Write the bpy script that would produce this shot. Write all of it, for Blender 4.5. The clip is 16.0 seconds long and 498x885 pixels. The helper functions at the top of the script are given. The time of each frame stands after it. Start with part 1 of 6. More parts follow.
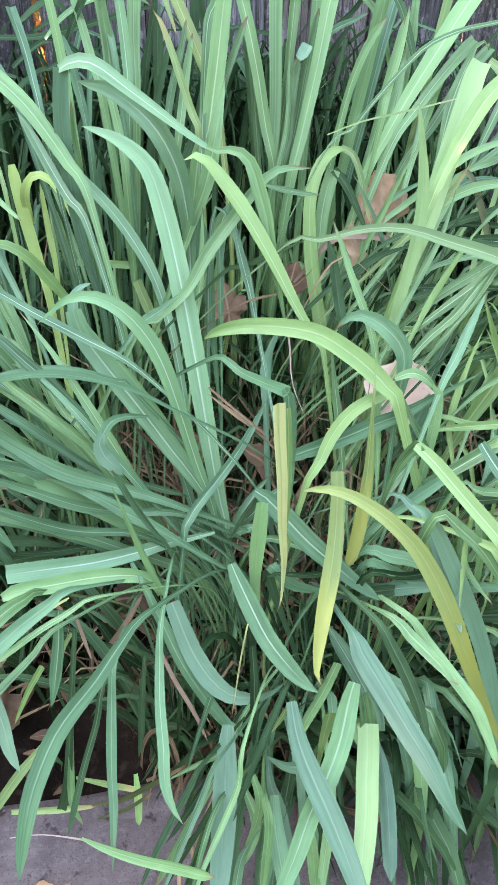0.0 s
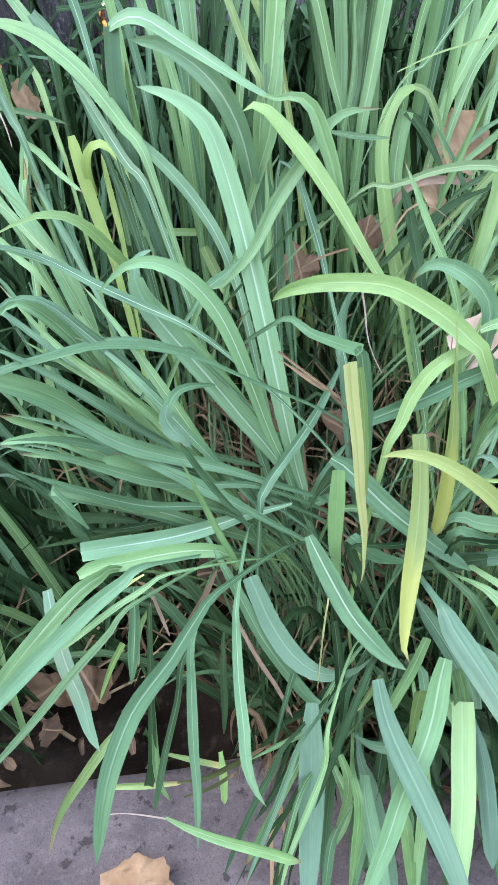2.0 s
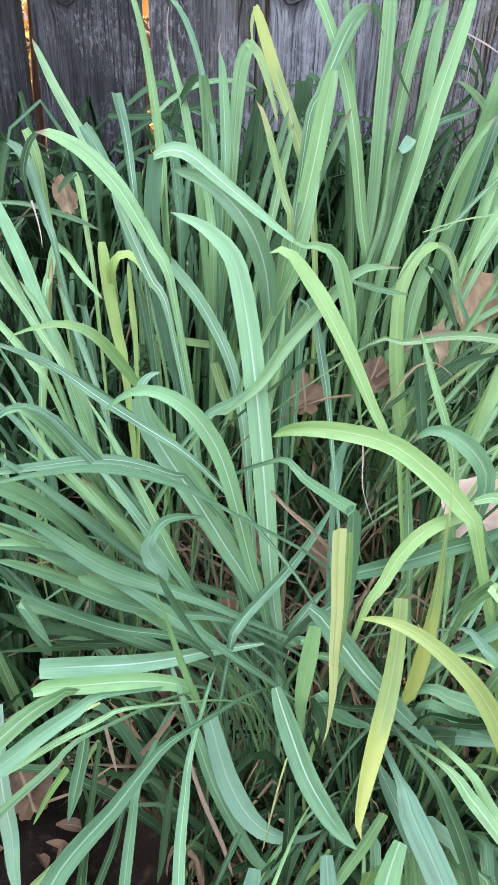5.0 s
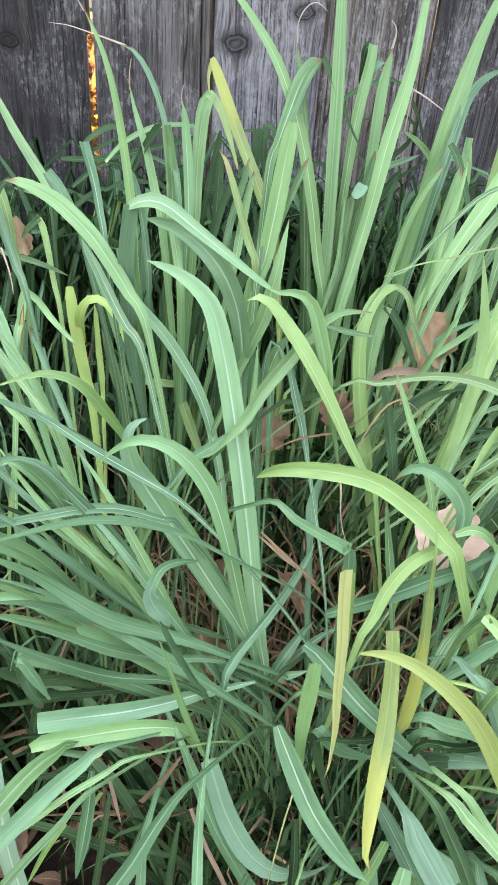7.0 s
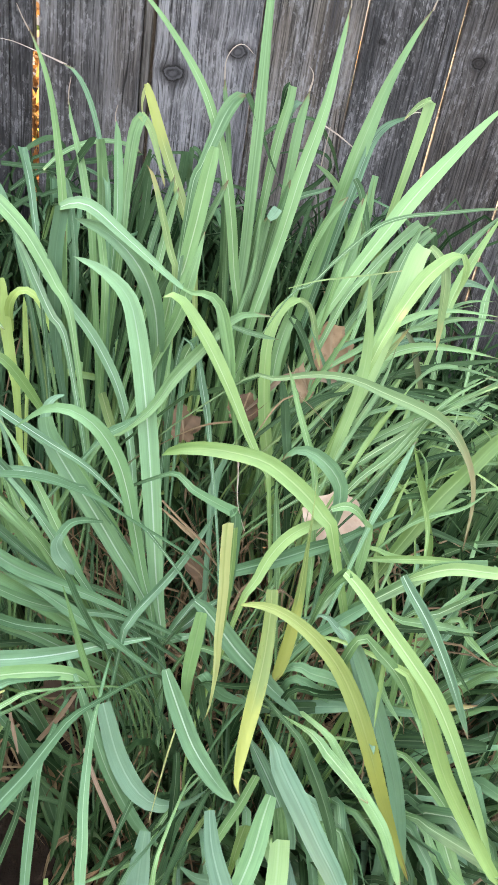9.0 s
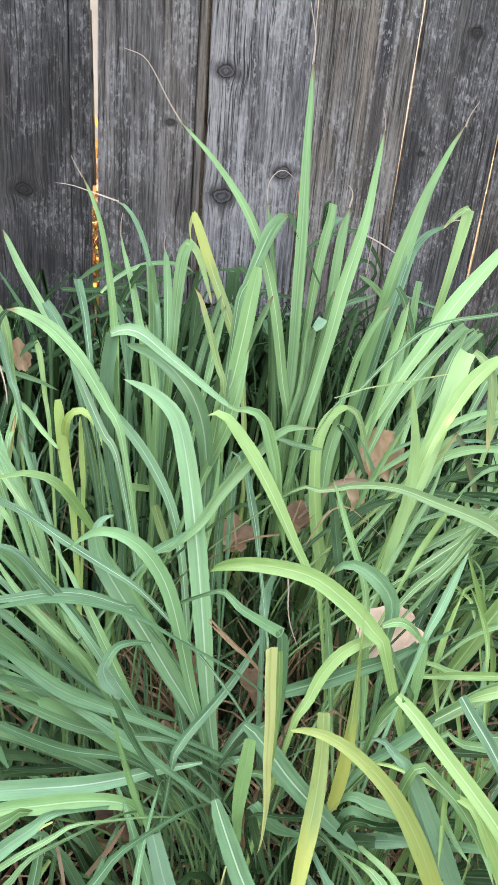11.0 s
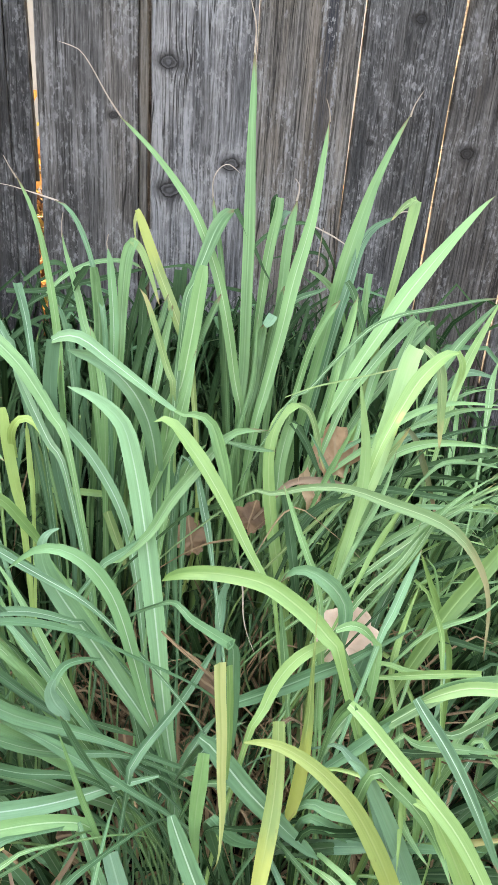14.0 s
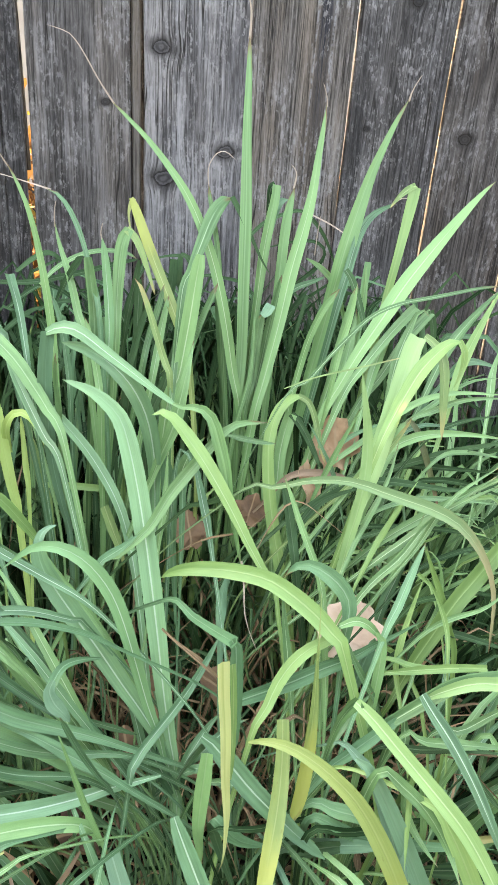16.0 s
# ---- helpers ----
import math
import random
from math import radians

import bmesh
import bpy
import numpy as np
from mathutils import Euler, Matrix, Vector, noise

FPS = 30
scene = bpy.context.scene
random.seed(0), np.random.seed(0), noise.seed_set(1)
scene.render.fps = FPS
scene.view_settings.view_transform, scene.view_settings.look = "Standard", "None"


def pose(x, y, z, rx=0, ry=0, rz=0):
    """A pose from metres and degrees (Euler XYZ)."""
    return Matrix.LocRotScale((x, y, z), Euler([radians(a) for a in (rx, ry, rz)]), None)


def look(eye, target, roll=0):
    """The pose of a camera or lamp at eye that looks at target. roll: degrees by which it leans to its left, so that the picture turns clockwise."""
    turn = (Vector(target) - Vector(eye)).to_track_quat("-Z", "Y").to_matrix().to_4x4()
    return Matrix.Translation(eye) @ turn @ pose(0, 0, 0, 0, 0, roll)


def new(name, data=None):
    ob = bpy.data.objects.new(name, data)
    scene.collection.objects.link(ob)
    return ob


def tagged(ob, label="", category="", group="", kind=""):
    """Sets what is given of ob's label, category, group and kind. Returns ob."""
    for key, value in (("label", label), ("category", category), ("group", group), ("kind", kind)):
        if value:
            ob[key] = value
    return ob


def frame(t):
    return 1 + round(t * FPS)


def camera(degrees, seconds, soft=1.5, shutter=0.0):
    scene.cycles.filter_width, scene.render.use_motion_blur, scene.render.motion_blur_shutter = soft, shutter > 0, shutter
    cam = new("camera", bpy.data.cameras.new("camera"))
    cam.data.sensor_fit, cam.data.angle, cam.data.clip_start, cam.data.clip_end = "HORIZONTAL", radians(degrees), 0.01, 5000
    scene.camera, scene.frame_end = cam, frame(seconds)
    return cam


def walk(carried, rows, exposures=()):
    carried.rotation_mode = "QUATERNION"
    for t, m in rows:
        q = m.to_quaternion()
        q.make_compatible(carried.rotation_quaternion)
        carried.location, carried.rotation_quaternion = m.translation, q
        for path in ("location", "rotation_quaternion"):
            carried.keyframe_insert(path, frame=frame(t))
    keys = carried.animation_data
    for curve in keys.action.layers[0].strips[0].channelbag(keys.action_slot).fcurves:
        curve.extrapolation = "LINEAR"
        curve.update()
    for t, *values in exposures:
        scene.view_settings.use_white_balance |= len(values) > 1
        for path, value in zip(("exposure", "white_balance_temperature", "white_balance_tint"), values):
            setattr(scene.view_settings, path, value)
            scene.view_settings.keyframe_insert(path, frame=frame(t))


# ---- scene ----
cam = camera(37.2, 16.0)
PATH = [
    (0, (-0.1862, -0.0089, 0.7065), (0.0944, 1.4928, -0.5843), 1.59),
    (0.5, (-0.1922, -0.0082, 0.6977), (-0.0553, 1.5051, -0.6027), -1.46),
    (1, (-0.1856, -0.008, 0.6965), (-0.111, 1.5307, -0.5789), -4.04),
    (1.5, (-0.1778, 0.0003, 0.688), (-0.0892, 1.5171, -0.6126), -4.34),
    (2, (-0.1737, 0.0061, 0.6875), (-0.1402, 1.4914, -0.6513), -6.93),
    (2.5, (-0.1641, 0.0149, 0.6935), (-0.2087, 1.5092, -0.6351), -7.54),
    (3, (-0.1653, 0.0194, 0.7014), (-0.1225, 1.5515, -0.5833), -1.24),
    (3.5, (-0.1631, 0.0271, 0.696), (-0.1791, 1.5566, -0.5926), -0.97),
    (4, (-0.1572, 0.0255, 0.6984), (-0.1524, 1.5869, -0.5514), -0.1),
    (6.5, (-0.208, 0.046, 0.73), (-0.011, 1.683, -0.402), 3.9),
    (7, (-0.214, 0.033, 0.729), (0.065, 1.671, -0.384), 4.3),
    (7.5, (-0.204, 0.017, 0.725), (0.207, 1.652, -0.351), 6.2),
    (8, (-0.218, -0.007, 0.714), (0.218, 1.621, -0.364), 7.2),
    (8.5, (-0.22, -0.045, 0.722), (0.238, 1.583, -0.346), 8.6),
    (9, (-0.205, -0.042, 0.738), (0.258, 1.608, -0.294), 10.4),
    (9.5, (-0.195, -0.033, 0.739), (0.169, 1.672, -0.241), 10.3),
    (10, (-0.185, -0.035, 0.759), (0.072, 1.74, -0.126), 6.1),
    (12.5, (-0.198, -0.042, 0.759), (0.117, 1.748, -0.073), 4.5),
    (13, (-0.19, -0.045, 0.771), (0.152, 1.725, -0.094), 4.8),
    (13.5, (-0.179, -0.037, 0.769), (0.173, 1.731, -0.099), 4.5),
    (14, (-0.172, -0.024, 0.769), (0.188, 1.74, -0.101), 4.6),
    (14.5, (-0.166, -0.014, 0.767), (0.19, 1.75, -0.106), 4.4),
    (15, (-0.165, -0.011, 0.765), (0.197, 1.75, -0.112), 4.5),
    (15.5, (-0.168, -0.009, 0.76), (0.2, 1.747, -0.123), 4.4),
    (16, (-0.174, -0.012, 0.765), (0.2, 1.739, -0.127), 4.3),
]
EXPOSURES = [(0.0, 4.6, 9500, 21), (4.0, 4.68, 9400, 21), (7.0, 4.62, 11700, 20), (16.0, 4.63, 12800, 16)]
walk(cam, [(t, look(eye, target, roll)) for t, eye, target, roll in PATH], EXPOSURES)

# ---- world and light: open shade in front of the fence, sun from behind it ----
world = bpy.data.worlds.new("sky")
scene.world = world
world.use_nodes = True
wn = world.node_tree
sky = wn.nodes.new("ShaderNodeTexSky")
sky.sky_type, sky.sun_disc = "NISHITA", False
sky.sun_elevation, sky.sun_rotation = radians(42), radians(-42)
sky.air_density, sky.dust_density = 1.0, 1.0
wn.links.new(sky.outputs[0], wn.nodes["Background"].inputs[0])
wn.nodes["Background"].inputs[1].default_value = 0.15
sun = new("sun", bpy.data.lights.new("sun", "SUN"))
sun.data.energy, sun.data.angle, sun.data.color = 2.0, radians(0.5), (1.0, 0.93, 0.82)
sun.matrix_world = look((-2.01, 2.23, 2.70), (0, 0, 0))


# ---- materials ----
class Nodes:
    """A short way to write node materials."""

    def __init__(self, name):
        self.mat = bpy.data.materials.new(name)
        self.mat.use_nodes = True
        self.tree = self.mat.node_tree
        self.out = self.tree.nodes["Material Output"]
        self.bsdf = self.tree.nodes["Principled BSDF"]

    def put(self, socket, value):
        if isinstance(value, bpy.types.NodeSocket):
            self.tree.links.new(value, socket)
        elif value is not None:
            socket.default_value = value

    def math(self, op, a, b=None, c=None, clamp=False):
        n = self.tree.nodes.new("ShaderNodeMath")
        n.operation, n.use_clamp = op, clamp
        for s, v in zip(n.inputs, (a, b, c)):
            self.put(s, v)
        return n.outputs[0]

    def ramp(self, value, low, high):
        n = self.tree.nodes.new("ShaderNodeMapRange")
        n.interpolation_type = "SMOOTHSTEP"
        for s, v in zip(n.inputs, (value, low, high, 0.0, 1.0)):
            self.put(s, v)
        return n.outputs[0]

    def mix(self, f, a, b, how="MIX"):
        n = self.tree.nodes.new("ShaderNodeMix")
        n.data_type, n.blend_type = "RGBA", how
        self.put(n.inputs[0], f)
        for s, v in ((n.inputs[6], a), (n.inputs[7], b)):
            self.put(s, (*v, 1) if isinstance(v, tuple) and len(v) == 3 else v)
        return n.outputs[2]

    def coords(self, kind="Object"):
        return self.tree.nodes.new("ShaderNodeTexCoord").outputs[kind]

    def scaled(self, vec, scale, shift=None):
        n = self.tree.nodes.new("ShaderNodeMapping")
        self.put(n.inputs[0], vec)
        n.inputs[3].default_value = scale
        if shift is not None:
            self.put(n.inputs[1], shift)
        return n.outputs[0]

    def split(self, vec):
        n = self.tree.nodes.new("ShaderNodeSeparateXYZ")
        self.put(n.inputs[0], vec)
        return n.outputs

    def join(self, x, y, z):
        n = self.tree.nodes.new("ShaderNodeCombineXYZ")
        for s, v in zip(n.inputs, (x, y, z)):
            self.put(s, v)
        return n.outputs[0]

    def noise(self, vec, scale, detail=4.0, rough=0.55, warp=0.0):
        n = self.tree.nodes.new("ShaderNodeTexNoise")
        self.put(n.inputs["Vector"], vec)
        n.inputs["Scale"].default_value, n.inputs["Detail"].default_value = scale, detail
        n.inputs["Roughness"].default_value, n.inputs["Distortion"].default_value = rough, warp
        return n.outputs[0]

    def random(self):
        return self.tree.nodes.new("ShaderNodeObjectInfo").outputs["Random"]

    def attr(self, name):
        n = self.tree.nodes.new("ShaderNodeAttribute")
        n.attribute_name = name
        return n.outputs["Vector"]

    def bump(self, height, strength, distance):
        n = self.tree.nodes.new("ShaderNodeBump")
        n.inputs["Strength"].default_value, n.inputs["Distance"].default_value = strength, distance
        self.put(n.inputs["Height"], height)
        self.put(self.bsdf.inputs["Normal"], n.outputs[0])
        return n.outputs[0]

    def done(self, color, rough=0.6, gloss=0.5):
        self.put(self.bsdf.inputs["Base Color"], color)
        self.put(self.bsdf.inputs["Roughness"], rough)
        self.put(self.bsdf.inputs["Specular IOR Level"], gloss)
        return self.mat


def blade_material(name, dark, light, rib, tip=None, tip_from=0.8, rough=0.42, clear=0.14, spots=0.0, gloss=0.33, ribbing=0.0):
    """A grass blade: parallel veins, a pale midrib, mottling, and a tip that may have yellowed or dried."""
    m = Nodes(name)
    across, along, own = m.split(m.attr("leaf"))
    rnd = m.math("FRACT", m.math("ADD", m.random(), own))
    veins = m.noise(m.join(m.math("MULTIPLY", across, 9.0), m.math("MULTIPLY", along, 1.2), m.math("MULTIPLY", rnd, 50.0)), 1.0, 4.0, 0.7)
    blotch = m.noise(m.join(across, m.math("MULTIPLY", along, 5.0), m.math("MULTIPLY", rnd, 90.0)), 1.2, 4.0)
    col = m.mix(m.ramp(m.math("ADD", m.math("MULTIPLY", blotch, 0.6), m.math("MULTIPLY_ADD", rnd, 0.5, 0.11)), 0.3, 1.05), dark, light)
    band = m.noise(m.join(m.math("MULTIPLY", across, 2.2), m.math("MULTIPLY", along, 0.8), m.math("MULTIPLY", rnd, 70.0)), 1.0, 2.0)
    col = m.mix(m.math("MULTIPLY", m.ramp(band, 0.4, 0.65), 0.45), col, light)
    col = m.mix(m.ramp(veins, 0.40, 0.62), m.mix(0.22, col, dark), col)
    edge = m.math("ABSOLUTE", across)
    narrow = m.math("MULTIPLY_ADD", along, -0.06, 0.13)
    ribbed = m.math("SUBTRACT", 1.0, m.ramp(edge, m.math("MULTIPLY", narrow, 0.45), narrow))
    ribbed = m.math("MULTIPLY", ribbed, m.math("SUBTRACT", 1.0, m.ramp(along, 0.55, 0.95)))
    col = m.mix(m.math("MULTIPLY", ribbed, ribbing or m.math("MULTIPLY_ADD", m.math("FRACT", m.math("MULTIPLY", rnd, 7.3)), 0.65, 0.15)), col, rib)
    if spots:
        fleck = m.noise(m.join(m.math("MULTIPLY", across, 3.0), m.math("MULTIPLY", along, 30.0), m.math("MULTIPLY", rnd, 30.0)), 1.0, 2.0)
        col = m.mix(m.math("MULTIPLY", m.ramp(fleck, 0.66, 0.75), spots), col, (0.08, 0.035, 0.012))
    if tip:
        wave = m.math("ADD", along, m.math("MULTIPLY_ADD", blotch, 0.25, -0.125))
        wave = m.math("ADD", wave, m.math("MULTIPLY", edge, 0.04))
        col = m.mix(m.ramp(wave, tip_from, min(tip_from + 0.22, 1.05)), col, tip)
        col = m.mix(m.ramp(wave, 0.95, 1.04), col, (0.1, 0.05, 0.025))
    height = m.math("ADD", m.math("MULTIPLY", veins, 0.6), m.math("MULTIPLY", ribbed, 0.8))
    normal = m.bump(height, 0.22, 0.0008)
    m.done(col, rough, gloss)
    glow = m.tree.nodes.new("ShaderNodeBsdfTranslucent")
    m.put(glow.inputs[0], m.mix(0.5, col, light))
    m.put(glow.inputs[1], normal)
    both = m.tree.nodes.new("ShaderNodeMixShader")
    both.inputs[0].default_value = clear
    m.tree.links.new(m.bsdf.outputs[0], both.inputs[1])
    m.tree.links.new(glow.outputs[0], both.inputs[2])
    m.tree.links.new(both.outputs[0], m.out.inputs[0])
    return m.mat


BLUE = blade_material("blue_green_blade", (0.018, 0.075, 0.034), (0.098, 0.250, 0.128), (0.28, 0.40, 0.30), (0.20, 0.17, 0.10), 0.96)
GREEN = blade_material("green_blade", (0.024, 0.088, 0.032), (0.130, 0.290, 0.119), (0.26, 0.40, 0.24), (0.20, 0.16, 0.09), 0.95)
LIME = blade_material("lime_blade", (0.072, 0.172, 0.052), (0.168, 0.310, 0.108), (0.25, 0.37, 0.18))
YELLOW = blade_material("yellowing_blade", (0.090, 0.155, 0.044), (0.180, 0.255, 0.080), (0.25, 0.31, 0.13), (0.190, 0.232, 0.056), 0.45, 0.5, 0.14, 0.3)
# near-black green: the shade deep inside the clumps is put into this colour
DEEP = blade_material("shade_deep_green_blade", (0.005, 0.021, 0.008), (0.023, 0.064, 0.025), (0.06, 0.11, 0.06), None, 0.8, 0.55, 0.04, 0.0, 0.04)
FADED = blade_material("fading_blade", (0.066, 0.142, 0.050), (0.172, 0.285, 0.105), (0.27, 0.35, 0.17), (0.250, 0.240, 0.10), 0.72, 0.5, 0.14, 0.3)
MINT = blade_material("pale_blue_green_blade", (0.044, 0.145, 0.061), (0.128, 0.305, 0.144), (0.32, 0.45, 0.34))
STRAW = blade_material("dry_blade", (0.050, 0.036, 0.022), (0.23, 0.165, 0.100), (0.26, 0.19, 0.12), None, 0.8, 0.8, 0.04, 0.0, 0.05)
UNDER = blade_material("blade_underside", (0.055, 0.150, 0.086), (0.112, 0.258, 0.153), (0.15, 0.28, 0.19))
BRIGHT = blade_material("fresh_green_blade", (0.056, 0.155, 0.056), (0.150, 0.325, 0.132), (0.28, 0.42, 0.25), (0.20, 0.16, 0.09), 0.95)
PALEGREEN = blade_material("pale_lime_blade", (0.115, 0.235, 0.092), (0.180, 0.335, 0.140), (0.27, 0.40, 0.22))
# darkened green: holds the shade under the canopy and on folded-over ends
DULL = blade_material("shade_dull_green_blade", (0.010, 0.034, 0.015), (0.040, 0.098, 0.044), (0.10, 0.16, 0.10), None, 0.8, 0.55, 0.05, 0.0, 0.06)


def wood_material(name, knots, dark, light, warm=0.4, pale=0.4, stain=None):
    """Weathered fence board: fine upright fibres, browner and bleached patches, drying cracks; the grain runs round its knots."""
    m = Nodes(name)
    x, y, z = m.split(m.coords())
    rnd = m.random()
    bend, core, halo, ring = x, None, None, None
    for kx, kz, r in knots:
        dx, dz = m.math("SUBTRACT", x, kx), m.math("MULTIPLY", m.math("SUBTRACT", z, kz), 1.5)
        wob = m.math("MULTIPLY_ADD", m.noise(m.join(x, kx, z), 0.9 / r, 5.0, 0.65), 1.1 * r, -0.55 * r)
        d = m.math("ADD", m.math("SQRT", m.math("ADD", m.math("MULTIPLY", dx, dx), m.math("MULTIPLY", dz, dz))), wob)
        fall = m.math("POWER", 2.718, m.math("MULTIPLY", m.math("MULTIPLY", d, d), -0.2 / (r * r)))
        bend = m.math("ADD", bend, m.math("MULTIPLY", m.math("MULTIPLY", m.math("DIVIDE", dx, m.math("ADD", m.math("ABSOLUTE", d), r * 0.4)), fall), -0.6 * r))
        c = m.math("SUBTRACT", 1.0, m.ramp(d, r * 0.8, r * 1.15))
        h = m.math("SUBTRACT", 1.0, m.ramp(d, r * 0.9, r * 2.2))
        g = m.math("MULTIPLY", c, m.math("SINE", m.math("DIVIDE", d, r * 0.10)))
        rim = m.math("SUBTRACT", 1.0, m.ramp(m.math("ABSOLUTE", m.math("SUBTRACT", d, r * 0.95)), r * 0.04, r * 0.2))
        g = m.math("SUBTRACT", m.math("MULTIPLY", g, 0.22), rim)
        core = c if core is None else m.math("MAXIMUM", core, c)
        halo = h if halo is None else m.math("MAXIMUM", halo, h)
        ring = g if ring is None else m.math("ADD", ring, g)
    seed = m.math("MULTIPLY", rnd, 37.0)

    def grain(across, along, detail, rough, shift=0.0, warp=0.0):
        return m.noise(m.join(m.math("MULTIPLY", bend, across), m.math("ADD", seed, shift), m.math("MULTIPLY", z, along)), 1.0, detail, rough, warp)

    fibre, hair = grain(330.0, 11.0, 5.0, 0.7), grain(900.0, 60.0, 3.0, 0.7, 3.0)
    coarse, cloud = grain(70.0, 2.2, 3.0, 0.55, 7.0, 0.3), grain(17.0, 9.0, 6.0, 0.65, 5.0, 0.4)
    rub = grain(120.0, 95.0, 5.0, 0.7, 13.0)
    tone = m.math("ADD", m.math("MULTIPLY", fibre, 0.5), m.math("ADD", m.math("MULTIPLY", coarse, 0.28), m.math("MULTIPLY", hair, 0.22)))
    col = m.mix(m.ramp(tone, 0.39, 0.65), dark, light)
    brown = m.math("MULTIPLY", m.ramp(grain(24.0, 3.0, 4.0, 0.6, 11.0, 0.5), 0.42, 0.62), warm)
    col = m.mix(brown, col, m.mix(1.0, col, (1.10, 0.99, 0.88), "MULTIPLY"))
    bleach = m.math("MULTIPLY", m.ramp(cloud, 0.44, 0.68), m.ramp(m.math("ADD", m.math("MULTIPLY", fibre, 0.5), m.math("MULTIPLY", rub, 0.5)), 0.38, 0.62))
    col = m.mix(m.math("MULTIPLY", bleach, pale), col, (0.235, 0.24, 0.252))
    soot = m.math("MULTIPLY", m.ramp(grain(13.0, 5.0, 5.0, 0.6, 19.0, 0.4), 0.50, 0.68), 0.5)
    col = m.mix(soot, col, m.mix(0.5, dark, (0.014, 0.013, 0.013)))
    if stain:
        away = m.math("ABSOLUTE", m.math("SUBTRACT", m.math("ADD", x, m.math("MULTIPLY_ADD", coarse, 0.02, -0.01)), stain[0]))
        run = m.math("MULTIPLY", m.math("SUBTRACT", 1.0, m.ramp(away, stain[1] * 0.3, stain[1])), m.ramp(fibre, 0.38, 0.56))
        col = m.mix(m.math("MULTIPLY", run, m.ramp(z, stain[2], stain[2] + 0.2)), col, (0.016, 0.018, 0.024))
        side = m.math("SUBTRACT", 1.0, m.ramp(m.math("ABSOLUTE", m.math("SUBTRACT", away, stain[1] * 1.1)), 0.0008, 0.004))
        col = m.mix(m.math("MULTIPLY", m.math("MULTIPLY", side, m.ramp(rub, 0.42, 0.6)), 0.55), col, (0.20, 0.215, 0.235))
    pore = m.math("SUBTRACT", 1.0, m.ramp(fibre, 0.30, 0.42))
    lines = m.math("ABSOLUTE", m.math("SUBTRACT", grain(60.0, 1.6, 2.0, 0.5, 41.0, 0.15), 0.5))
    lines = m.math("MULTIPLY", m.math("SUBTRACT", 1.0, m.ramp(lines, 0.003, 0.013)), m.ramp(grain(9.0, 6.0, 3.0, 0.6, 17.0), 0.42, 0.56))
    fleck = m.math("MULTIPLY", m.ramp(grain(210.0, 85.0, 4.0, 0.7, 31.0), 0.54, 0.59), m.ramp(cloud, 0.4, 0.6))
    col = m.mix(m.math("MULTIPLY", fleck, min(0.75, pale * 1.1)), col, (0.21, 0.213, 0.22))
    crack = m.math("MAXIMUM", m.math("MULTIPLY", pore, 0.6), m.math("MULTIPLY", lines, 0.9))
    col = m.mix(crack, col, (0.010, 0.009, 0.009))
    height = m.math("SUBTRACT", m.math("MULTIPLY", m.math("ADD", fibre, hair), 0.5), m.math("MULTIPLY", crack, 0.9))
    if core is not None:
        col = m.mix(m.math("MULTIPLY", halo, 0.78), col, m.mix(0.6, dark, (0.016, 0.014, 0.013)))
        heart = m.mix(m.ramp(m.math("ADD", ring, m.math("MULTIPLY_ADD", rub, 1.0, -0.5)), -0.75, 0.5), (0.006, 0.005, 0.005), m.mix(0.82, light, dark))
        col = m.mix(m.math("MULTIPLY", core, 0.92), col, heart)
        height = m.math("ADD", height, m.math("MULTIPLY", ring, 0.5))
    m.bump(height, 0.8, 0.0016)
    return m.done(col, 0.85, 0.2)


def soil_material():
    m = Nodes("soil")
    p = m.coords()
    big, small = m.noise(p, 6.0, 5.0), m.noise(p, 90.0, 4.0)
    # tones set near black: they carry the shade between the blades
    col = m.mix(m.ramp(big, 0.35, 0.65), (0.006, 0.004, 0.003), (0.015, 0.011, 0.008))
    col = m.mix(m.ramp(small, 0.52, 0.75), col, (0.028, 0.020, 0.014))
    m.bump(m.math("ADD", big, m.math("MULTIPLY", small, 0.6)), 0.8, 0.01)
    return m.done(col, 0.95, 0.05)


def kerb_material():
    m = Nodes("painted_concrete")
    p = m.coords()
    big, small, grit = m.noise(p, 9.0, 6.0, 0.65), m.noise(p, 160.0, 4.0, 0.65), m.noise(p, 620.0, 2.0)
    pits, scuff = m.noise(p, 75.0, 3.0), m.noise(m.scaled(p, (14.0, 60.0, 30.0)), 1.0, 4.0, 0.6)
    col = m.mix(m.ramp(big, 0.32, 0.68), (0.050, 0.042, 0.043), (0.098, 0.084, 0.085))
    col = m.mix(m.math("MULTIPLY", m.ramp(scuff, 0.52, 0.7), 0.4), col, (0.135, 0.120, 0.116))
    col = m.mix(m.math("MULTIPLY", m.ramp(small, 0.48, 0.72), 0.45), col, (0.130, 0.116, 0.114))
    col = m.mix(m.math("MULTIPLY", m.ramp(grit, 0.56, 0.66), 0.55), col, (0.034, 0.029, 0.029))
    col = m.mix(m.math("MULTIPLY", m.ramp(pits, 0.62, 0.68), 0.8), col, (0.021, 0.017, 0.017))
    m.bump(m.math("SUBTRACT", m.math("ADD", m.math("MULTIPLY", small, 0.5), m.math("MULTIPLY", grit, 0.4)), m.ramp(pits, 0.58, 0.7)), 0.7, 0.002)
    return m.done(col, 0.9, 0.3)


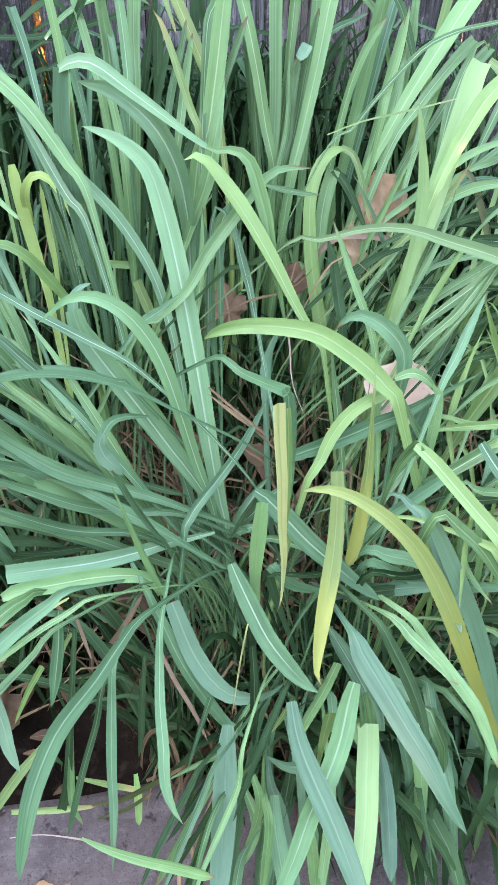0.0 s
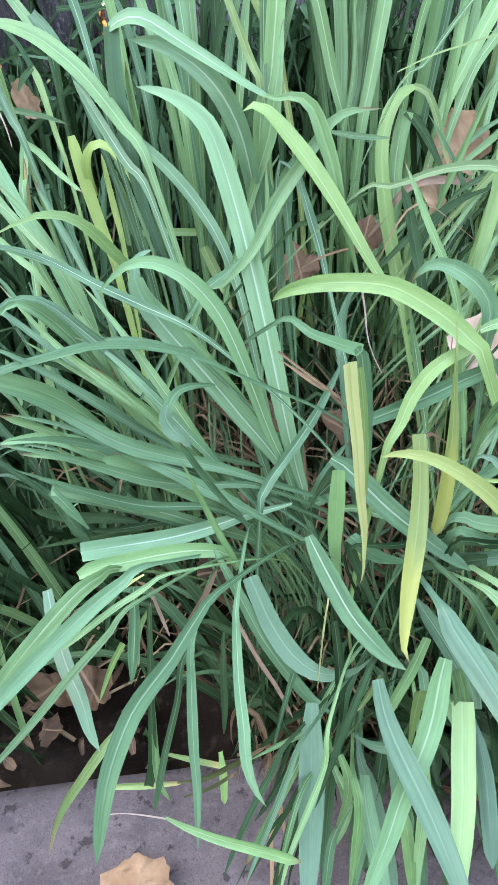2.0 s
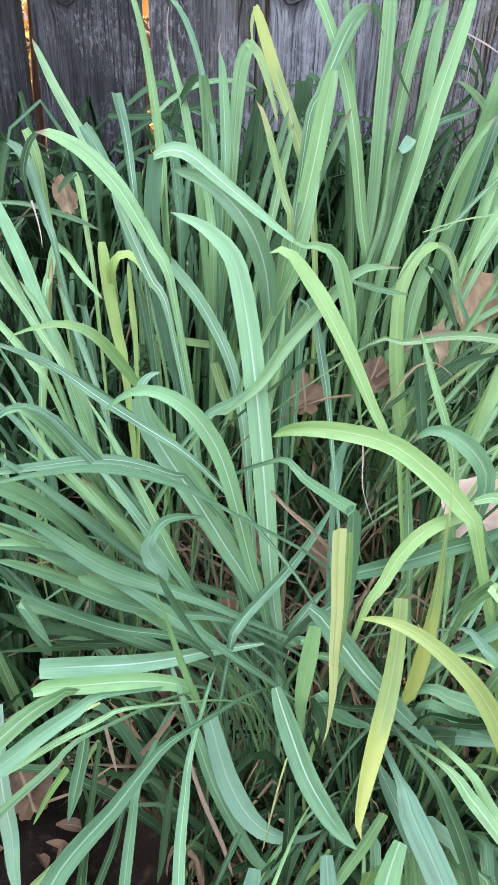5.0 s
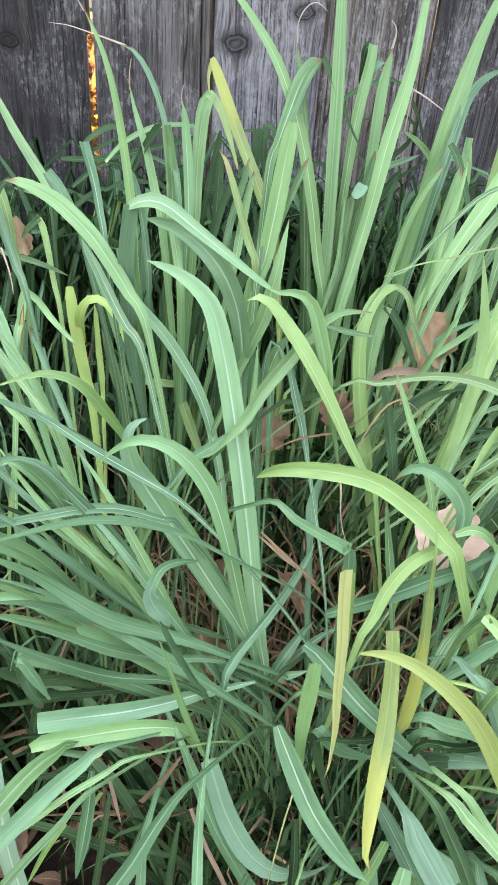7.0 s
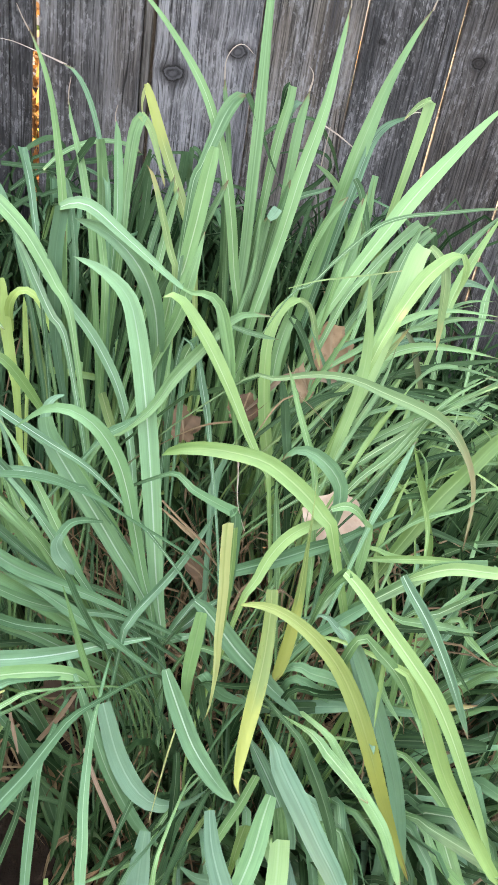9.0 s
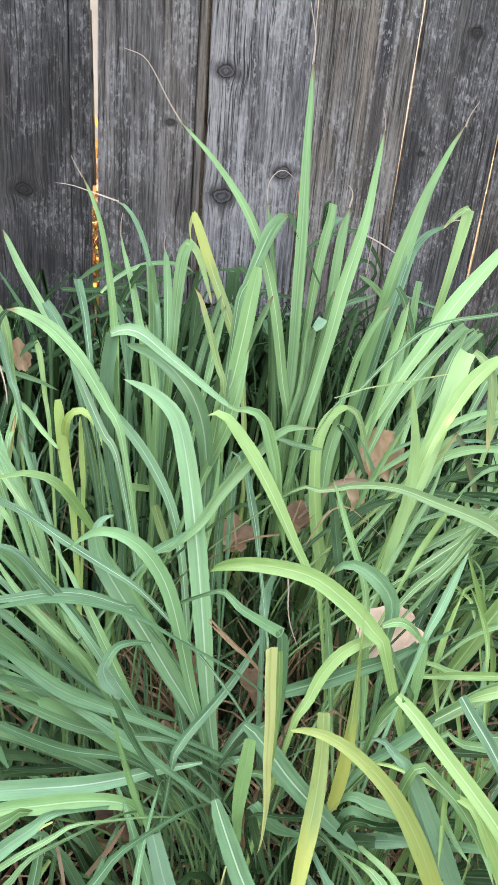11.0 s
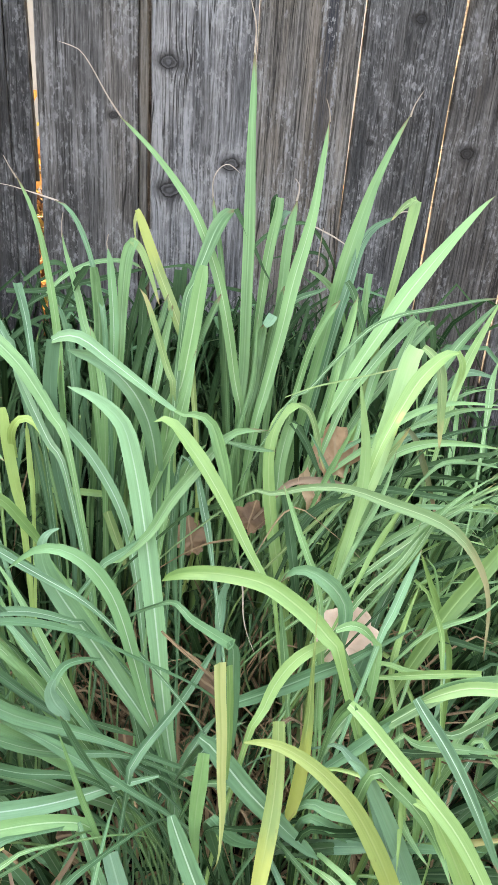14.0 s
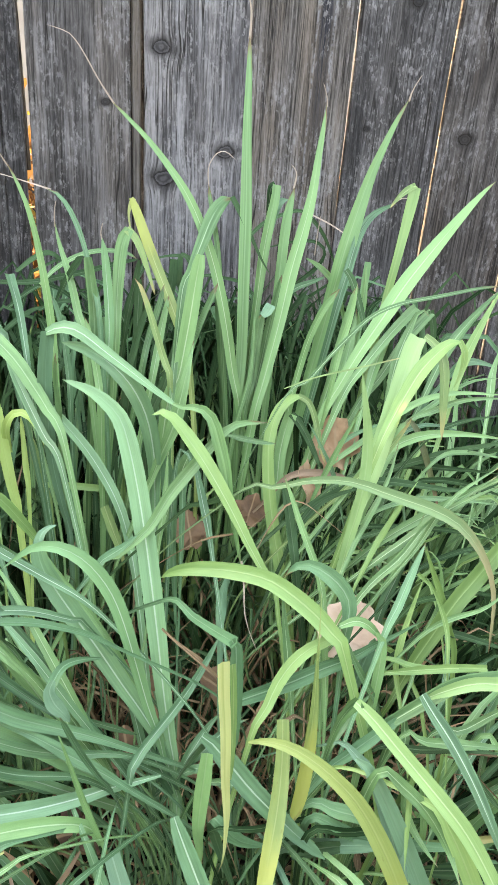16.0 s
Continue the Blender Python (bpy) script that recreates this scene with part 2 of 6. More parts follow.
def dry_leaf_material(name, dark, light, spot):
    m = Nodes(name)
    across, along, own = m.split(m.attr("leaf"))
    p = m.coords()
    rnd = m.random()
    mott = m.noise(p, 40.0, 5.0)
    vein = m.noise(p, 14.0, 3.0)
    col = m.mix(m.ramp(m.math("ADD", mott, m.math("MULTIPLY", rnd, 0.3)), 0.4, 0.85), dark, light)
    col = m.mix(m.math("MULTIPLY", m.ramp(m.noise(p, 110.0, 3.0), 0.55, 0.7), 0.5), col, spot)
    rib = m.math("SUBTRACT", 1.0, m.ramp(m.math("ABSOLUTE", across), 0.015, 0.05))
    col = m.mix(m.math("MULTIPLY", rib, 0.6), col, (0.230, 0.166, 0.101))
    m.bump(m.math("ADD", mott, m.math("MULTIPLY", vein, 1.0)), 0.6, 0.003)
    return m.done(col, 0.75, 0.3)


SOIL, KERB = soil_material(), kerb_material()
DRYLEAF = dry_leaf_material("dry_leaf", (0.19, 0.112, 0.060), (0.38, 0.258, 0.160), (0.11, 0.062, 0.035))
PALELEAF = dry_leaf_material("pale_dry_leaf", (0.34, 0.25, 0.19), (0.52, 0.42, 0.34), (0.28, 0.18, 0.13))
# dark copy of the dry leaf, with the bed's shade put in its colour
SHADELEAF = dry_leaf_material("shaded_brown_leaf", (0.040, 0.023, 0.013), (0.125, 0.075, 0.042), (0.03, 0.017, 0.010))


# ---- builders ----
def mesh_object(name, verts, faces, material, parent=None, label="", smooth=True, leaf=None):
    data = bpy.data.meshes.new(name)
    data.from_pydata(verts, [], faces)
    if leaf is not None:
        data.attributes.new("leaf", "FLOAT_VECTOR", "POINT").data.foreach_set("vector", np.ravel(leaf).astype(np.float32))
    if smooth:
        data.polygons.foreach_set("use_smooth", [True] * len(data.polygons))
    data.materials.append(material)
    data.update()
    ob = new(name, data)
    ob.parent = parent
    if label:
        tagged(ob, label)
    return ob


def spline(points, count, passes=15):
    """Points on a smooth line through the given ones, evenly spread along it."""
    p = np.array(points, float)
    p = np.vstack([2 * p[0] - p[1], p, 2 * p[-1] - p[-2]])
    line = []
    for i in range(1, len(p) - 2):
        for t in np.linspace(0, 1, 12, endpoint=i == len(p) - 3):
            a, b, c, d = p[i - 1 : i + 3]
            line.append(0.5 * (2 * b + (c - a) * t + (2 * a - 5 * b + 4 * c - d) * t * t + (3 * b - a - 3 * c + d) * t**3))
    line = np.array(line)
    for i in range(passes):
        line[1:-1] = 0.25 * line[:-2] + 0.5 * line[1:-1] + 0.25 * line[2:]
    s = np.r_[0, np.cumsum(np.linalg.norm(np.diff(line, axis=0), axis=1))]
    at = np.linspace(0, s[-1], count)
    return np.stack([np.interp(at, s, line[:, k]) for k in range(3)], 1), s[-1]


def blade_shape(points, width, face=(0.0, -0.6, 0.8), keel=0.22, blunt=0.0, steps=16, own=0.0, root=0.55, turn=0.0, start=0.0, fold=0.0, swell=0.3, widths=None, passes=15):
    """A grass blade along a midrib: narrow at its root, widest a third of the way up, drawn out to a fine tip.
    face: the way its upper side looks; keel: how far it is folded along the midrib; blunt: how wide its cut or torn tip is;
    turn: the degrees that it twists from root to tip; start: the share of its length that is a narrow sheath; fold: the share over which it widens where it folds over."""
    line, length = spline(points, steps, passes)
    tang = np.gradient(line, axis=0)
    tang /= np.linalg.norm(tang, axis=1)[:, None]
    face = np.array(face, float)
    side = np.cross(tang, face)
    norm = np.linalg.norm(side, axis=1)[:, None]
    side = side / np.maximum(norm, 1e-6)
    for i in range(1, steps):
        if side[i] @ side[i - 1] < 0:
            side[i] *= -1
        if norm[i] < 0.35:
            side[i] = side[i - 1]
    for i in range(2):
        side[1:-1] = (side[:-2] + side[1:-1] + side[2:]) / 3
    up = np.cross(side, tang)
    s = np.linspace(0, 1, steps)
    q = np.clip((s - start) / (1 - start), 0, 1)
    wide = np.minimum(1, root + (1 - root) * q / swell) * np.clip((1 - q) / 0.5, 0, 1) ** 0.75
    sheath = np.clip((start + 0.6 * fold - s) / max(0.25 * start + fold, 0.01), 0, 1)
    wide *= 1 - (1 - min(0.9, 0.0042 / width)) * sheath * sheath * (3 - 2 * sheath)
    wide = np.maximum(wide, np.clip(blunt, 0.02, 1) * np.minimum(1, root + s))
    if 0.15 < blunt < 0.9:
        wide *= np.clip((1 - s) / 0.025 + 0.3, 0, 1) ** 0.5
    if widths is not None:
        wide = widths
    a = np.radians(turn) * s
    side, up = side * np.cos(a)[:, None] + up * np.sin(a)[:, None], up * np.cos(a)[:, None] - side * np.sin(a)[:, None]
    verts, leaf = [], []
    for u in (-1, -0.55, 0, 0.55, 1):
        lift = keel * abs(u) * (1.15 - 0.35 * abs(u))
        verts.append(line + (side * u + up * lift) * (0.5 * width * wide)[:, None])
        leaf.append(np.stack([np.full(steps, u), q, np.full(steps, own)], 1))
    verts, leaf = np.stack(verts, 1).reshape(-1, 3), np.stack(leaf, 1).reshape(-1, 3)
    faces = [(5 * i + k, 5 * i + k + 1, 5 * i + k + 6, 5 * i + k + 5) for i in range(steps - 1) for k in range(4)]
    return verts, faces, leaf


# ---- the setting ----
def ground_sheet():
    """Soil to the horizon, fine and lumpy in the bed, coarse far off."""
    def axis(lo, hi, fine, far):
        a = list(np.arange(lo, hi + fine / 2, fine))
        step = fine
        while a[-1] < far:
            step *= 1.6
            a.append(a[-1] + step)
        step = fine
        while a[0] > -far:
            step *= 1.6
            a.insert(0, a[0] - step)
        return a
    xs, ys = axis(-0.75, 0.75, 0.016, 400), axis(0.28, 1.06, 0.016, 400)
    verts = []
    for y in ys:
        for x in xs:
            bed = 1.0 if -1.5 < x < 1.5 and 0.3 < y < 1.06 else 0.0
            z = 0.012 * noise.noise((x * 9, y * 9, 0.3)) + 0.006 * noise.noise((x * 40, y * 40, 1.7)) if bed else -0.012
            verts.append((x, y, z))
    n = len(xs)
    faces = [(j * n + i, j * n + i + 1, (j + 1) * n + i + 1, (j + 1) * n + i) for j in range(len(ys) - 1) for i in range(n - 1)]
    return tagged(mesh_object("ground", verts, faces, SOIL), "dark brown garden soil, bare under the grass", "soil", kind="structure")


ground_sheet()


def box_bm(x0, x1, y0, y1, z0, z1, bevel=0.002, segments=1):
    bm = bmesh.new()
    bmesh.ops.create_cube(bm, size=1.0)
    for v in bm.verts:
        v.co = Vector(((x0 + x1) / 2 + v.co.x * (x1 - x0), (y0 + y1) / 2 + v.co.y * (y1 - y0), (z0 + z1) / 2 + v.co.z * (z1 - z0)))
    if bevel:
        bmesh.ops.bevel(bm, geom=bm.edges[:], offset=bevel, segments=segments, affect="EDGES")
    return bm


def part(name, bm, material, parent=None, label=""):
    data = bpy.data.meshes.new(name)
    bm.to_mesh(data)
    bm.free()
    data.materials.append(material)
    ob = new(name, data)
    ob.parent = parent
    if label:
        tagged(ob, label)
    return ob


def kerb_block(x0, x1):
    """One length of the low concrete edging, with worn, rounded edges."""
    bm = box_bm(x0 + 0.002, x1 - 0.002, 0.07, KERB_BACK, -0.06, 0.03, 0.0)
    bmesh.ops.subdivide_edges(bm, edges=bm.edges[:], cuts=14, use_grid_fill=True)
    mid = (x0 + x1) / 2
    for v in bm.verts:
        ex, ey = (x1 - x0) / 2 - abs(v.co.x - mid), min(v.co.y - 0.07, KERB_BACK - v.co.y)
        ez = 0.03 - v.co.z
        if ez < 0.004:
            v.co.z -= 0.006 * math.exp(-max(0.0, min(ex, ey)) / 0.006)
        n = noise.noise_vector(v.co * 14)
        v.co.y += 0.004 * n.y
        v.co.z += 0.0016 * n.z
    for f in bm.faces:
        f.smooth = True
    return part("kerb", bm, KERB)


KERB_BACK = 0.318
for a in range(-3, 4):
    tagged(kerb_block(a * 1.0 - 0.6, a * 1.0 + 0.4), "mauve-grey pitted concrete edging in front of the grass bed", "kerb", "edging along the bed", "structure")

# ---- walls added unseen behind the camera and at the sides, blocking low sky light ----
def sky_block_walls():
    m = Nodes("stucco")
    p = m.coords()
    grit, stain = m.noise(p, 220.0, 3.0), m.noise(p, 1.3, 5.0)
    col = m.mix(m.ramp(stain, 0.3, 0.7), (0.075, 0.078, 0.082), (0.11, 0.114, 0.12))
    m.bump(grit, 0.6, 0.004)
    mat = m.done(col, 0.9, 0.2)
    for name, box, label in (("added_wall_south", (-4.0, 4.0, -2.8, -2.6, -0.1, 2.4), "plain dark grey stucco wall added unseen to block sky light"),
                             ("added_wall_west", (-3.9, -3.7, -2.59, 1.05, -0.1, 2.0), "plain dark grey stucco side wall added to block sky light"),
                             ("added_wall_east", (3.7, 3.9, -2.59, 1.05, -0.1, 2.0), "plain dark grey stucco side wall added to block sky light")):
        tagged(part(name, box_bm(*box, 0.01), mat), label, "wall", kind="structure")


sky_block_walls()

# ---- the fence: weathered upright boards on two rails, with gaps that let the sunlit yard behind show ----
FENCE_Y, FENCE_TOP = 1.08, 1.95
fence = tagged(new("fence"), "weathered grey-brown wooden board fence with narrow gaps", "fence", kind="structure")
fence.location = (0, FENCE_Y, 0)


def board(x0, x1, lean, back, material, seed):
    """One sawn board whose edges wander a little; lean: how far its top is shifted per metre."""
    rows = 40
    verts, faces = [], []
    for i in range(rows + 1):
        z = 0.01 + (FENCE_TOP - 0.01) * i / rows
        s = lean * (z - 0.74)
        a = x0 + s + 0.0016 * noise.noise((seed, z * 6, 0)) + 0.0007 * noise.noise((seed, z * 40, 3))
        b = x1 + s + 0.0016 * noise.noise((seed + 50, z * 6, 0)) + 0.0007 * noise.noise((seed + 50, z * 40, 3))
        cup = 0.0015 * noise.noise((seed + 9, z * 1.3, 0))
        c = 0.0022
        ring = [(a, c), (a + c, 0), (a * 0.67 + b * 0.33, cup), (a * 0.33 + b * 0.67, cup), (b - c, 0), (b, c), (b, 0.013), (a, 0.013)]
        verts += [(x, back + y, z) for x, y in ring]
    n = 8
    for i in range(rows):
        faces += [(i * n + k, i * n + (k + 1) % n, (i + 1) * n + (k + 1) % n, (i + 1) * n + k) for k in range(n)]
    faces += [tuple(range(n))[::-1], tuple(rows * n + k for k in range(n))]
    ob = mesh_object("board", verts, faces, material, fence, smooth=False)
    return ob


PLAIN = wood_material("weathered_board", (), (0.019, 0.0195, 0.0205), (0.090, 0.092, 0.096), 0.4, 0.4)
WARMER = wood_material("browner_board", (), (0.023, 0.022, 0.021), (0.115, 0.110, 0.106), 0.8, 0.4)
# DARK has a darker tone throughout, for the boards past the left end
DARK = wood_material("darker_board", (), (0.008, 0.008, 0.0085), (0.036, 0.037, 0.039), 0.3, 0.15)
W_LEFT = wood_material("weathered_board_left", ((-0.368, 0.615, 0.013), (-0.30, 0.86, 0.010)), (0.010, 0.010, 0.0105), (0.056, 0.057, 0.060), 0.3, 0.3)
W_ONE = wood_material("weathered_board_brown", ((-0.1686, 0.718, 0.0060),), (0.023, 0.0225, 0.0225), (0.128, 0.127, 0.128), 0.6, 0.45)
W_TWO = wood_material("weathered_board_silver", ((-0.0965, 0.788, 0.013), (-0.091, 0.626, 0.015), (-0.006, 0.664, 0.013)), (0.038, 0.039, 0.042), (0.205, 0.211, 0.222), 0.25, 0.8)
W_THREE = wood_material("weathered_board_stained", (), (0.025, 0.0235, 0.022), (0.155, 0.147, 0.140), 0.75, 0.55, (0.121, 0.011, 0.60))
W_FOUR = wood_material("weathered_board_dark", ((0.195, 0.705, 0.0045), (0.245, 0.865, 0.009)), (0.013, 0.0135, 0.0142), (0.080, 0.082, 0.086), 0.35, 0.5)
W_FIVE = wood_material("weathered_board_pale", ((0.3476, 0.6987, 0.0115),), (0.016, 0.0153, 0.015), (0.094, 0.089, 0.086), 0.7, 0.4)
REDLATH = wood_material("red_brown_lath", (), (0.030, 0.014, 0.009), (0.110, 0.058, 0.040), 0.8, 0.1)
BATTEN = wood_material("cover_strip", (), (0.040, 0.037, 0.034), (0.130, 0.122, 0.114), 0.6, 0.1)
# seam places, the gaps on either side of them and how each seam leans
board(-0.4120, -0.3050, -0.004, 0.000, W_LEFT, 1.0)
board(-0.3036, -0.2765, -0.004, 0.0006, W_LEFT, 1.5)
board(-0.2670, -0.1355, -0.004, 0.001, W_ONE, 2.0)
board(-0.1340, -0.1222, -0.005, 0.004, BATTEN, 3.0)
board(-0.1182, 0.0213, -0.004, 0.000, W_TWO, 4.0)
board(0.0239, 0.1650, 0.001, 0.002, W_THREE, 5.0)
board(0.1688, 0.3062, 0.006, 0.000, W_FOUR, 6.0)
board(0.3108, 0.4500, 0.008, 0.001, W_FIVE, 7.0)
for i in range(22):
    board(0.4545 + i * 0.143, 0.5935 + i * 0.143, 0.004, 0.001 * (i % 2), (PLAIN, WARMER)[i % 2], 8.0 + i)
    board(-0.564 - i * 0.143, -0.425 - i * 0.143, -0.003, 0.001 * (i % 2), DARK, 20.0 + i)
for z in (0.28, 1.02, 1.70):
    part("rail", box_bm(-3.6, 3.6, 0.0365, 0.0745, z, z + 0.089, 0.004), WARMER, fence, "horizontal timber rail behind the boards")
# this post is added as backing, so that the seam before it stays dark
part("post", box_bm(-0.170, -0.081, 0.0765, 0.1655, 0.0, FENCE_TOP - 0.05, 0.004), PLAIN, fence, "square timber post added behind the rails to keep a seam dark")
lath = part("lath", box_bm(-0.006, 0.006, -0.004, 0.004, -0.11, 0.11, 0.001), BATTEN, fence, "brown split lath behind the wide gap")
lath.location, lath.rotation_euler = (-0.2795, 0.022, 0.735), (0, radians(-1.5), 0)
# unseen strips, added so that no light comes through these two seams
for x in (-0.3043, -0.1348):
    part("backing_strip", box_bm(x - 0.009, x + 0.009, 0.0155, 0.0235, 0.02, FENCE_TOP - 0.02, 0.001), PLAIN, fence, "thin added strip that stops light through a seam")
lath = part("lath", box_bm(-0.006, 0.006, -0.004, 0.004, -0.4, 0.5, 0.001), REDLATH, fence, "reddish brown lath behind the narrow gap")
lath.location, lath.rotation_euler = (-0.4185, 0.024, 0.52), (0, radians(4.0), 0)

# ---- grass ----
BLUEL = blade_material("ribbed_blue_green_blade", (0.045, 0.130, 0.061), (0.130, 0.300, 0.149), (0.32, 0.45, 0.35), ribbing=0.6)
MINTCUT = blade_material("ribbed_pale_blade", (0.050, 0.150, 0.076), (0.125, 0.285, 0.153), (0.35, 0.47, 0.38), ribbing=0.65)
LIMERIB = blade_material("ribbed_lime_blade", (0.085, 0.200, 0.070), (0.170, 0.320, 0.125), (0.31, 0.44, 0.24), ribbing=0.65)
FADEDARK = blade_material("olive_dry_blade", (0.030, 0.050, 0.016), (0.080, 0.105, 0.036), (0.10, 0.12, 0.05), (0.16, 0.10, 0.06), 0.75)
# darker copy of BLUEL: shade on drooping blades is put into the colour
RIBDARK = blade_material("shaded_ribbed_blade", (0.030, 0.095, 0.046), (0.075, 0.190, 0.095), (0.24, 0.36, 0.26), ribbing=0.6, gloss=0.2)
THREAD = blade_material("withered_tip", (0.22, 0.17, 0.13), (0.36, 0.31, 0.26), (0.36, 0.31, 0.26), None, 0.8, 0.8, 0.1)
HUSK = blade_material("brown_husk", (0.125, 0.086, 0.058), (0.215, 0.155, 0.108), (0.22, 0.16, 0.115), None, 0.8, 0.8, 0.08)
PALE = blade_material("bleached_blade", (0.27, 0.34, 0.13), (0.42, 0.47, 0.22), (0.19, 0.29, 0.10), (0.34, 0.22, 0.13), 0.96, 0.6, 0.16, 0.1)
BLUEGREY = blade_material("grey_blue_green_blade", (0.038, 0.105, 0.064), (0.086, 0.198, 0.124), (0.15, 0.27, 0.19), gloss=0.25)
OLIVE = blade_material("olive_green_blade", (0.050, 0.125, 0.034), (0.112, 0.228, 0.068), (0.18, 0.30, 0.12))
ARCHED = blade_material("olive_tipped_blade", (0.045, 0.118, 0.048), (0.112, 0.215, 0.092), (0.20, 0.30, 0.16), (0.205, 0.200, 0.105), 0.6, 0.5)
LIMEFOLD = blade_material("bright_lime_blade", (0.25, 0.40, 0.115), (0.35, 0.52, 0.18), (0.38, 0.54, 0.22))
# darker copy of BLUE for low and hanging blades, shade included in its colour
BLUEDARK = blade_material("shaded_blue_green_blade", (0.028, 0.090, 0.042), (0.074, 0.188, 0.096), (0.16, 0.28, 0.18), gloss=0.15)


def clump(x, y, label):
    ob = tagged(new("grass_clump"), label, "grass", "grass clumps in the bed")
    ob.location = (x, y, 0)
    return ob


A = clump(-0.15, 0.37, "blue-green clump of broad arching grass in front")
B = clump(0.0, 0.74, "tall upright green grass clump against the fence")
C = clump(0.07, 0.66, "light green grass clump leaning sideways by the fence")
D = clump(-0.03, 0.33, "grass clump with yellowing blades drooping over the edging")
E = clump(-0.29, 0.57, "dense grass clump with folded lime-tipped blades")
F = clump(-0.22, 0.76, "tall grass clump with one yellow-tipped blade by the fence")
dice = random.Random(7)


def blade(owner, material, width, points, foot=None, face=None, blunt=0.0, slim=False):
    """One blade of a clump: width in millimetres, its midrib through points in millimetres from the bed's origin;
    foot: where it leaves the soil, from which it rises as a narrow sheath; slim: drawn thin where it folds over."""
    o = owner.location
    pts = [np.array((x / 1000 - o.x, y / 1000 - o.y, z / 1000)) for x, y, z in points]
    start, fold = 0.0, 0.0
    if foot:
        base = np.array((foot[0] / 1000 - o.x, foot[1] / 1000 - o.y, 0.0))
        rise = pts[0] - base
        way = (pts[1] - pts[0]) / np.linalg.norm(pts[1] - pts[0])
        bent = pts[0] - way * 0.45 * np.linalg.norm(rise)
        part_way = base + rise * (0.35, 0.35, 0.5)
        share = min(1.0, max(0.0, way[2] * 1.6)) * 0.8
        mid = part_way * (1 - share) + bent * share
        mid[2] = max(mid[2], 0.3 * pts[0][2])
        pts = [base, mid] + pts
        steps = [np.linalg.norm(b - a) for a, b in zip(pts, pts[1:])]
        start = sum(steps[:2]) / sum(steps)
        if pts[3][2] < pts[2][2] and blunt < 0.9:
            fold = 0.10
    if face is None:
        face = (dice.uniform(-0.22, 0.22), -0.62 + dice.uniform(-0.2, 0.2), 0.75)
    verts, faces, leaf = blade_shape(pts, width / 1000 * 0.95, face, dice.uniform(0.25, 0.6), blunt, 60, 0.0, 0.3 if slim else 0.95 if material is THREAD or not foot or fold else 0.45, dice.uniform(-12, 12), start, fold, 0.42 if slim or foot and not fold else 0.3)
    mesh_object("blade", verts, faces, material, owner, leaf=leaf)

def strap(owner, material, points, foot=None, blunt=0.0, keel=None):
    """One blade of a clump along its midrib: x, y, z and width there, in millimetres from the bed's origin;
    foot: where it leaves the soil, from which it rises as a narrow sheath; blunt: how wide its torn or folded end is."""
    o = owner.location
    line = [(x / 1000 - o.x, y / 1000 - o.y, z / 1000) for x, y, z, w in points]
    wide = [w * 0.00094 for x, y, z, w in points]
    start = 0.0
    if foot:
        base = np.array((foot[0] / 1000 - o.x, foot[1] / 1000 - o.y, 0.0))
        first, second = np.array(line[0]), np.array(line[1])
        way = (second - first) / np.linalg.norm(second - first)
        rise = first - base
        mid = 0.5 * (base + rise * (0.3, 0.3, 0.5)) + 0.5 * (first - way * 0.45 * np.linalg.norm(rise))
        mid[2] = max(mid[2], 0.3 * line[0][2])
        line = [tuple(base), tuple(mid)] + line
        wide = [0.0035, 0.5 * wide[0]] + wide
    at = np.r_[0, np.cumsum([np.linalg.norm(np.array(b) - np.array(a)) for a, b in zip(line, line[1:])])]
    if foot:
        start = at[2] / at[-1]
    steps = int(min(64, max(14, at[-1] / 0.008)))
    wide = np.interp(np.linspace(0, 1, steps), at / at[-1], wide)
    wide[1:-1] = 0.25 * wide[:-2] + 0.5 * wide[1:-1] + 0.25 * wide[2:]
    if not blunt:
        wide[-1] *= 0.15
    elif blunt < 0.9:
        wide[-1] *= blunt
    face = (dice.uniform(-0.25, 0.25), -0.72 + dice.uniform(-0.15, 0.15), 0.62)
    verts, faces, leaf = blade_shape(line, 1.0, face, dice.uniform(0.2, 0.5) if keel is None else keel, 0, steps, 0.0, 1.0, dice.uniform(-10, 10), start, 0.0, 0.3, wide, 8)
    if blunt:
        leaf[:, 1] *= 0.88
    mesh_object("blade", verts, faces, material, owner, leaf=leaf)


blade(A, GREEN, 13, [(-138, 560, 436), (-119, 570, 481), (-109, 580, 519), (-99, 600, 554)], (-147, 418))
blade(A, GREEN, 11, [(-118, 560, 417), (-103, 570, 458), (-89, 570, 475)], (-142, 418))
blade(A, BLUE, 7, [(-171, 406, 406), (-219, 430, 434), (-252, 442, 451), (-284, 455, 469), (-315, 457, 480), (-336, 458, 481)], (-156, 377))
blade(A, BLUE, 9, [(-199, 384, 355), (-236, 399, 411), (-257, 402, 439), (-275, 404, 463), (-291, 405, 468), (-301, 396, 469), (-309, 376, 465)], (-163, 372))
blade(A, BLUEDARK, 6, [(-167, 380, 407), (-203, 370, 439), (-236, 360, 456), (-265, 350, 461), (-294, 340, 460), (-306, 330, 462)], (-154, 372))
blade(A, BLUE, 11, [(-161, 370, 323), (-211, 360, 362), (-242, 350, 389), (-269, 350, 417), (-285, 340, 442), (-305, 330, 464)], (-153, 370))
blade(A, BLUE, 8, [(-154, 370, 313), (-198, 360, 335), (-232, 350, 356), (-265, 340, 388), (-291, 330, 413), (-312, 330, 421)], (-151, 370))
blade(A, BLUEDARK, 10, [(-158, 380, 297), (-205, 380, 328), (-249, 370, 367), (-283, 360, 393), (-309, 350, 405)], (-152, 372))
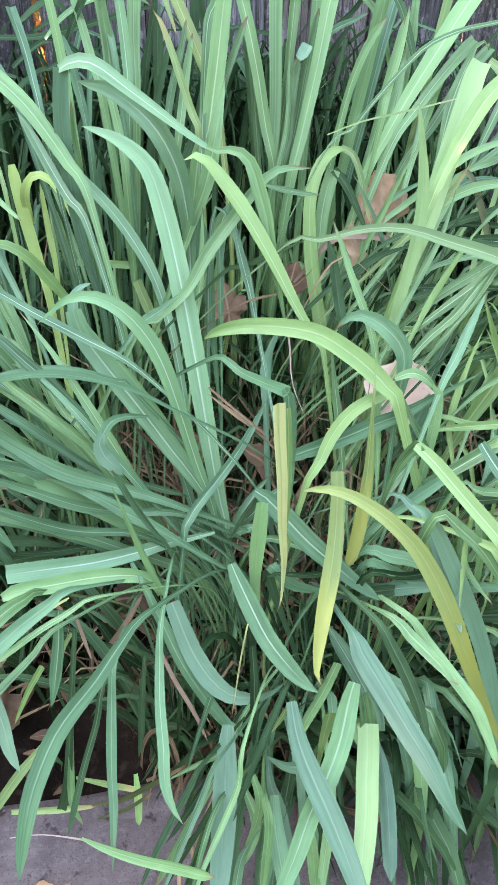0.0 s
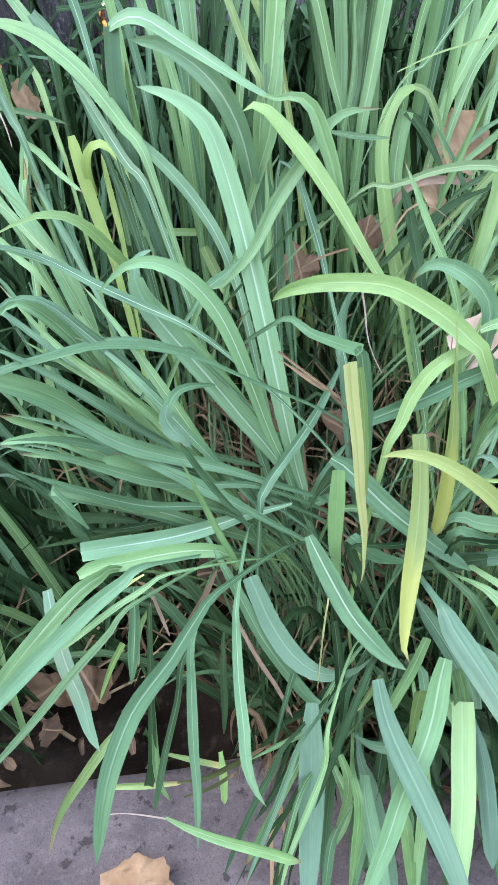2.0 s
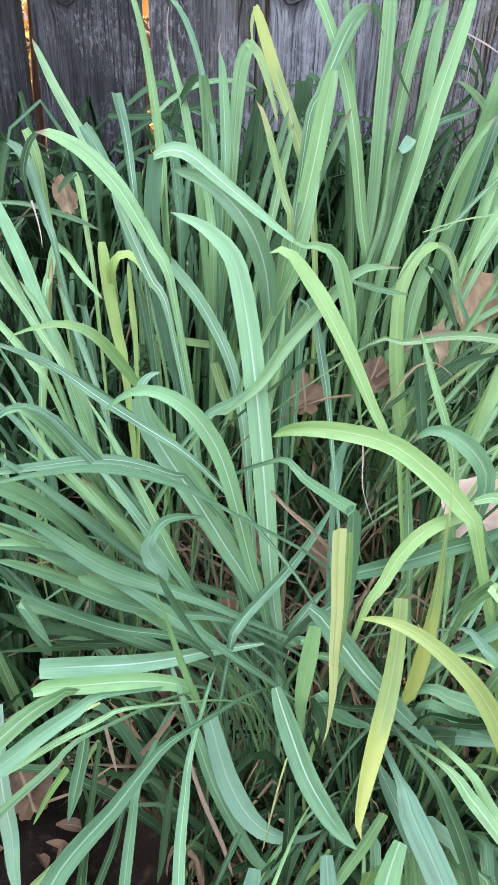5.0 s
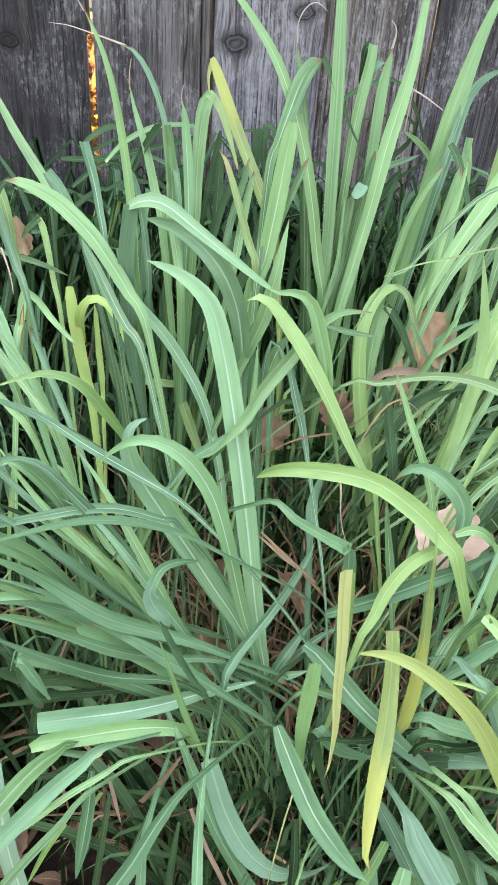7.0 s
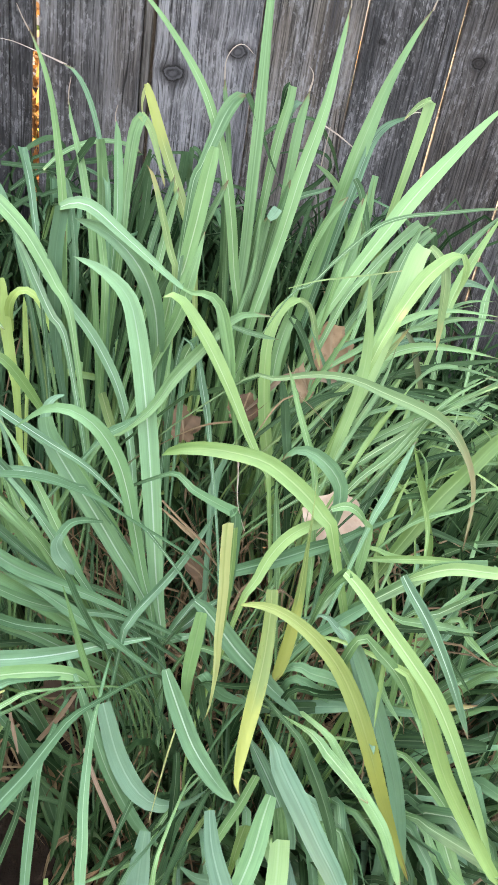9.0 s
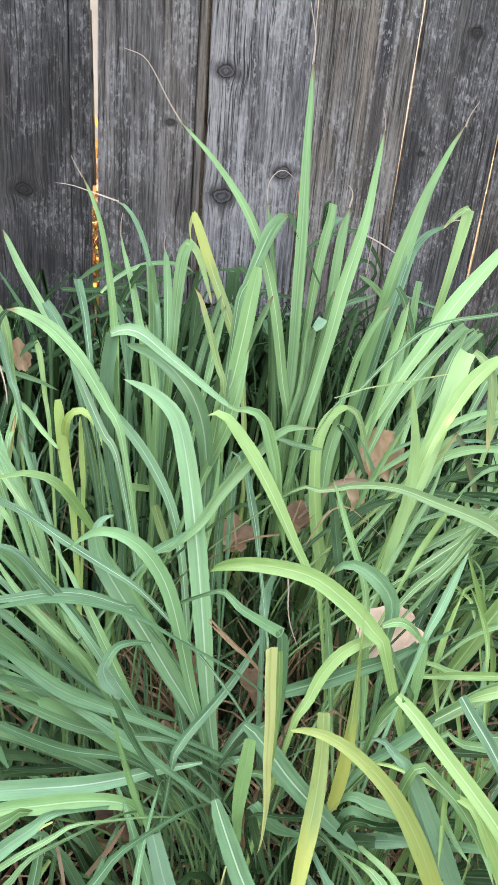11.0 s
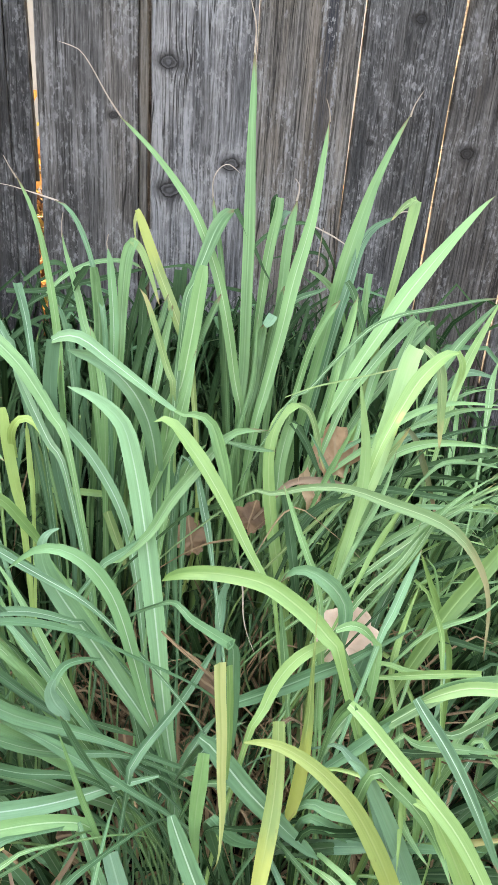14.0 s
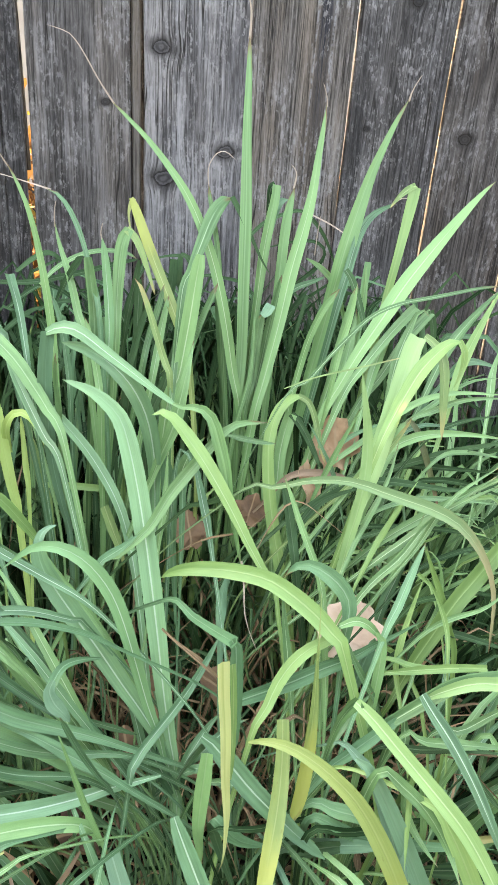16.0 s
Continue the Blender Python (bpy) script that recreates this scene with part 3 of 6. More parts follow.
blade(A, GREEN, 8, [(-177, 370, 306), (-199, 380, 359), (-221, 400, 400), (-240, 420, 431), (-260, 440, 454)], (-157, 370))
blade(A, BLUE, 7, [(-173, 365, 317), (-201, 370, 368), (-225, 380, 406), (-248, 400, 426), (-267, 410, 433)], (-156, 369))
blade(A, GREEN, 7, [(-185, 370, 317), (-213, 380, 369), (-242, 390, 398), (-279, 410, 428), (-311, 440, 462)], (-159, 370))
blade(A, BLUE, 6, [(-191, 360, 322), (-233, 360, 361), (-268, 360, 398), (-310, 360, 419)], (-160, 367))
blade(A, BLUEDARK, 8, [(-183, 350, 316), (-235, 350, 331), (-272, 340, 364), (-309, 340, 391)], (-158, 365))
blade(A, GREEN, 6, [(-135, 520, 379), (-127, 540, 424), (-123, 560, 469)], (-146, 408))
blade(A, BLUEDARK, 15, [(-117, 560, 368), (-119, 580, 418), (-125, 590, 459), (-118, 590, 476)], (-142, 418))
blade(A, BLUE, 8, [(-92, 480, 406), (-96, 520, 435), (-100, 540, 457), (-103, 550, 479)], (-136, 397))
blade(A, BLUE, 14, [(-109, 560, 423), (-108, 570, 447), (-98, 570, 468)], (-140, 418))
blade(A, DEEP, 6, [(-120, 530, 416), (-96, 530, 429), (-74, 520, 443), (-45, 520, 456)], (-143, 410))
blade(A, BLUEDARK, 8, [(-190, 460, 412), (-170, 470, 425), (-151, 480, 436)], (-160, 392))
blade(A, BLUE, 8, [(-126, 390, 267), (-107, 390, 290), (-85, 400, 304), (-69, 400, 311)], (-144, 375))
blade(A, BLUE, 7, [(-125, 385, 272), (-110, 380, 285), (-97, 380, 289)], (-144, 374))
blade(A, BLUE, 9, [(-127, 385, 270), (-114, 390, 294), (-100, 400, 309), (-92, 400, 320)], (-144, 374))
blade(A, GREEN, 8, [(-174, 360, 302), (-200, 370, 344), (-222, 380, 379), (-244, 390, 404), (-259, 400, 416)], (-156, 368))
blade(A, BLUE, 10, [(-162, 350, 304), (-199, 350, 342), (-227, 350, 369), (-251, 350, 385)], (-153, 365))
blade(A, STRAW, 3, [(-165, 420, 327), (-180, 420, 346), (-191, 420, 361)], (-154, 382))
blade(A, STRAW, 4, [(-95, 420, 340), (-114, 420, 363), (-137, 430, 381)], (-136, 382))
blade(A, STRAW, 2, [(-117, 500, 404), (-69, 480, 432), (-48, 480, 453)], (-142, 402))
blade(A, GREEN, 7, [(-116, 360, 285), (-87, 360, 287), (-62, 350, 277)], (-142, 367))
blade(A, BLUE, 8, [(-193, 380, 329), (-231, 390, 360), (-264, 390, 398), (-295, 390, 432), (-325, 390, 456)], (-161, 372))
blade(A, GREEN, 6, [(-201, 390, 335), (-235, 400, 376), (-271, 410, 406), (-300, 410, 437)], (-163, 375))
blade(A, DEEP, 6, [(-222, 425, 340), (-253, 438, 371), (-286, 441, 389), (-326, 444, 410)], (-170, 382))
blade(A, DEEP, 7, [(-203, 376, 282), (-249, 378, 283), (-285, 370, 289), (-327, 363, 293)], (-164, 365))
blade(A, BLUEL, 9, [(-210, 364, 295), (-244, 354, 329), (-274, 344, 358), (-291, 339, 371)], (-165, 365), blunt=.9)
blade(A, BLUEDARK, 7, [(-291, 339, 370), (-284, 334, 361), (-274, 329, 342)], blunt=.3)
blade(A, BLUE, 5, [(-117, 560, 458), (-100, 550, 452), (-90, 530, 418), (-88, 520, 386)], (-142, 418))
blade(C, GREEN, 5, [(47, 380, 326), (77, 420, 362), (90, 430, 394), (80, 430, 433), (64, 430, 445)], (64, 590))
blade(C, FADED, 9, [(32, 550, 419), (69, 560, 448), (98, 570, 481), (103, 570, 492)], (61, 633))
blade(C, GREEN, 10, [(38, 550, 419), (72, 570, 449), (118, 580, 467), (170, 580, 467), (207, 570, 465)], (62, 633))
blade(C, GREEN, 9, [(35, 620, 403), (82, 630, 436), (129, 640, 470), (175, 640, 485), (233, 630, 486)], (61, 650))
blade(C, DULL, 9, [(70, 580, 413), (139, 590, 437), (185, 580, 454), (225, 570, 465)], (70, 640))
blade(C, GREEN, 9, [(22, 480, 388), (57, 480, 422), (98, 480, 448), (128, 470, 475), (158, 460, 496)], (58, 615))
blade(C, GREEN, 9, [(25, 460, 397), (68, 460, 435), (97, 460, 461), (130, 450, 487)], (59, 610))
blade(C, DULL, 9, [(-24, 550, 384), (19, 560, 410), (66, 560, 430), (113, 550, 429), (149, 540, 428), (193, 530, 438)], (47, 633))
blade(C, GREEN, 9, [(99, 740, 507), (105, 750, 556), (106, 760, 588)], (77, 680))
blade(C, GREEN, 13, [(113, 660, 461), (125, 680, 504), (145, 700, 541), (152, 700, 556), (163, 700, 547)], (81, 660))
blade(C, LIME, 12, [(171, 640, 443), (198, 680, 491), (229, 710, 533), (262, 740, 569)], (95, 655))
blade(C, GREEN, 12, [(150, 660, 460), (190, 700, 510), (230, 730, 539), (274, 760, 564)], (90, 660))
blade(C, BLUE, 11, [(181, 680, 478), (219, 700, 497), (256, 700, 489)], (98, 665))
blade(C, GREEN, 10, [(231, 660, 447), (244, 690, 481), (258, 710, 507)], (110, 660))
blade(C, DEEP, 7, [(128, 800, 487), (150, 840, 517), (179, 860, 523), (188, 860, 512)], (84, 695))
blade(C, DEEP, 6, [(173, 800, 473), (210, 830, 492), (236, 840, 497), (262, 840, 482)], (96, 695))
blade(C, GREEN, 12, [(57, 660, 461), (73, 690, 499), (84, 710, 530), (88, 720, 549)], (67, 660))
blade(C, GREEN, 12, [(88, 660, 461), (107, 690, 500), (126, 710, 525), (142, 720, 544)], (74, 660))
blade(C, DEEP, 8, [(13, 650, 456), (25, 640, 432), (35, 630, 408)], (56, 658))
blade(C, BLUEDARK, 6, [(24, 620, 397), (53, 630, 430), (80, 630, 449), (110, 620, 466)], (59, 650))
blade(C, GREEN, 6, [(11, 460, 392), (30, 480, 423), (62, 510, 459), (75, 530, 487)], (55, 610))
blade(C, LIME, 6, [(22, 450, 394), (44, 470, 423), (63, 480, 450), (80, 490, 470)], (58, 608))
blade(C, GREEN, 5, [(42, 440, 400), (70, 450, 431), (95, 460, 469), (141, 470, 494)], (63, 605))
blade(C, DEEP, 7, [(69, 580, 419), (105, 590, 428), (171, 600, 418), (229, 600, 410)], (70, 640))
blade(C, GREEN, 6, [(41, 520, 407), (95, 530, 426), (140, 530, 425), (192, 530, 417)], (63, 625))
blade(C, DEEP, 7, [(21, 520, 396), (85, 520, 403), (135, 510, 404), (176, 500, 397)], (58, 625))
blade(C, DULL, 6, [(7, 500, 386), (54, 510, 404), (96, 510, 412), (149, 510, 416)], (54, 620))
blade(C, GREEN, 7, [(114, 620, 441), (163, 660, 460), (213, 680, 481), (252, 680, 485)], (81, 650))
blade(C, GREEN, 7, [(107, 620, 447), (155, 640, 463), (195, 650, 473), (246, 650, 474)], (79, 650))
blade(C, DULL, 6, [(111, 580, 443), (166, 610, 464), (219, 610, 473)], (80, 640))
blade(C, GREEN, 6, [(116, 560, 435), (162, 580, 448), (219, 580, 438)], (82, 635))
blade(C, BLUE, 6, [(80, 600, 426), (113, 620, 447), (152, 630, 455), (199, 630, 441)], (72, 645))
blade(C, DEEP, 7, [(92, 560, 411), (134, 570, 423), (177, 570, 416), (217, 560, 404)], (75, 635))
blade(C, STRAW, 2, [(2, 500, 433), (-29, 500, 446), (-58, 480, 410)], (53, 620))
blade(C, GREEN, 6, [(16, 580, 389), (30, 580, 432), (46, 580, 474), (57, 580, 500)], (56, 640))
blade(C, DULL, 6, [(22, 570, 407), (42, 570, 425), (74, 570, 440), (92, 570, 467)], (58, 638))
blade(C, BLUEDARK, 6, [(47, 570, 387), (37, 580, 426), (22, 590, 457), (11, 600, 476)], (64, 638))
blade(C, BLUE, 10, [(38, 440, 329), (49, 450, 369), (64, 460, 401), (79, 470, 433)], (62, 605))
blade(C, DULL, 8, [(-19, 520, 379), (-4, 530, 409), (18, 540, 425), (54, 540, 436)], (48, 625))
blade(C, GREEN, 7, [(41, 450, 381), (63, 460, 407), (81, 470, 450)], (63, 607))
blade(C, UNDER, 10, [(-83, 470, 327), (-82, 480, 347), (-80, 490, 366), (-71, 495, 388)], (32, 612), blunt=.5)
blade(D, LIME, 7, [(22, 400, 356), (55, 390, 360), (82, 380, 365), (109, 375, 368)], (-17, 348))
blade(D, GREEN, 7, [(-9, 420, 352), (28, 440, 401), (57, 450, 420), (84, 460, 451), (141, 470, 486)], (-25, 352))
blade(D, LIME, 6, [(47, 380, 326), (45, 400, 354), (60, 420, 393), (71, 430, 417)], (-11, 342))
blade(D, DULL, 7, [(17, 380, 347), (25, 390, 377), (37, 400, 405), (51, 410, 423)], (-18, 342))
blade(D, GREEN, 6, [(20, 360, 345), (7, 360, 374), (-6, 370, 398), (-15, 380, 420)], (-18, 338))
blade(D, GREEN, 7, [(22, 300, 352), (12, 290, 345), (20, 280, 324), (29, 260, 317)], (-17, 322))
blade(D, DULL, 6, [(6, 340, 334), (35, 330, 342), (64, 320, 350), (97, 310, 352)], (-21, 332))
blade(D, GREEN, 7, [(48, 340, 341), (74, 340, 343), (97, 340, 358), (125, 340, 372)], (-11, 332))
blade(D, DULL, 5, [(57, 440, 399), (91, 450, 418), (124, 450, 428), (156, 450, 421)], (-8, 358))
blade(D, DEEP, 7, [(48, 420, 382), (83, 430, 394), (116, 430, 398), (154, 430, 387)], (-11, 353))
blade(D, GREEN, 5, [(48, 400, 365), (85, 410, 388), (117, 410, 397), (143, 420, 410)], (-10, 348))
blade(D, DULL, 8, [(57, 420, 352), (89, 420, 367), (132, 420, 352), (158, 410, 347)], (-8, 352))
blade(D, GREEN, 5, [(-21, 360, 326), (-19, 380, 368), (-19, 400, 404), (-19, 420, 419)], (-28, 338))
blade(D, GREEN, 8, [(-34, 330, 334), (-12, 350, 353), (11, 360, 371)], (-31, 330))
blade(D, BLUEDARK, 10, [(-40, 320, 330), (-15, 330, 343), (19, 340, 358), (47, 350, 366)], (-33, 328))
blade(D, GREEN, 7, [(29, 350, 349), (36, 350, 342), (34, 340, 334), (29, 340, 320)], (-15, 335), blunt=.3)
blade(D, LIME, 5, [(78, 380, 364), (81, 400, 391), (71, 410, 417), (61, 410, 433)], (-3, 342))
blade(D, DULL, 4, [(55, 300, 348), (67, 290, 348), (88, 280, 324)], (-9, 322))
blade(D, GREEN, 6, [(81, 330, 348), (96, 320, 341), (122, 310, 321)], (-2, 330))
blade(D, GREEN, 4, [(38, 290, 352), (33, 280, 338), (23, 270, 326)], (-13, 320))
blade(D, DEEP, 5, [(-119, 300, 318), (-86, 300, 318), (-48, 310, 310), (-16, 310, 311)], (-52, 322))
blade(D, DEEP, 6, [(-54, 290, 322), (-23, 290, 317), (16, 290, 322), (56, 290, 321)], (-36, 320))
blade(D, BLUEDARK, 11, [(-49, 310, 324), (-32, 300, 329), (-17, 290, 333), (0, 280, 325)], (-35, 325))
blade(D, BLUEDARK, 10, [(-114, 310, 323), (-96, 300, 310), (-74, 295, 307)], (-51, 325))
blade(D, STRAW, 4, [(-41, 360, 351), (-56, 350, 358), (-65, 350, 365)], (-33, 338))
blade(D, GREEN, 8, [(21, 330, 355), (35, 325, 356), (54, 320, 357), (80, 320, 351), (108, 320, 345)], (-17, 330))
blade(D, LIME, 4, [(17, 295, 364), (15, 290, 355), (11, 275, 332), (6, 260, 316)], (-18, 321))
blade(D, GREEN, 9, [(-14, 290, 370), (3, 285, 368), (21, 275, 352), (33, 260, 333), (34, 240, 325)], (-26, 320))
blade(D, BLUEDARK, 9, [(-52, 300, 324), (-23, 290, 317), (14, 280, 313), (74, 270, 312)], (-35, 322))
blade(D, GREEN, 7, [(-41, 380, 330), (-42, 400, 362), (-44, 420, 394), (-45, 430, 413)], (-33, 342))


strap(B, BRIGHT, [(-34, 720, 421, 8.8), (-28, 746, 484, 12.5), (-25, 777, 559, 13.7), (-22, 805, 626, 14.2), (-20, 841, 710, 10.4), (-17, 865, 765, 7.3), (-16, 880, 801, 3.1)], (-14, 732))
strap(B, THREAD, [(-16, 880, 798, 2.4), (-16, 880, 825, 1.8), (-22, 880, 845, 1.2), (-26, 880, 860, 0.9)])
strap(B, BRIGHT, [(-29, 720, 421, 8.8), (-38, 736, 468, 11.2), (-46, 753, 521, 12.3), (-57, 771, 572, 12.2), (-70, 785, 610, 10.9), (-86, 798, 644, 10.2), (-107, 811, 673, 7.7), (-127, 822, 696, 5.9), (-144, 831, 712, 4.7), (-163, 840, 729, 2.4)], (-12, 732))
strap(B, THREAD, [(-161, 840, 727, 2.4), (-176, 840, 748, 1.7), (-191, 840, 773, 1.4), (-202, 840, 787, 1.1), (-212, 840, 791, 1.1), (-225, 840, 794, 0.8)])
strap(B, GREEN, [(-102, 700, 549, 7.9), (-88, 738, 579, 9.3), (-73, 769, 605, 14.3), (-60, 794, 626, 16.9), (-47, 810, 639, 14.7), (-36, 820, 642, 7.4)], (-41, 724))
strap(B, DULL, [(-38, 810, 644, 7.4), (-28, 806, 628, 8.0), (-15, 799, 603, 5.6), (-4, 794, 582, 3.1), (7, 790, 566, 1.3)])
strap(B, GREEN, [(-48, 750, 489, 6.2), (-51, 783, 569, 6.2), (-55, 800, 608, 6.2), (-60, 813, 638, 5.5), (-62, 820, 655, 2.5)], (-19, 744))
strap(B, THREAD, [(-62, 820, 653, 1.8), (-63, 820, 672, 1.2), (-56, 820, 685, 1.2), (-46, 820, 689, 1.2), (-34, 820, 681, 0.9)])
strap(B, BRIGHT, [(-118, 660, 450, 12.4), (-105, 670, 488, 14.6), (-99, 677, 516, 15.6), (-93, 685, 548, 16.6), (-88, 693, 579, 15.4), (-83, 700, 606, 12.0)], (-47, 708), blunt=0.7)
strap(B, GREEN, [(-110, 680, 421, 7.1), (-93, 699, 495, 6.4), (-82, 708, 529, 6.9), (-70, 715, 556, 6.9), (-62, 720, 573, 4.6)], (-44, 716))
strap(B, DULL, [(-132, 690, 423, 9.5), (-116, 704, 468, 10.6), (-103, 716, 507, 9.4), (-92, 728, 546, 8.2), (-82, 740, 585, 5.2)], (-53, 720))
strap(B, GREEN, [(-41, 750, 385, 8.6), (-46, 769, 475, 9.6), (-50, 782, 531, 9.5), (-53, 793, 579, 8.1), (-53, 800, 608, 4.9)], (-16, 744))
strap(B, BRIGHT, [(-29, 740, 411, 7.7), (-16, 764, 478, 9.0), (-8, 783, 531, 10.2), (-1, 801, 578, 12.7), (6, 814, 614, 12.6), (13, 824, 641, 11.3), (15, 830, 656, 10.7)], (-12, 740), blunt=0.9)
strap(B, DULL, [(16, 840, 655, 8.9), (11, 840, 651, 8.9), (10, 840, 635, 6.4), (9, 840, 619, 1.9)])
strap(B, GREEN, [(2, 740, 439, 9.0), (13, 776, 527, 10.8), (20, 798, 580, 12.7), (24, 810, 609, 12.7), (28, 819, 629, 11.4), (32, 825, 642, 7.6), (36, 830, 655, 2.5)], (1, 740))
strap(B, THREAD, [(35, 830, 653, 2.5), (37, 830, 666, 1.9), (35, 830, 673, 1.3), (30, 830, 678, 0.9)])
strap(B, UNDER, [(3, 820, 574, 3.9), (10, 824, 605, 7.7), (15, 827, 627, 9.6), (22, 829, 639, 9.5), (30, 830, 641, 5.1)])
strap(B, BRIGHT, [(-22, 700, 410, 9.9), (-6, 722, 467, 12.3), (11, 745, 524, 13.5), (24, 765, 575, 16.0), (38, 782, 618, 14.1), (48, 796, 655, 10.4), (55, 812, 694, 7.3), (61, 824, 724, 4.9), (63, 830, 740, 1.8)], (-9, 724))
strap(B, THREAD, [(64, 830, 738, 1.8), (62, 830, 749, 1.2), (57, 830, 761, 0.9)])
strap(B, BRIGHT, [(32, 700, 443, 11.1), (50, 723, 500, 16.0), (68, 747, 557, 20.9), (82, 765, 602, 22.1), (95, 780, 636, 17.8), (106, 792, 664, 14.1), (116, 801, 686, 10.4), (132, 814, 715, 7.4), (144, 823, 735, 4.9), (155, 830, 751, 2.5)], (13, 724))
strap(B, THREAD, [(155, 830, 749, 2.5), (158, 830, 761, 1.2), (166, 830, 776, 0.9)])
strap(B, BLUE, [(62, 720, 527, 8.5), (81, 748, 575, 11.0), (94, 767, 608, 10.4), (102, 776, 622, 9.9), (111, 782, 632, 8.7), (123, 789, 639, 6.8), (138, 795, 644, 3.8), (147, 800, 649, 1.9)], (25, 732))
strap(B, THREAD, [(144, 800, 647, 2.5), (150, 800, 651, 1.6), (158, 800, 652, 1.3), (168, 800, 650, 0.9)])
strap(C, LIME, [(89, 680, 452, 6.7), (106, 705, 500, 7.9), (125, 735, 558, 9.8), (138, 754, 594, 11.1), (149, 771, 627, 13.0), (158, 785, 655, 15.5), (161, 790, 666, 14.9)], (78, 668), blunt=0.9)
strap(C, FADED, [(162, 790, 667, 8.0), (151, 787, 662, 8.0), (141, 784, 654, 4.9), (132, 780, 644, 1.2)])
strap(C, BRIGHT, [(33, 640, 439, 8.1), (61, 665, 484, 10.5), (87, 684, 518, 14.1), (113, 702, 547, 17.8), (137, 718, 575, 20.3), (160, 732, 598, 18.1), (187, 747, 624, 13.4), (214, 762, 649, 9.2), (236, 773, 668, 4.3), (250, 780, 677, 1.2)], (55, 652))
strap(C, GREEN, [(51, 640, 464, 6.8), (89, 674, 503, 9.4), (127, 702, 533, 10.8), (155, 720, 551, 13.4)], (62, 652), blunt=0.8)
strap(C, GREEN, [(72, 660, 441, 7.1), (114, 692, 480, 9.7), (146, 717, 513, 11.1), (176, 736, 536, 12.6), (183, 740, 540, 10.1)], (71, 660), blunt=0.9)
strap(C, DULL, [(181, 740, 542, 8.8), (186, 735, 525, 8.2), (187, 730, 504, 4.5)])
strap(C, GREEN, [(-13, 620, 480, 1.6), (16, 633, 500, 3.3), (39, 644, 522, 3.9), (63, 655, 542, 4.5), (87, 665, 559, 5.0), (119, 676, 568, 4.6), (152, 686, 571, 4.6), (187, 695, 575, 4.1), (215, 703, 578, 3.6), (241, 710, 579, 2.4)], (37, 644))
strap(C, FADED, [(-14, 600, 508, 1.0), (19, 615, 513, 1.6), (60, 633, 514, 2.2), (96, 647, 516, 1.7), (129, 660, 518, 0.9)])
strap(B, DULL, [(-1, 900, 582, 4.9), (21, 909, 600, 6.3), (47, 917, 610, 5.7), (70, 924, 614, 5.7), (91, 931, 600, 6.5), (111, 938, 577, 5.2), (133, 950, 538, 1.5)])
strap(B, DULL, [(33, 930, 566, 1.5), (65, 934, 573, 3.7), (92, 938, 574, 5.9), (108, 940, 567, 6.7), (112, 941, 555, 6.8), (103, 944, 537, 6.8), (87, 947, 522, 6.1), (67, 950, 505, 3.8)])
strap(B, THREAD, [(84, 930, 610, 2.2), (114, 930, 597, 2.6), (141, 930, 582, 1.1)])
strap(B, THREAD, [(93, 920, 560, 1.5), (94, 920, 589, 1.4), (96, 920, 611, 1.1)])
strap(B, BRIGHT, [(44, 780, 587, 1.9), (58, 783, 579, 8.2), (76, 787, 564, 9.6), (91, 792, 541, 6.5), (106, 800, 501, 4.7)])
strap(B, MINT, [(122, 800, 487, 6.8), (125, 809, 526, 8.8), (128, 816, 559, 9.4), (130, 820, 576, 8.6)], (49, 764), blunt=0.9)
strap(B, DULL, [(77, 740, 585, 7.2), (83, 733, 576, 9.0), (89, 719, 556, 8.4), (95, 700, 528, 4.8)], blunt=0.6)
strap(B, BLUE, [(39, 860, 520, 8.4), (57, 852, 536, 9.0), (73, 846, 544, 6.9), (88, 840, 553, 2.0)])
strap(B, GREEN, [(-15, 730, 430, 8.9), (-5, 747, 477, 10.1), (3, 760, 513, 11.3), (12, 772, 548, 8.8), (18, 780, 568, 5.0)], (-6, 736))
strap(B, BRIGHT, [(7, 660, 449, 8.2), (16, 671, 488, 8.1), (28, 683, 527, 8.1), (45, 694, 559, 8.0), (60, 700, 575, 5.7)], (3, 708))
strap(B, GREEN, [(38, 660, 435, 8.3), (54, 679, 478, 10.7), (66, 696, 516, 11.9), (77, 710, 549, 10.7), (84, 720, 571, 7.1)], (15, 708))
strap(B, BRIGHT, [(43, 640, 483, 4.5), (52, 652, 526, 6.7), (62, 661, 558, 5.6), (68, 670, 590, 1.7)], (17, 700))
strap(B, GREEN, [(-26, 720, 421, 7.5), (-16, 735, 462, 8.8), (-13, 745, 491, 10.0), (-8, 756, 520, 11.2), (-4, 760, 532, 7.5)], (-10, 732))
strap(B, UNDER, [(-8, 745, 532, 7.3), (-3, 747, 536, 12.2), (2, 750, 543, 12.2)], blunt=0.8)
strap(B, DULL, [(9, 780, 444, 6.7), (26, 791, 503, 7.9), (41, 796, 529, 7.8), (56, 800, 548, 3.9)], (4, 756))
strap(B, GREEN, [(-41, 700, 403, 6.2), (-22, 723, 467, 4.9), (-17, 742, 518, 3.1), (-16, 750, 541, 1.2)], (-16, 724))
strap(F, BRIGHT, [(-217, 620, 464, 5.2), (-219, 628, 505, 6.1), (-221, 638, 550, 8.1), (-224, 644, 579, 7.5), (-228, 651, 607, 6.4), (-232, 656, 630, 5.4), (-238, 661, 653, 4.3), (-246, 666, 672, 2.9), (-253, 670, 685, 1.4)], (-219, 704))
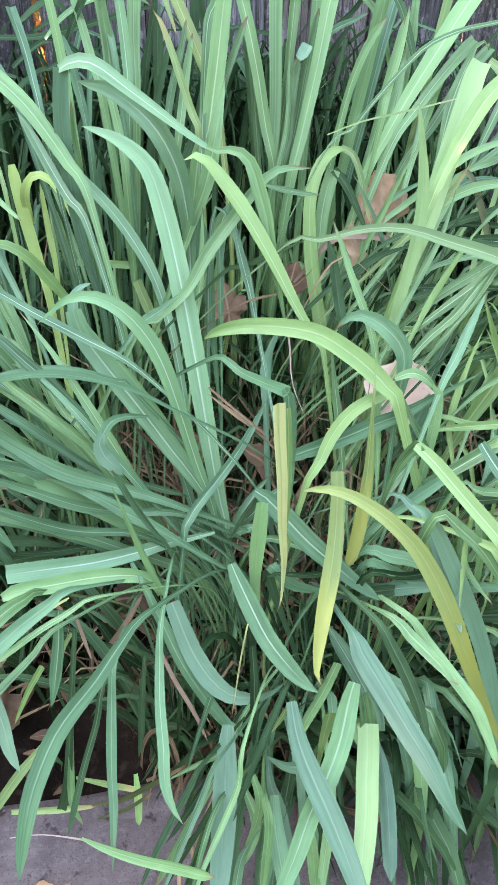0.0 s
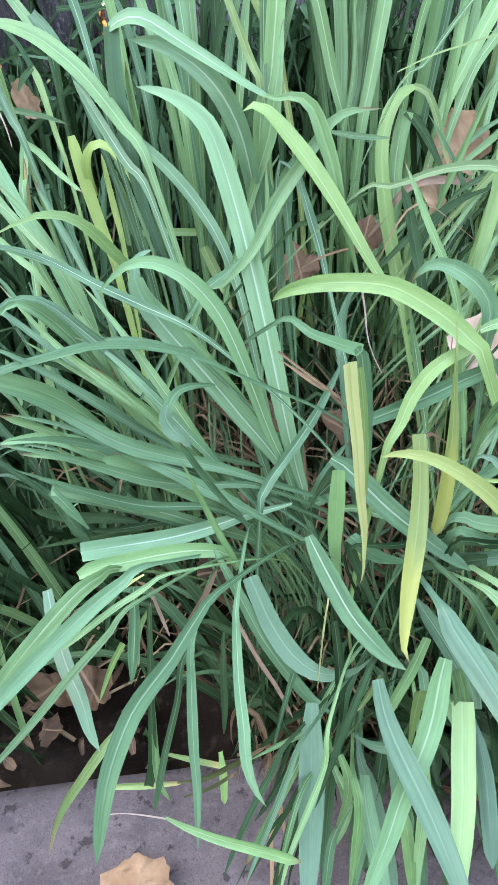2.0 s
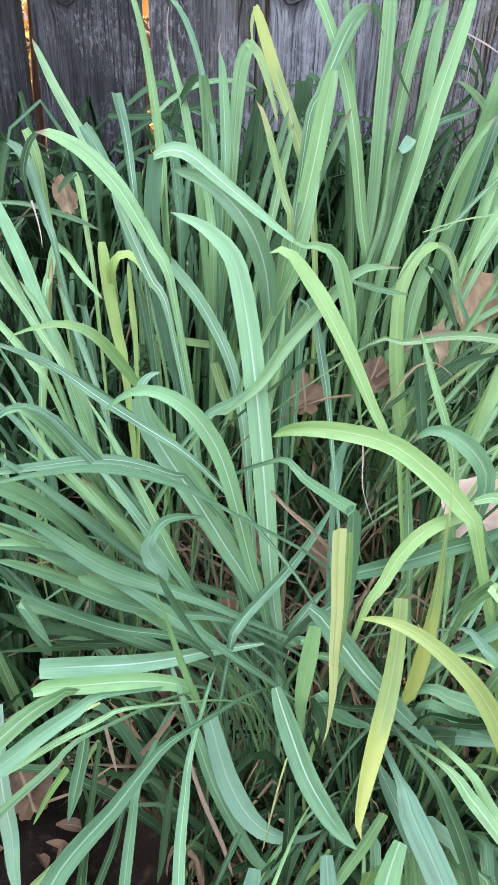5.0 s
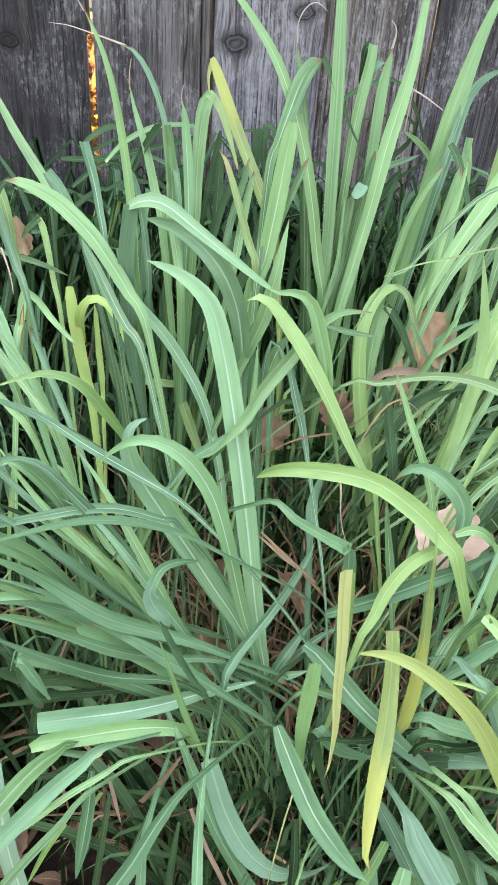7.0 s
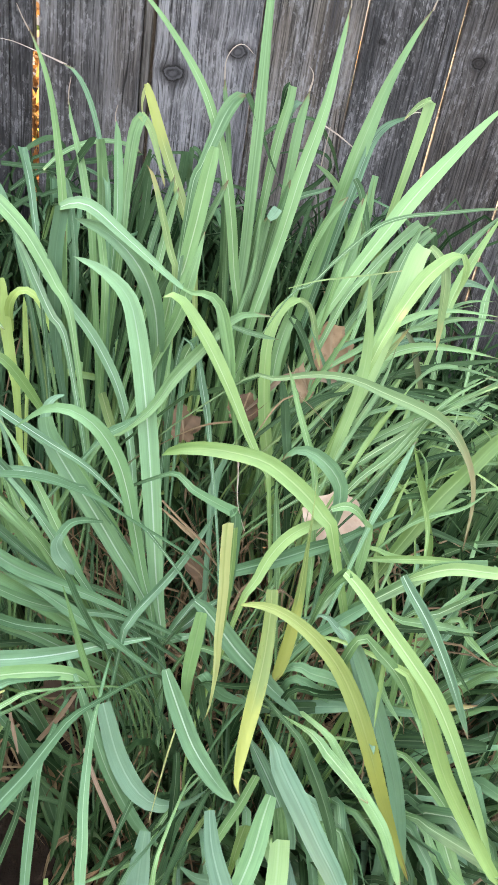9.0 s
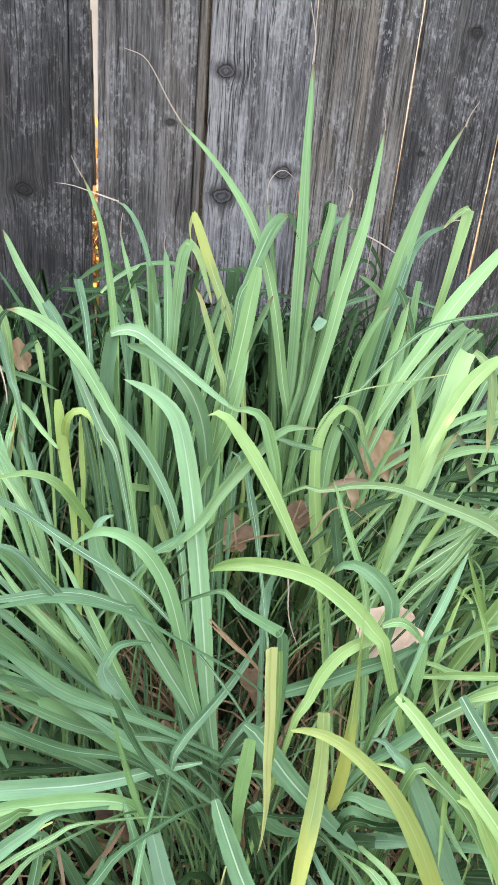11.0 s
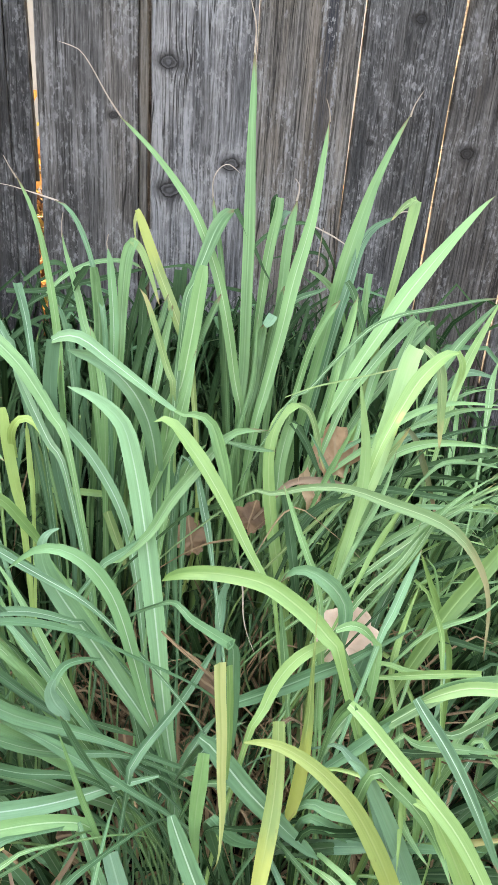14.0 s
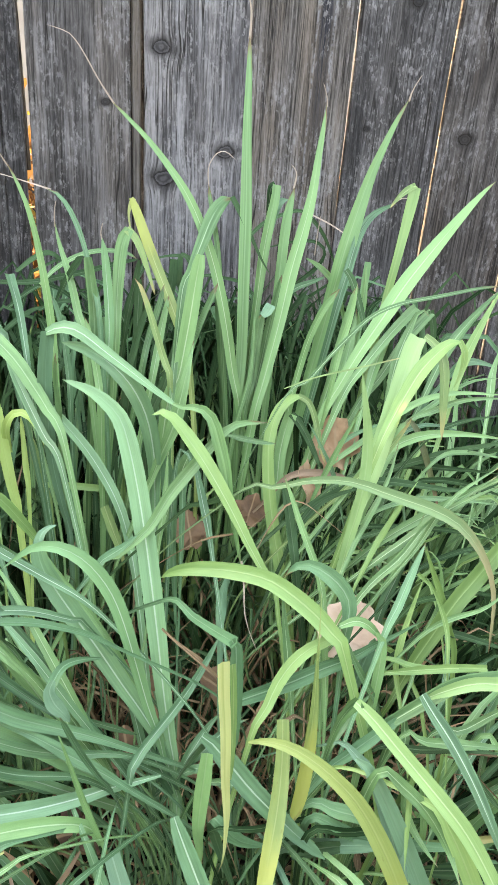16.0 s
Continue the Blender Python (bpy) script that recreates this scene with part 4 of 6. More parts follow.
strap(F, THREAD, [(-252, 670, 682, 1.9), (-257, 670, 690, 0.9), (-262, 670, 700, 0.7)])
strap(F, BLUE, [(-179, 700, 524, 5.6), (-185, 719, 570, 6.1), (-192, 732, 599, 5.0), (-199, 741, 620, 5.5), (-207, 749, 636, 5.5), (-217, 755, 648, 3.9), (-228, 760, 652, 2.2)], (-204, 736))
strap(F, THREAD, [(-224, 760, 651, 2.2), (-241, 760, 656, 1.6), (-256, 760, 660, 1.1), (-272, 760, 664, 0.8), (-287, 760, 665, 0.8)])
strap(F, GREEN, [(-194, 700, 506, 7.9), (-200, 713, 537, 9.0), (-207, 727, 570, 7.8), (-214, 737, 593, 5.6), (-219, 745, 610, 2.8), (-221, 750, 623, 1.1)], (-210, 736))
strap(F, THREAD, [(-221, 750, 618, 1.4), (-221, 750, 631, 1.1), (-219, 750, 643, 0.8)])
strap(F, BLUE, [(-241, 620, 508, 5.0), (-246, 642, 538, 7.1), (-251, 661, 563, 8.2), (-256, 673, 579, 9.2), (-259, 680, 588, 9.3)], (-228, 704), blunt=0.95)
strap(F, DULL, [(-228, 740, 534, 2.3), (-215, 731, 563, 6.8), (-203, 725, 584, 8.8), (-194, 720, 597, 9.3)])
strap(F, GREEN, [(-187, 700, 500, 9.1), (-185, 708, 539, 11.2), (-187, 715, 571, 10.5), (-190, 720, 596, 9.9)], (-207, 736), blunt=0.8)
strap(F, MINT, [(-172, 700, 500, 8.0), (-171, 711, 544, 10.1), (-173, 722, 584, 9.4), (-175, 728, 606, 6.6), (-176, 730, 613, 2.2)], (-201, 736))
strap(F, THREAD, [(-176, 730, 611, 1.7), (-177, 730, 618, 1.1), (-175, 730, 627, 0.8)])
strap(F, BRIGHT, [(-166, 700, 494, 8.0), (-163, 721, 547, 10.8), (-160, 735, 583, 13.0), (-156, 745, 607, 13.6), (-149, 750, 618, 12.5)], (-198, 736), blunt=0.8)
strap(F, FADED, [(-152, 750, 618, 9.1), (-142, 746, 608, 8.5), (-133, 739, 585, 5.7), (-124, 730, 556, 1.7)])
strap(F, YELLOW, [(-94, 680, 511, 6.7), (-101, 699, 531, 10.8), (-110, 721, 554, 11.5), (-120, 743, 577, 11.6), (-130, 765, 601, 11.7), (-139, 787, 625, 10.6), (-145, 800, 640, 7.7)], (-170, 728), blunt=0.7)
strap(F, PALE, [(-142, 800, 640, 5.3), (-146, 800, 634, 4.8), (-148, 800, 622, 2.4), (-146, 800, 607, 1.2)])
strap(F, FADED, [(-113, 660, 480, 5.6), (-118, 670, 506, 7.7), (-128, 682, 539, 7.1), (-136, 692, 564, 5.5), (-142, 698, 578, 3.3), (-146, 700, 582, 1.6)], (-177, 720))
strap(F, DULL, [(-113, 740, 518, 6.0), (-109, 748, 546, 8.3), (-105, 754, 566, 10.1), (-103, 760, 587, 9.4)], (-177, 752), blunt=0.9)
strap(F, DULL, [(-89, 750, 515, 6.1), (-93, 758, 544, 7.2), (-97, 764, 569, 7.2), (-95, 770, 590, 6.6)], (-168, 756), blunt=0.8)
strap(F, DULL, [(-95, 770, 590, 5.4), (-88, 767, 587, 6.0), (-82, 760, 574, 4.8)])
strap(F, DULL, [(-154, 740, 517, 5.9), (-149, 747, 542, 8.3), (-143, 754, 565, 7.6), (-139, 760, 585, 5.9)], (-194, 752), blunt=0.5)
strap(F, DULL, [(-145, 730, 496, 7.1), (-142, 738, 524, 9.4), (-140, 746, 552, 9.4), (-139, 750, 568, 7.0)], (-190, 748), blunt=0.6)
strap(F, GREEN, [(-143, 680, 478, 6.8), (-133, 698, 520, 7.4), (-122, 711, 551, 6.8), (-116, 720, 571, 3.4)], (-189, 728))
strap(F, GREEN, [(-133, 680, 466, 6.9), (-125, 695, 502, 8.6), (-118, 709, 534, 8.0), (-111, 720, 560, 4.0)], (-185, 728))
strap(F, DULL, [(-155, 700, 470, 7.0), (-149, 706, 498, 7.5), (-139, 714, 532, 7.4), (-129, 720, 557, 3.4)], (-194, 736))
strap(F, BLUE, [(-208, 640, 460, 5.4), (-209, 650, 502, 6.4), (-213, 660, 537, 6.3), (-218, 666, 562, 5.7), (-224, 670, 574, 2.6)], (-215, 712))
strap(F, GREEN, [(-180, 640, 454, 7.6), (-182, 657, 494, 8.1), (-188, 671, 528, 7.5), (-193, 680, 548, 4.3)], (-204, 712))
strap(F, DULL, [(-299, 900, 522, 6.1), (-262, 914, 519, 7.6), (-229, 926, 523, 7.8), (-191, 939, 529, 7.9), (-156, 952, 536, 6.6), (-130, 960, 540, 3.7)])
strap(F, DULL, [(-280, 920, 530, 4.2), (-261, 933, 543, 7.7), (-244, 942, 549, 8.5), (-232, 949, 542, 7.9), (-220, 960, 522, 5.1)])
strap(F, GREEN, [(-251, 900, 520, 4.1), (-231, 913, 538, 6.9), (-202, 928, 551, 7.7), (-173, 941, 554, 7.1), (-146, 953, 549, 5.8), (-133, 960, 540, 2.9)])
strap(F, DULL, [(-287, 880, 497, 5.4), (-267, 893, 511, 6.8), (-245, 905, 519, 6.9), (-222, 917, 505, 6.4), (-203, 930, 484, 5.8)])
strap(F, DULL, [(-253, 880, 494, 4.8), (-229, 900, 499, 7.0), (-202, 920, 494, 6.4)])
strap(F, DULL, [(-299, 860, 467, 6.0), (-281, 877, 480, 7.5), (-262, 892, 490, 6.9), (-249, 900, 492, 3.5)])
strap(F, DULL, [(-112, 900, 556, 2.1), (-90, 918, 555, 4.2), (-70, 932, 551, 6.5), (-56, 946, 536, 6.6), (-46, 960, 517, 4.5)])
strap(A, BLUEL, [(-128, 385, 271, 6.1), (-131, 401, 294, 10.6), (-135, 422, 325, 13.4), (-139, 449, 366, 16.2), (-144, 478, 410, 17.2), (-150, 505, 452, 17.3), (-157, 526, 487, 17.0), (-164, 540, 508, 15.2), (-177, 550, 520, 12.0), (-190, 559, 526, 8.3), (-203, 566, 529, 4.6), (-210, 570, 530, 1.9)], (-141, 376))
strap(A, BLUEL, [(-150, 510, 339, 7.0), (-158, 547, 386, 9.1), (-167, 567, 412, 10.2), (-181, 586, 434, 11.3), (-196, 602, 452, 11.3), (-213, 618, 467, 10.4), (-227, 630, 479, 8.3), (-239, 640, 487, 2.6)], (-150, 426))
strap(E, UNDER, [(-211, 600, 342, 5.5), (-217, 597, 392, 6.9), (-223, 594, 436, 9.2), (-225, 591, 483, 12.8), (-225, 588, 527, 13.4), (-220, 585, 566, 12.0)], (-258, 582), blunt=0.9)
strap(E, BLUEL, [(-222, 585, 565, 6.5), (-216, 582, 569, 11.0), (-205, 578, 572, 12.8), (-193, 572, 569, 11.9), (-176, 562, 558, 10.0), (-154, 550, 544, 8.2), (-134, 539, 531, 5.5), (-118, 530, 522, 3.6)])
strap(E, BRIGHT, [(-123, 530, 525, 2.3), (-114, 526, 523, 4.5), (-103, 522, 525, 7.2), (-93, 517, 518, 10.8), (-87, 509, 500, 11.7), (-82, 500, 480, 10.0), (-79, 490, 456, 7.3), (-74, 480, 431, 4.1), (-70, 470, 407, 1.8)])
strap(E, THREAD, [(-70, 470, 412, 1.8), (-68, 461, 391, 1.4), (-68, 454, 376, 1.1), (-65, 448, 361, 0.9), (-58, 440, 344, 0.7)])
strap(A, BLUEL, [(-134, 560, 424, 9.1), (-135, 565, 462, 13.9), (-141, 570, 495, 16.6), (-153, 574, 521, 17.3), (-169, 578, 539, 16.1), (-187, 581, 551, 12.7), (-203, 584, 555, 7.5), (-210, 585, 557, 2.8)], (-144, 446))
strap(E, GREEN, [(-208, 600, 298, 4.5), (-213, 605, 362, 5.5), (-216, 610, 422, 5.8), (-217, 614, 472, 5.7), (-219, 618, 509, 4.5), (-218, 620, 535, 2.0)], (-257, 582))
strap(E, LIMEFOLD, [(-260, 620, 364, 7.4), (-265, 628, 394, 10.4), (-271, 638, 432, 11.7), (-274, 644, 455, 11.0), (-276, 650, 476, 8.9)], (-278, 590), blunt=.7)
strap(E, LIMEFOLD, [(-267, 645, 425, 6.2), (-268, 638, 451, 10.0), (-263, 633, 466, 10.8), (-255, 630, 474, 8.8), (-244, 626, 471, 7.8), (-233, 618, 457, 6.4), (-227, 610, 436, 2.5)])
strap(E, LIMEFOLD, [(-252, 640, 370, 4.3), (-254, 649, 408, 6.9), (-256, 660, 455, 3.6)], (-275, 598))
strap(E, FADED, [(-232, 650, 347, 5.6), (-239, 657, 380, 10.9), (-247, 667, 420, 9.6), (-250, 670, 432, 4.2)], (-267, 602), blunt=.6)
strap(E, LIME, [(-244, 680, 368, 5.9), (-216, 680, 366, 8.3), (-181, 680, 361, 7.8)], blunt=0.8)
strap(A, MINT, [(-137, 385, 294, 4.3), (-149, 388, 345, 8.3), (-159, 390, 392, 10.3), (-167, 392, 426, 11.6), (-175, 394, 449, 12.1), (-187, 395, 469, 11.5), (-199, 396, 480, 9.9), (-212, 397, 485, 8.0), (-224, 398, 483, 5.5), (-233, 399, 476, 2.9), (-244, 400, 466, 0.7)], (-145, 376), keel=0.25)
strap(A, BLUEL, [(-133, 385, 284, 5.2), (-150, 399, 322, 11.1), (-167, 409, 348, 14.4), (-183, 419, 373, 16.0), (-199, 429, 396, 16.7), (-213, 438, 416, 16.6), (-223, 445, 433, 14.9), (-226, 450, 446, 11.5)], (-143, 376), blunt=0.9)
strap(A, UNDER, [(-226, 450, 444, 8.2), (-224, 454, 454, 7.4), (-219, 457, 459, 4.1), (-212, 460, 460, 1.2)])
strap(A, GREEN, [(-135, 400, 292, 3.5), (-154, 418, 331, 5.2), (-171, 431, 360, 6.1), (-190, 445, 388, 5.6), (-206, 456, 407, 5.2), (-219, 465, 423, 3.4), (-224, 470, 433, 1.3)], (-144, 382))
strap(A, GREEN, [(-186, 470, 407, 4.4), (-171, 476, 417, 6.7), (-153, 483, 428, 7.2), (-141, 489, 438, 8.1), (-126, 498, 460, 10.9), (-110, 505, 477, 10.9), (-94, 513, 493, 9.1), (-80, 519, 506, 7.3), (-68, 523, 510, 6.0), (-56, 526, 509, 3.7), (-43, 530, 507, 0.9)], (-164, 410))
strap(A, LIME, [(-43, 450, 384, 4.6), (-51, 458, 403, 7.3), (-66, 469, 429, 9.9), (-78, 480, 452, 12.1), (-90, 489, 473, 13.9), (-102, 498, 492, 14.7), (-115, 507, 509, 13.7), (-125, 513, 521, 10.6), (-134, 517, 524, 5.8), (-140, 520, 520, 1.8)], (-107, 402))
strap(C, LIME, [(-8, 560, 317, 10.0), (-16, 580, 364, 13.3), (-20, 596, 399, 13.3), (-21, 612, 435, 11.6), (-17, 622, 457, 12.1), (-10, 629, 472, 12.2), (0, 635, 481, 10.5), (13, 640, 483, 6.7)], (39, 620), blunt=0.6)
strap(C, FADED, [(11, 640, 483, 6.1), (21, 635, 479, 7.3), (28, 628, 462, 6.7), (32, 619, 443, 5.6), (38, 610, 421, 1.1)])
strap(C, GREEN, [(-13, 600, 371, 7.9), (-9, 613, 402, 11.3), (-6, 624, 428, 13.0), (0, 634, 450, 14.1), (6, 640, 464, 13.0)], (37, 636), blunt=0.9)
strap(C, DULL, [(6, 640, 464, 7.9), (14, 633, 456, 8.5), (23, 624, 441, 7.3), (33, 610, 419, 3.4)])
strap(C, GREEN, [(-80, 540, 493, 1.9), (-64, 540, 488, 5.8), (-47, 540, 484, 4.8), (-32, 540, 482, 1.0)])
strap(A, ARCHED, [(-75, 500, 455, 1.8), (-43, 489, 468, 4.5), (-17, 479, 480, 5.8), (13, 468, 484, 7.1), (43, 457, 477, 10.2), (80, 443, 468, 11.9), (102, 434, 454, 9.3), (120, 423, 427, 5.4), (126, 414, 401, 4.0), (125, 406, 379, 2.3), (124, 400, 359, 1.4)], (-120, 422))
strap(C, HUSK, [(-34, 600, 375, 2.2), (-21, 600, 391, 4.5), (-7, 600, 410, 6.1), (7, 600, 418, 7.7), (28, 600, 418, 7.8), (52, 600, 413, 7.3), (62, 600, 410, 1.7)])
strap(C, PALEGREEN, [(13, 470, 370, 5.8), (18, 476, 392, 7.7), (24, 483, 421, 9.5), (32, 491, 450, 10.4), (36, 499, 478, 10.3), (36, 506, 505, 8.8), (32, 513, 533, 5.1), (28, 520, 557, 0.9)], (47, 584))
strap(C, PALEGREEN, [(27, 490, 417, 7.7), (38, 505, 441, 11.7), (51, 519, 463, 14.7), (61, 533, 486, 17.2), (73, 548, 511, 18.4), (85, 564, 537, 18.5), (94, 576, 558, 17.6), (99, 580, 565, 16.1)], (53, 592), blunt=0.9)
strap(C, FADED, [(105, 580, 566, 7.1), (113, 576, 560, 11.1), (120, 570, 550, 12.1), (122, 562, 533, 11.1), (121, 552, 509, 8.6), (120, 540, 482, 2.0)])
strap(C, LIME, [(44, 510, 471, 6.7), (67, 534, 506, 10.7), (83, 547, 527, 14.3), (97, 558, 542, 15.9), (114, 568, 554, 14.0), (129, 576, 561, 10.1), (140, 580, 561, 6.1)], (60, 600), blunt=0.5)
strap(C, LIME, [(139, 580, 562, 6.1), (145, 577, 551, 7.7), (144, 574, 535, 4.6), (137, 570, 520, 1.0)])
strap(C, GREEN, [(75, 570, 412, 5.4), (94, 586, 445, 7.6), (104, 595, 465, 9.8), (113, 600, 474, 6.6)], (72, 624))
strap(C, FADEDARK, [(113, 600, 475, 4.4), (121, 595, 466, 7.1), (127, 586, 449, 7.7), (133, 577, 431, 6.6), (138, 568, 412, 5.0), (142, 560, 396, 1.7)])
strap(D, LIME, [(-11, 365, 395, 8.0), (-20, 377, 412, 13.2), (-32, 388, 423, 14.5), (-45, 398, 431, 14.6), (-60, 408, 438, 13.9), (-76, 417, 439, 13.2), (-95, 428, 436, 12.5), (-111, 436, 432, 11.4), (-127, 445, 424, 8.6), (-136, 450, 415, 2.2)], (-22, 344))
strap(D, BLUE, [(-10, 375, 367, 4.2), (-8, 383, 395, 6.6), (-5, 388, 413, 10.3), (-5, 392, 428, 13.1), (-13, 396, 441, 13.8), (-26, 401, 451, 12.1), (-38, 405, 454, 8.1), (-46, 407, 449, 4.9), (-51, 410, 439, 0.8)], (-22, 348))
strap(D, GREEN, [(-19, 390, 375, 4.2), (-17, 408, 408, 5.1), (-20, 421, 430, 5.9), (-27, 431, 449, 5.9), (-34, 442, 467, 5.1), (-39, 451, 482, 3.4), (-45, 460, 498, 0.9)], (-26, 354))
strap(C, DULL, [(-16, 490, 377, 7.8), (-19, 506, 407, 9.8), (-22, 520, 433, 8.8), (-26, 530, 450, 3.9)], (36, 592))
strap(D, LIME, [(-83, 340, 354, 4.6), (-71, 351, 370, 7.8), (-61, 362, 384, 9.9), (-48, 371, 395, 10.8), (-34, 378, 400, 9.7), (-18, 385, 400, 8.2), (-5, 390, 398, 3.3)], (-51, 334))
strap(D, BLUEDARK, [(-98, 360, 370, 6.3), (-80, 362, 374, 9.9), (-51, 366, 380, 12.0), (-26, 370, 387, 11.7), (-5, 372, 393, 8.9), (11, 375, 400, 5.7), (28, 377, 407, 3.3), (50, 380, 417, 0.8)])
strap(D, YELLOW, [(-36, 360, 429, 1.1), (-39, 347, 405, 3.0), (-42, 333, 377, 7.6), (-49, 316, 347, 11.3), (-55, 306, 329, 10.9), (-60, 300, 319, 6.0)], (-32, 342))
strap(D, YELLOW, [(-62, 337, 377, 8.9), (-64, 322, 361, 10.1), (-69, 303, 342, 11.9), (-76, 285, 327, 12.9), (-84, 266, 312, 10.7), (-90, 249, 300, 6.8), (-92, 240, 293, 3.4), (-90, 235, 290, 0.7)])
strap(D, YELLOW, [(-90, 315, 384, 1.5), (-80, 310, 389, 5.3), (-68, 304, 390, 7.6), (-53, 297, 384, 9.1), (-36, 287, 372, 10.7), (-21, 278, 355, 12.3), (-7, 266, 330, 13.6), (5, 254, 302, 13.0), (16, 242, 273, 10.8), (27, 232, 247, 7.7), (38, 224, 222, 5.0), (49, 215, 198, 1.7)])
strap(D, PALE, [(-112, 305, 463, 8.2), (-111, 302, 440, 8.0), (-109, 298, 412, 7.6), (-108, 294, 378, 6.5), (-106, 291, 351, 5.0), (-106, 289, 333, 2.9), (-107, 286, 313, 1.3), (-110, 285, 301, 0.6)])
strap(D, LIME, [(-104, 315, 451, 4.4), (-102, 313, 423, 4.8), (-101, 311, 386, 4.3), (-101, 310, 357, 2.9)], blunt=0.6)
strap(A, BLUEDARK, [(-137, 420, 417, 3.3), (-119, 390, 425, 6.3), (-105, 363, 433, 7.5), (-96, 345, 439, 8.6)], (-145, 390), blunt=1)
strap(D, BLUEDARK, [(-99, 347, 441, 5.0), (-96, 346, 436, 9.4), (-95, 342, 407, 10.0), (-95, 338, 376, 9.0), (-95, 335, 353, 5.4)])
strap(D, GREEN, [(-40, 310, 360, 2.2), (-37, 305, 400, 5.0), (-32, 302, 419, 7.6), (-26, 300, 428, 8.9)], blunt=0.9)
strap(D, LIMERIB, [(-29, 300, 427, 6.6), (-20, 294, 420, 9.6), (-7, 285, 406, 10.0), (7, 275, 391, 10.5), (22, 264, 375, 11.3), (37, 254, 357, 12.1), (52, 241, 332, 10.7), (66, 227, 303, 9.3), (82, 213, 270, 6.7), (96, 200, 238, 2.4)])
strap(D, LIME, [(18, 280, 358, 3.9), (34, 266, 344, 11.0), (45, 251, 321, 13.0), (55, 236, 297, 12.6), (69, 221, 274, 11.9), (85, 204, 250, 10.4), (100, 190, 230, 7.2)], (-11, 310))
strap(D, GREEN, [(-3, 345, 333, 4.1), (20, 343, 357, 8.4), (41, 340, 377, 10.7), (59, 339, 391, 11.4), (78, 337, 397, 11.4), (102, 335, 400, 10.2)], (-19, 336), blunt=0.9)
strap(D, BLUE, [(32, 330, 396, 6.6), (38, 321, 387, 10.6), (48, 307, 374, 11.0), (59, 289, 355, 10.1), (68, 268, 334, 7.7), (75, 250, 314, 3.2)])
strap(D, UNDER, [(-22, 300, 377, 2.3), (-13, 295, 371, 8.6), (-1, 285, 348, 11.5), (12, 273, 319, 12.9), (24, 262, 290, 13.1), (35, 251, 258, 12.5), (44, 238, 220, 11.0), (50, 225, 180, 8.7)])
strap(C, OLIVE, [(36, 390, 311, 4.1), (49, 397, 330, 5.9), (62, 405, 348, 10.4), (79, 413, 371, 14.0), (99, 423, 395, 15.9), (118, 431, 413, 15.1), (140, 441, 434, 13.8), (163, 450, 454, 12.0)], (56, 552))
strap(D, OLIVE, [(103, 410, 334, 4.7), (96, 420, 370, 6.4), (88, 427, 397, 6.4), (80, 432, 416, 5.0), (70, 440, 442, 0.9)], (23, 362))
strap(D, LIME, [(26, 380, 368, 3.4), (53, 380, 368, 6.8), (81, 380, 367, 7.3), (112, 380, 364, 5.7)], blunt=0.9)
strap(D, GREEN, [(12, 360, 363, 7.4), (16, 368, 392, 8.5), (17, 373, 407, 7.7), (12, 375, 413, 4.0)], (-13, 342), blunt=0.4)
strap(D, GREEN, [(-16, 375, 421, 4.0), (-4, 377, 423, 7.6), (8, 378, 416, 7.3), (23, 380, 397, 1.7)])
strap(D, UNDER, [(6, 385, 349, 7.8), (14, 388, 377, 11.0), (19, 390, 394, 5.1)])
strap(D, BLUE, [(14, 370, 402, 4.0), (32, 391, 418, 8.3), (47, 409, 432, 7.7), (66, 430, 450, 1.7)], (-12, 346))
strap(A, BLUEDARK, [(-182, 380, 403, 1.5), (-195, 370, 412, 4.5), (-205, 361, 416, 6.2), (-211, 351, 413, 7.2), (-213, 345, 409, 7.1)], blunt=.9)
strap(A, BLUEGREY, [(-210, 345, 420, 2.8), (-213, 343, 413, 8.4), (-210, 340, 405, 12.0), (-205, 337, 400, 8.5), (-201, 335, 394, 2.8)])
strap(A, BLUE, [(-174, 345, 306, 1.9), (-183, 343, 328, 3.7), (-195, 339, 360, 4.9), (-204, 336, 389, 4.3), (-207, 335, 399, 2.1)], (-160, 360))
strap(A, BLUE, [(-166, 370, 304, 3.3), (-177, 372, 323, 5.7), (-187, 374, 339, 7.2), (-194, 375, 349, 7.9)], (-156, 370), blunt=1)
strap(A, DULL, [(-195, 390, 336, 4.1), (-174, 390, 325, 5.4), (-157, 390, 316, 1.3)])
strap(A, DULL, [(-192, 385, 309, 4.2), (-170, 382, 312, 5.0), (-155, 380, 315, 1.7)])
strap(A, BLUEL, [(-147, 390, 264, 5.3), (-153, 402, 292, 7.9), (-158, 411, 313, 7.9), (-164, 420, 334, 3.5)], (-149, 378))
strap(A, BLUE, [(-164, 355, 307, 4.0), (-161, 362, 315, 8.5), (-154, 371, 321, 7.8), (-143, 381, 327, 7.5), (-128, 394, 336, 7.6), (-114, 407, 346, 6.9), (-98, 423, 362, 4.4), (-92, 430, 370, 1.3)], (-156, 364))
strap(A, MINT, [(-168, 365, 291, 2.9), (-186, 362, 307, 6.9), (-205, 359, 328, 11.0), (-226, 356, 352, 12.9), (-242, 353, 367, 13.3), (-257, 350, 381, 11.9)], (-157, 368))
strap(A, GREEN, [(-174, 370, 279, 3.4), (-187, 377, 298, 6.2), (-203, 385, 319, 8.3), (-217, 394, 339, 9.8), (-233, 403, 362, 10.6), (-249, 412, 384, 9.7), (-264, 420, 402, 7.2)], (-160, 370))
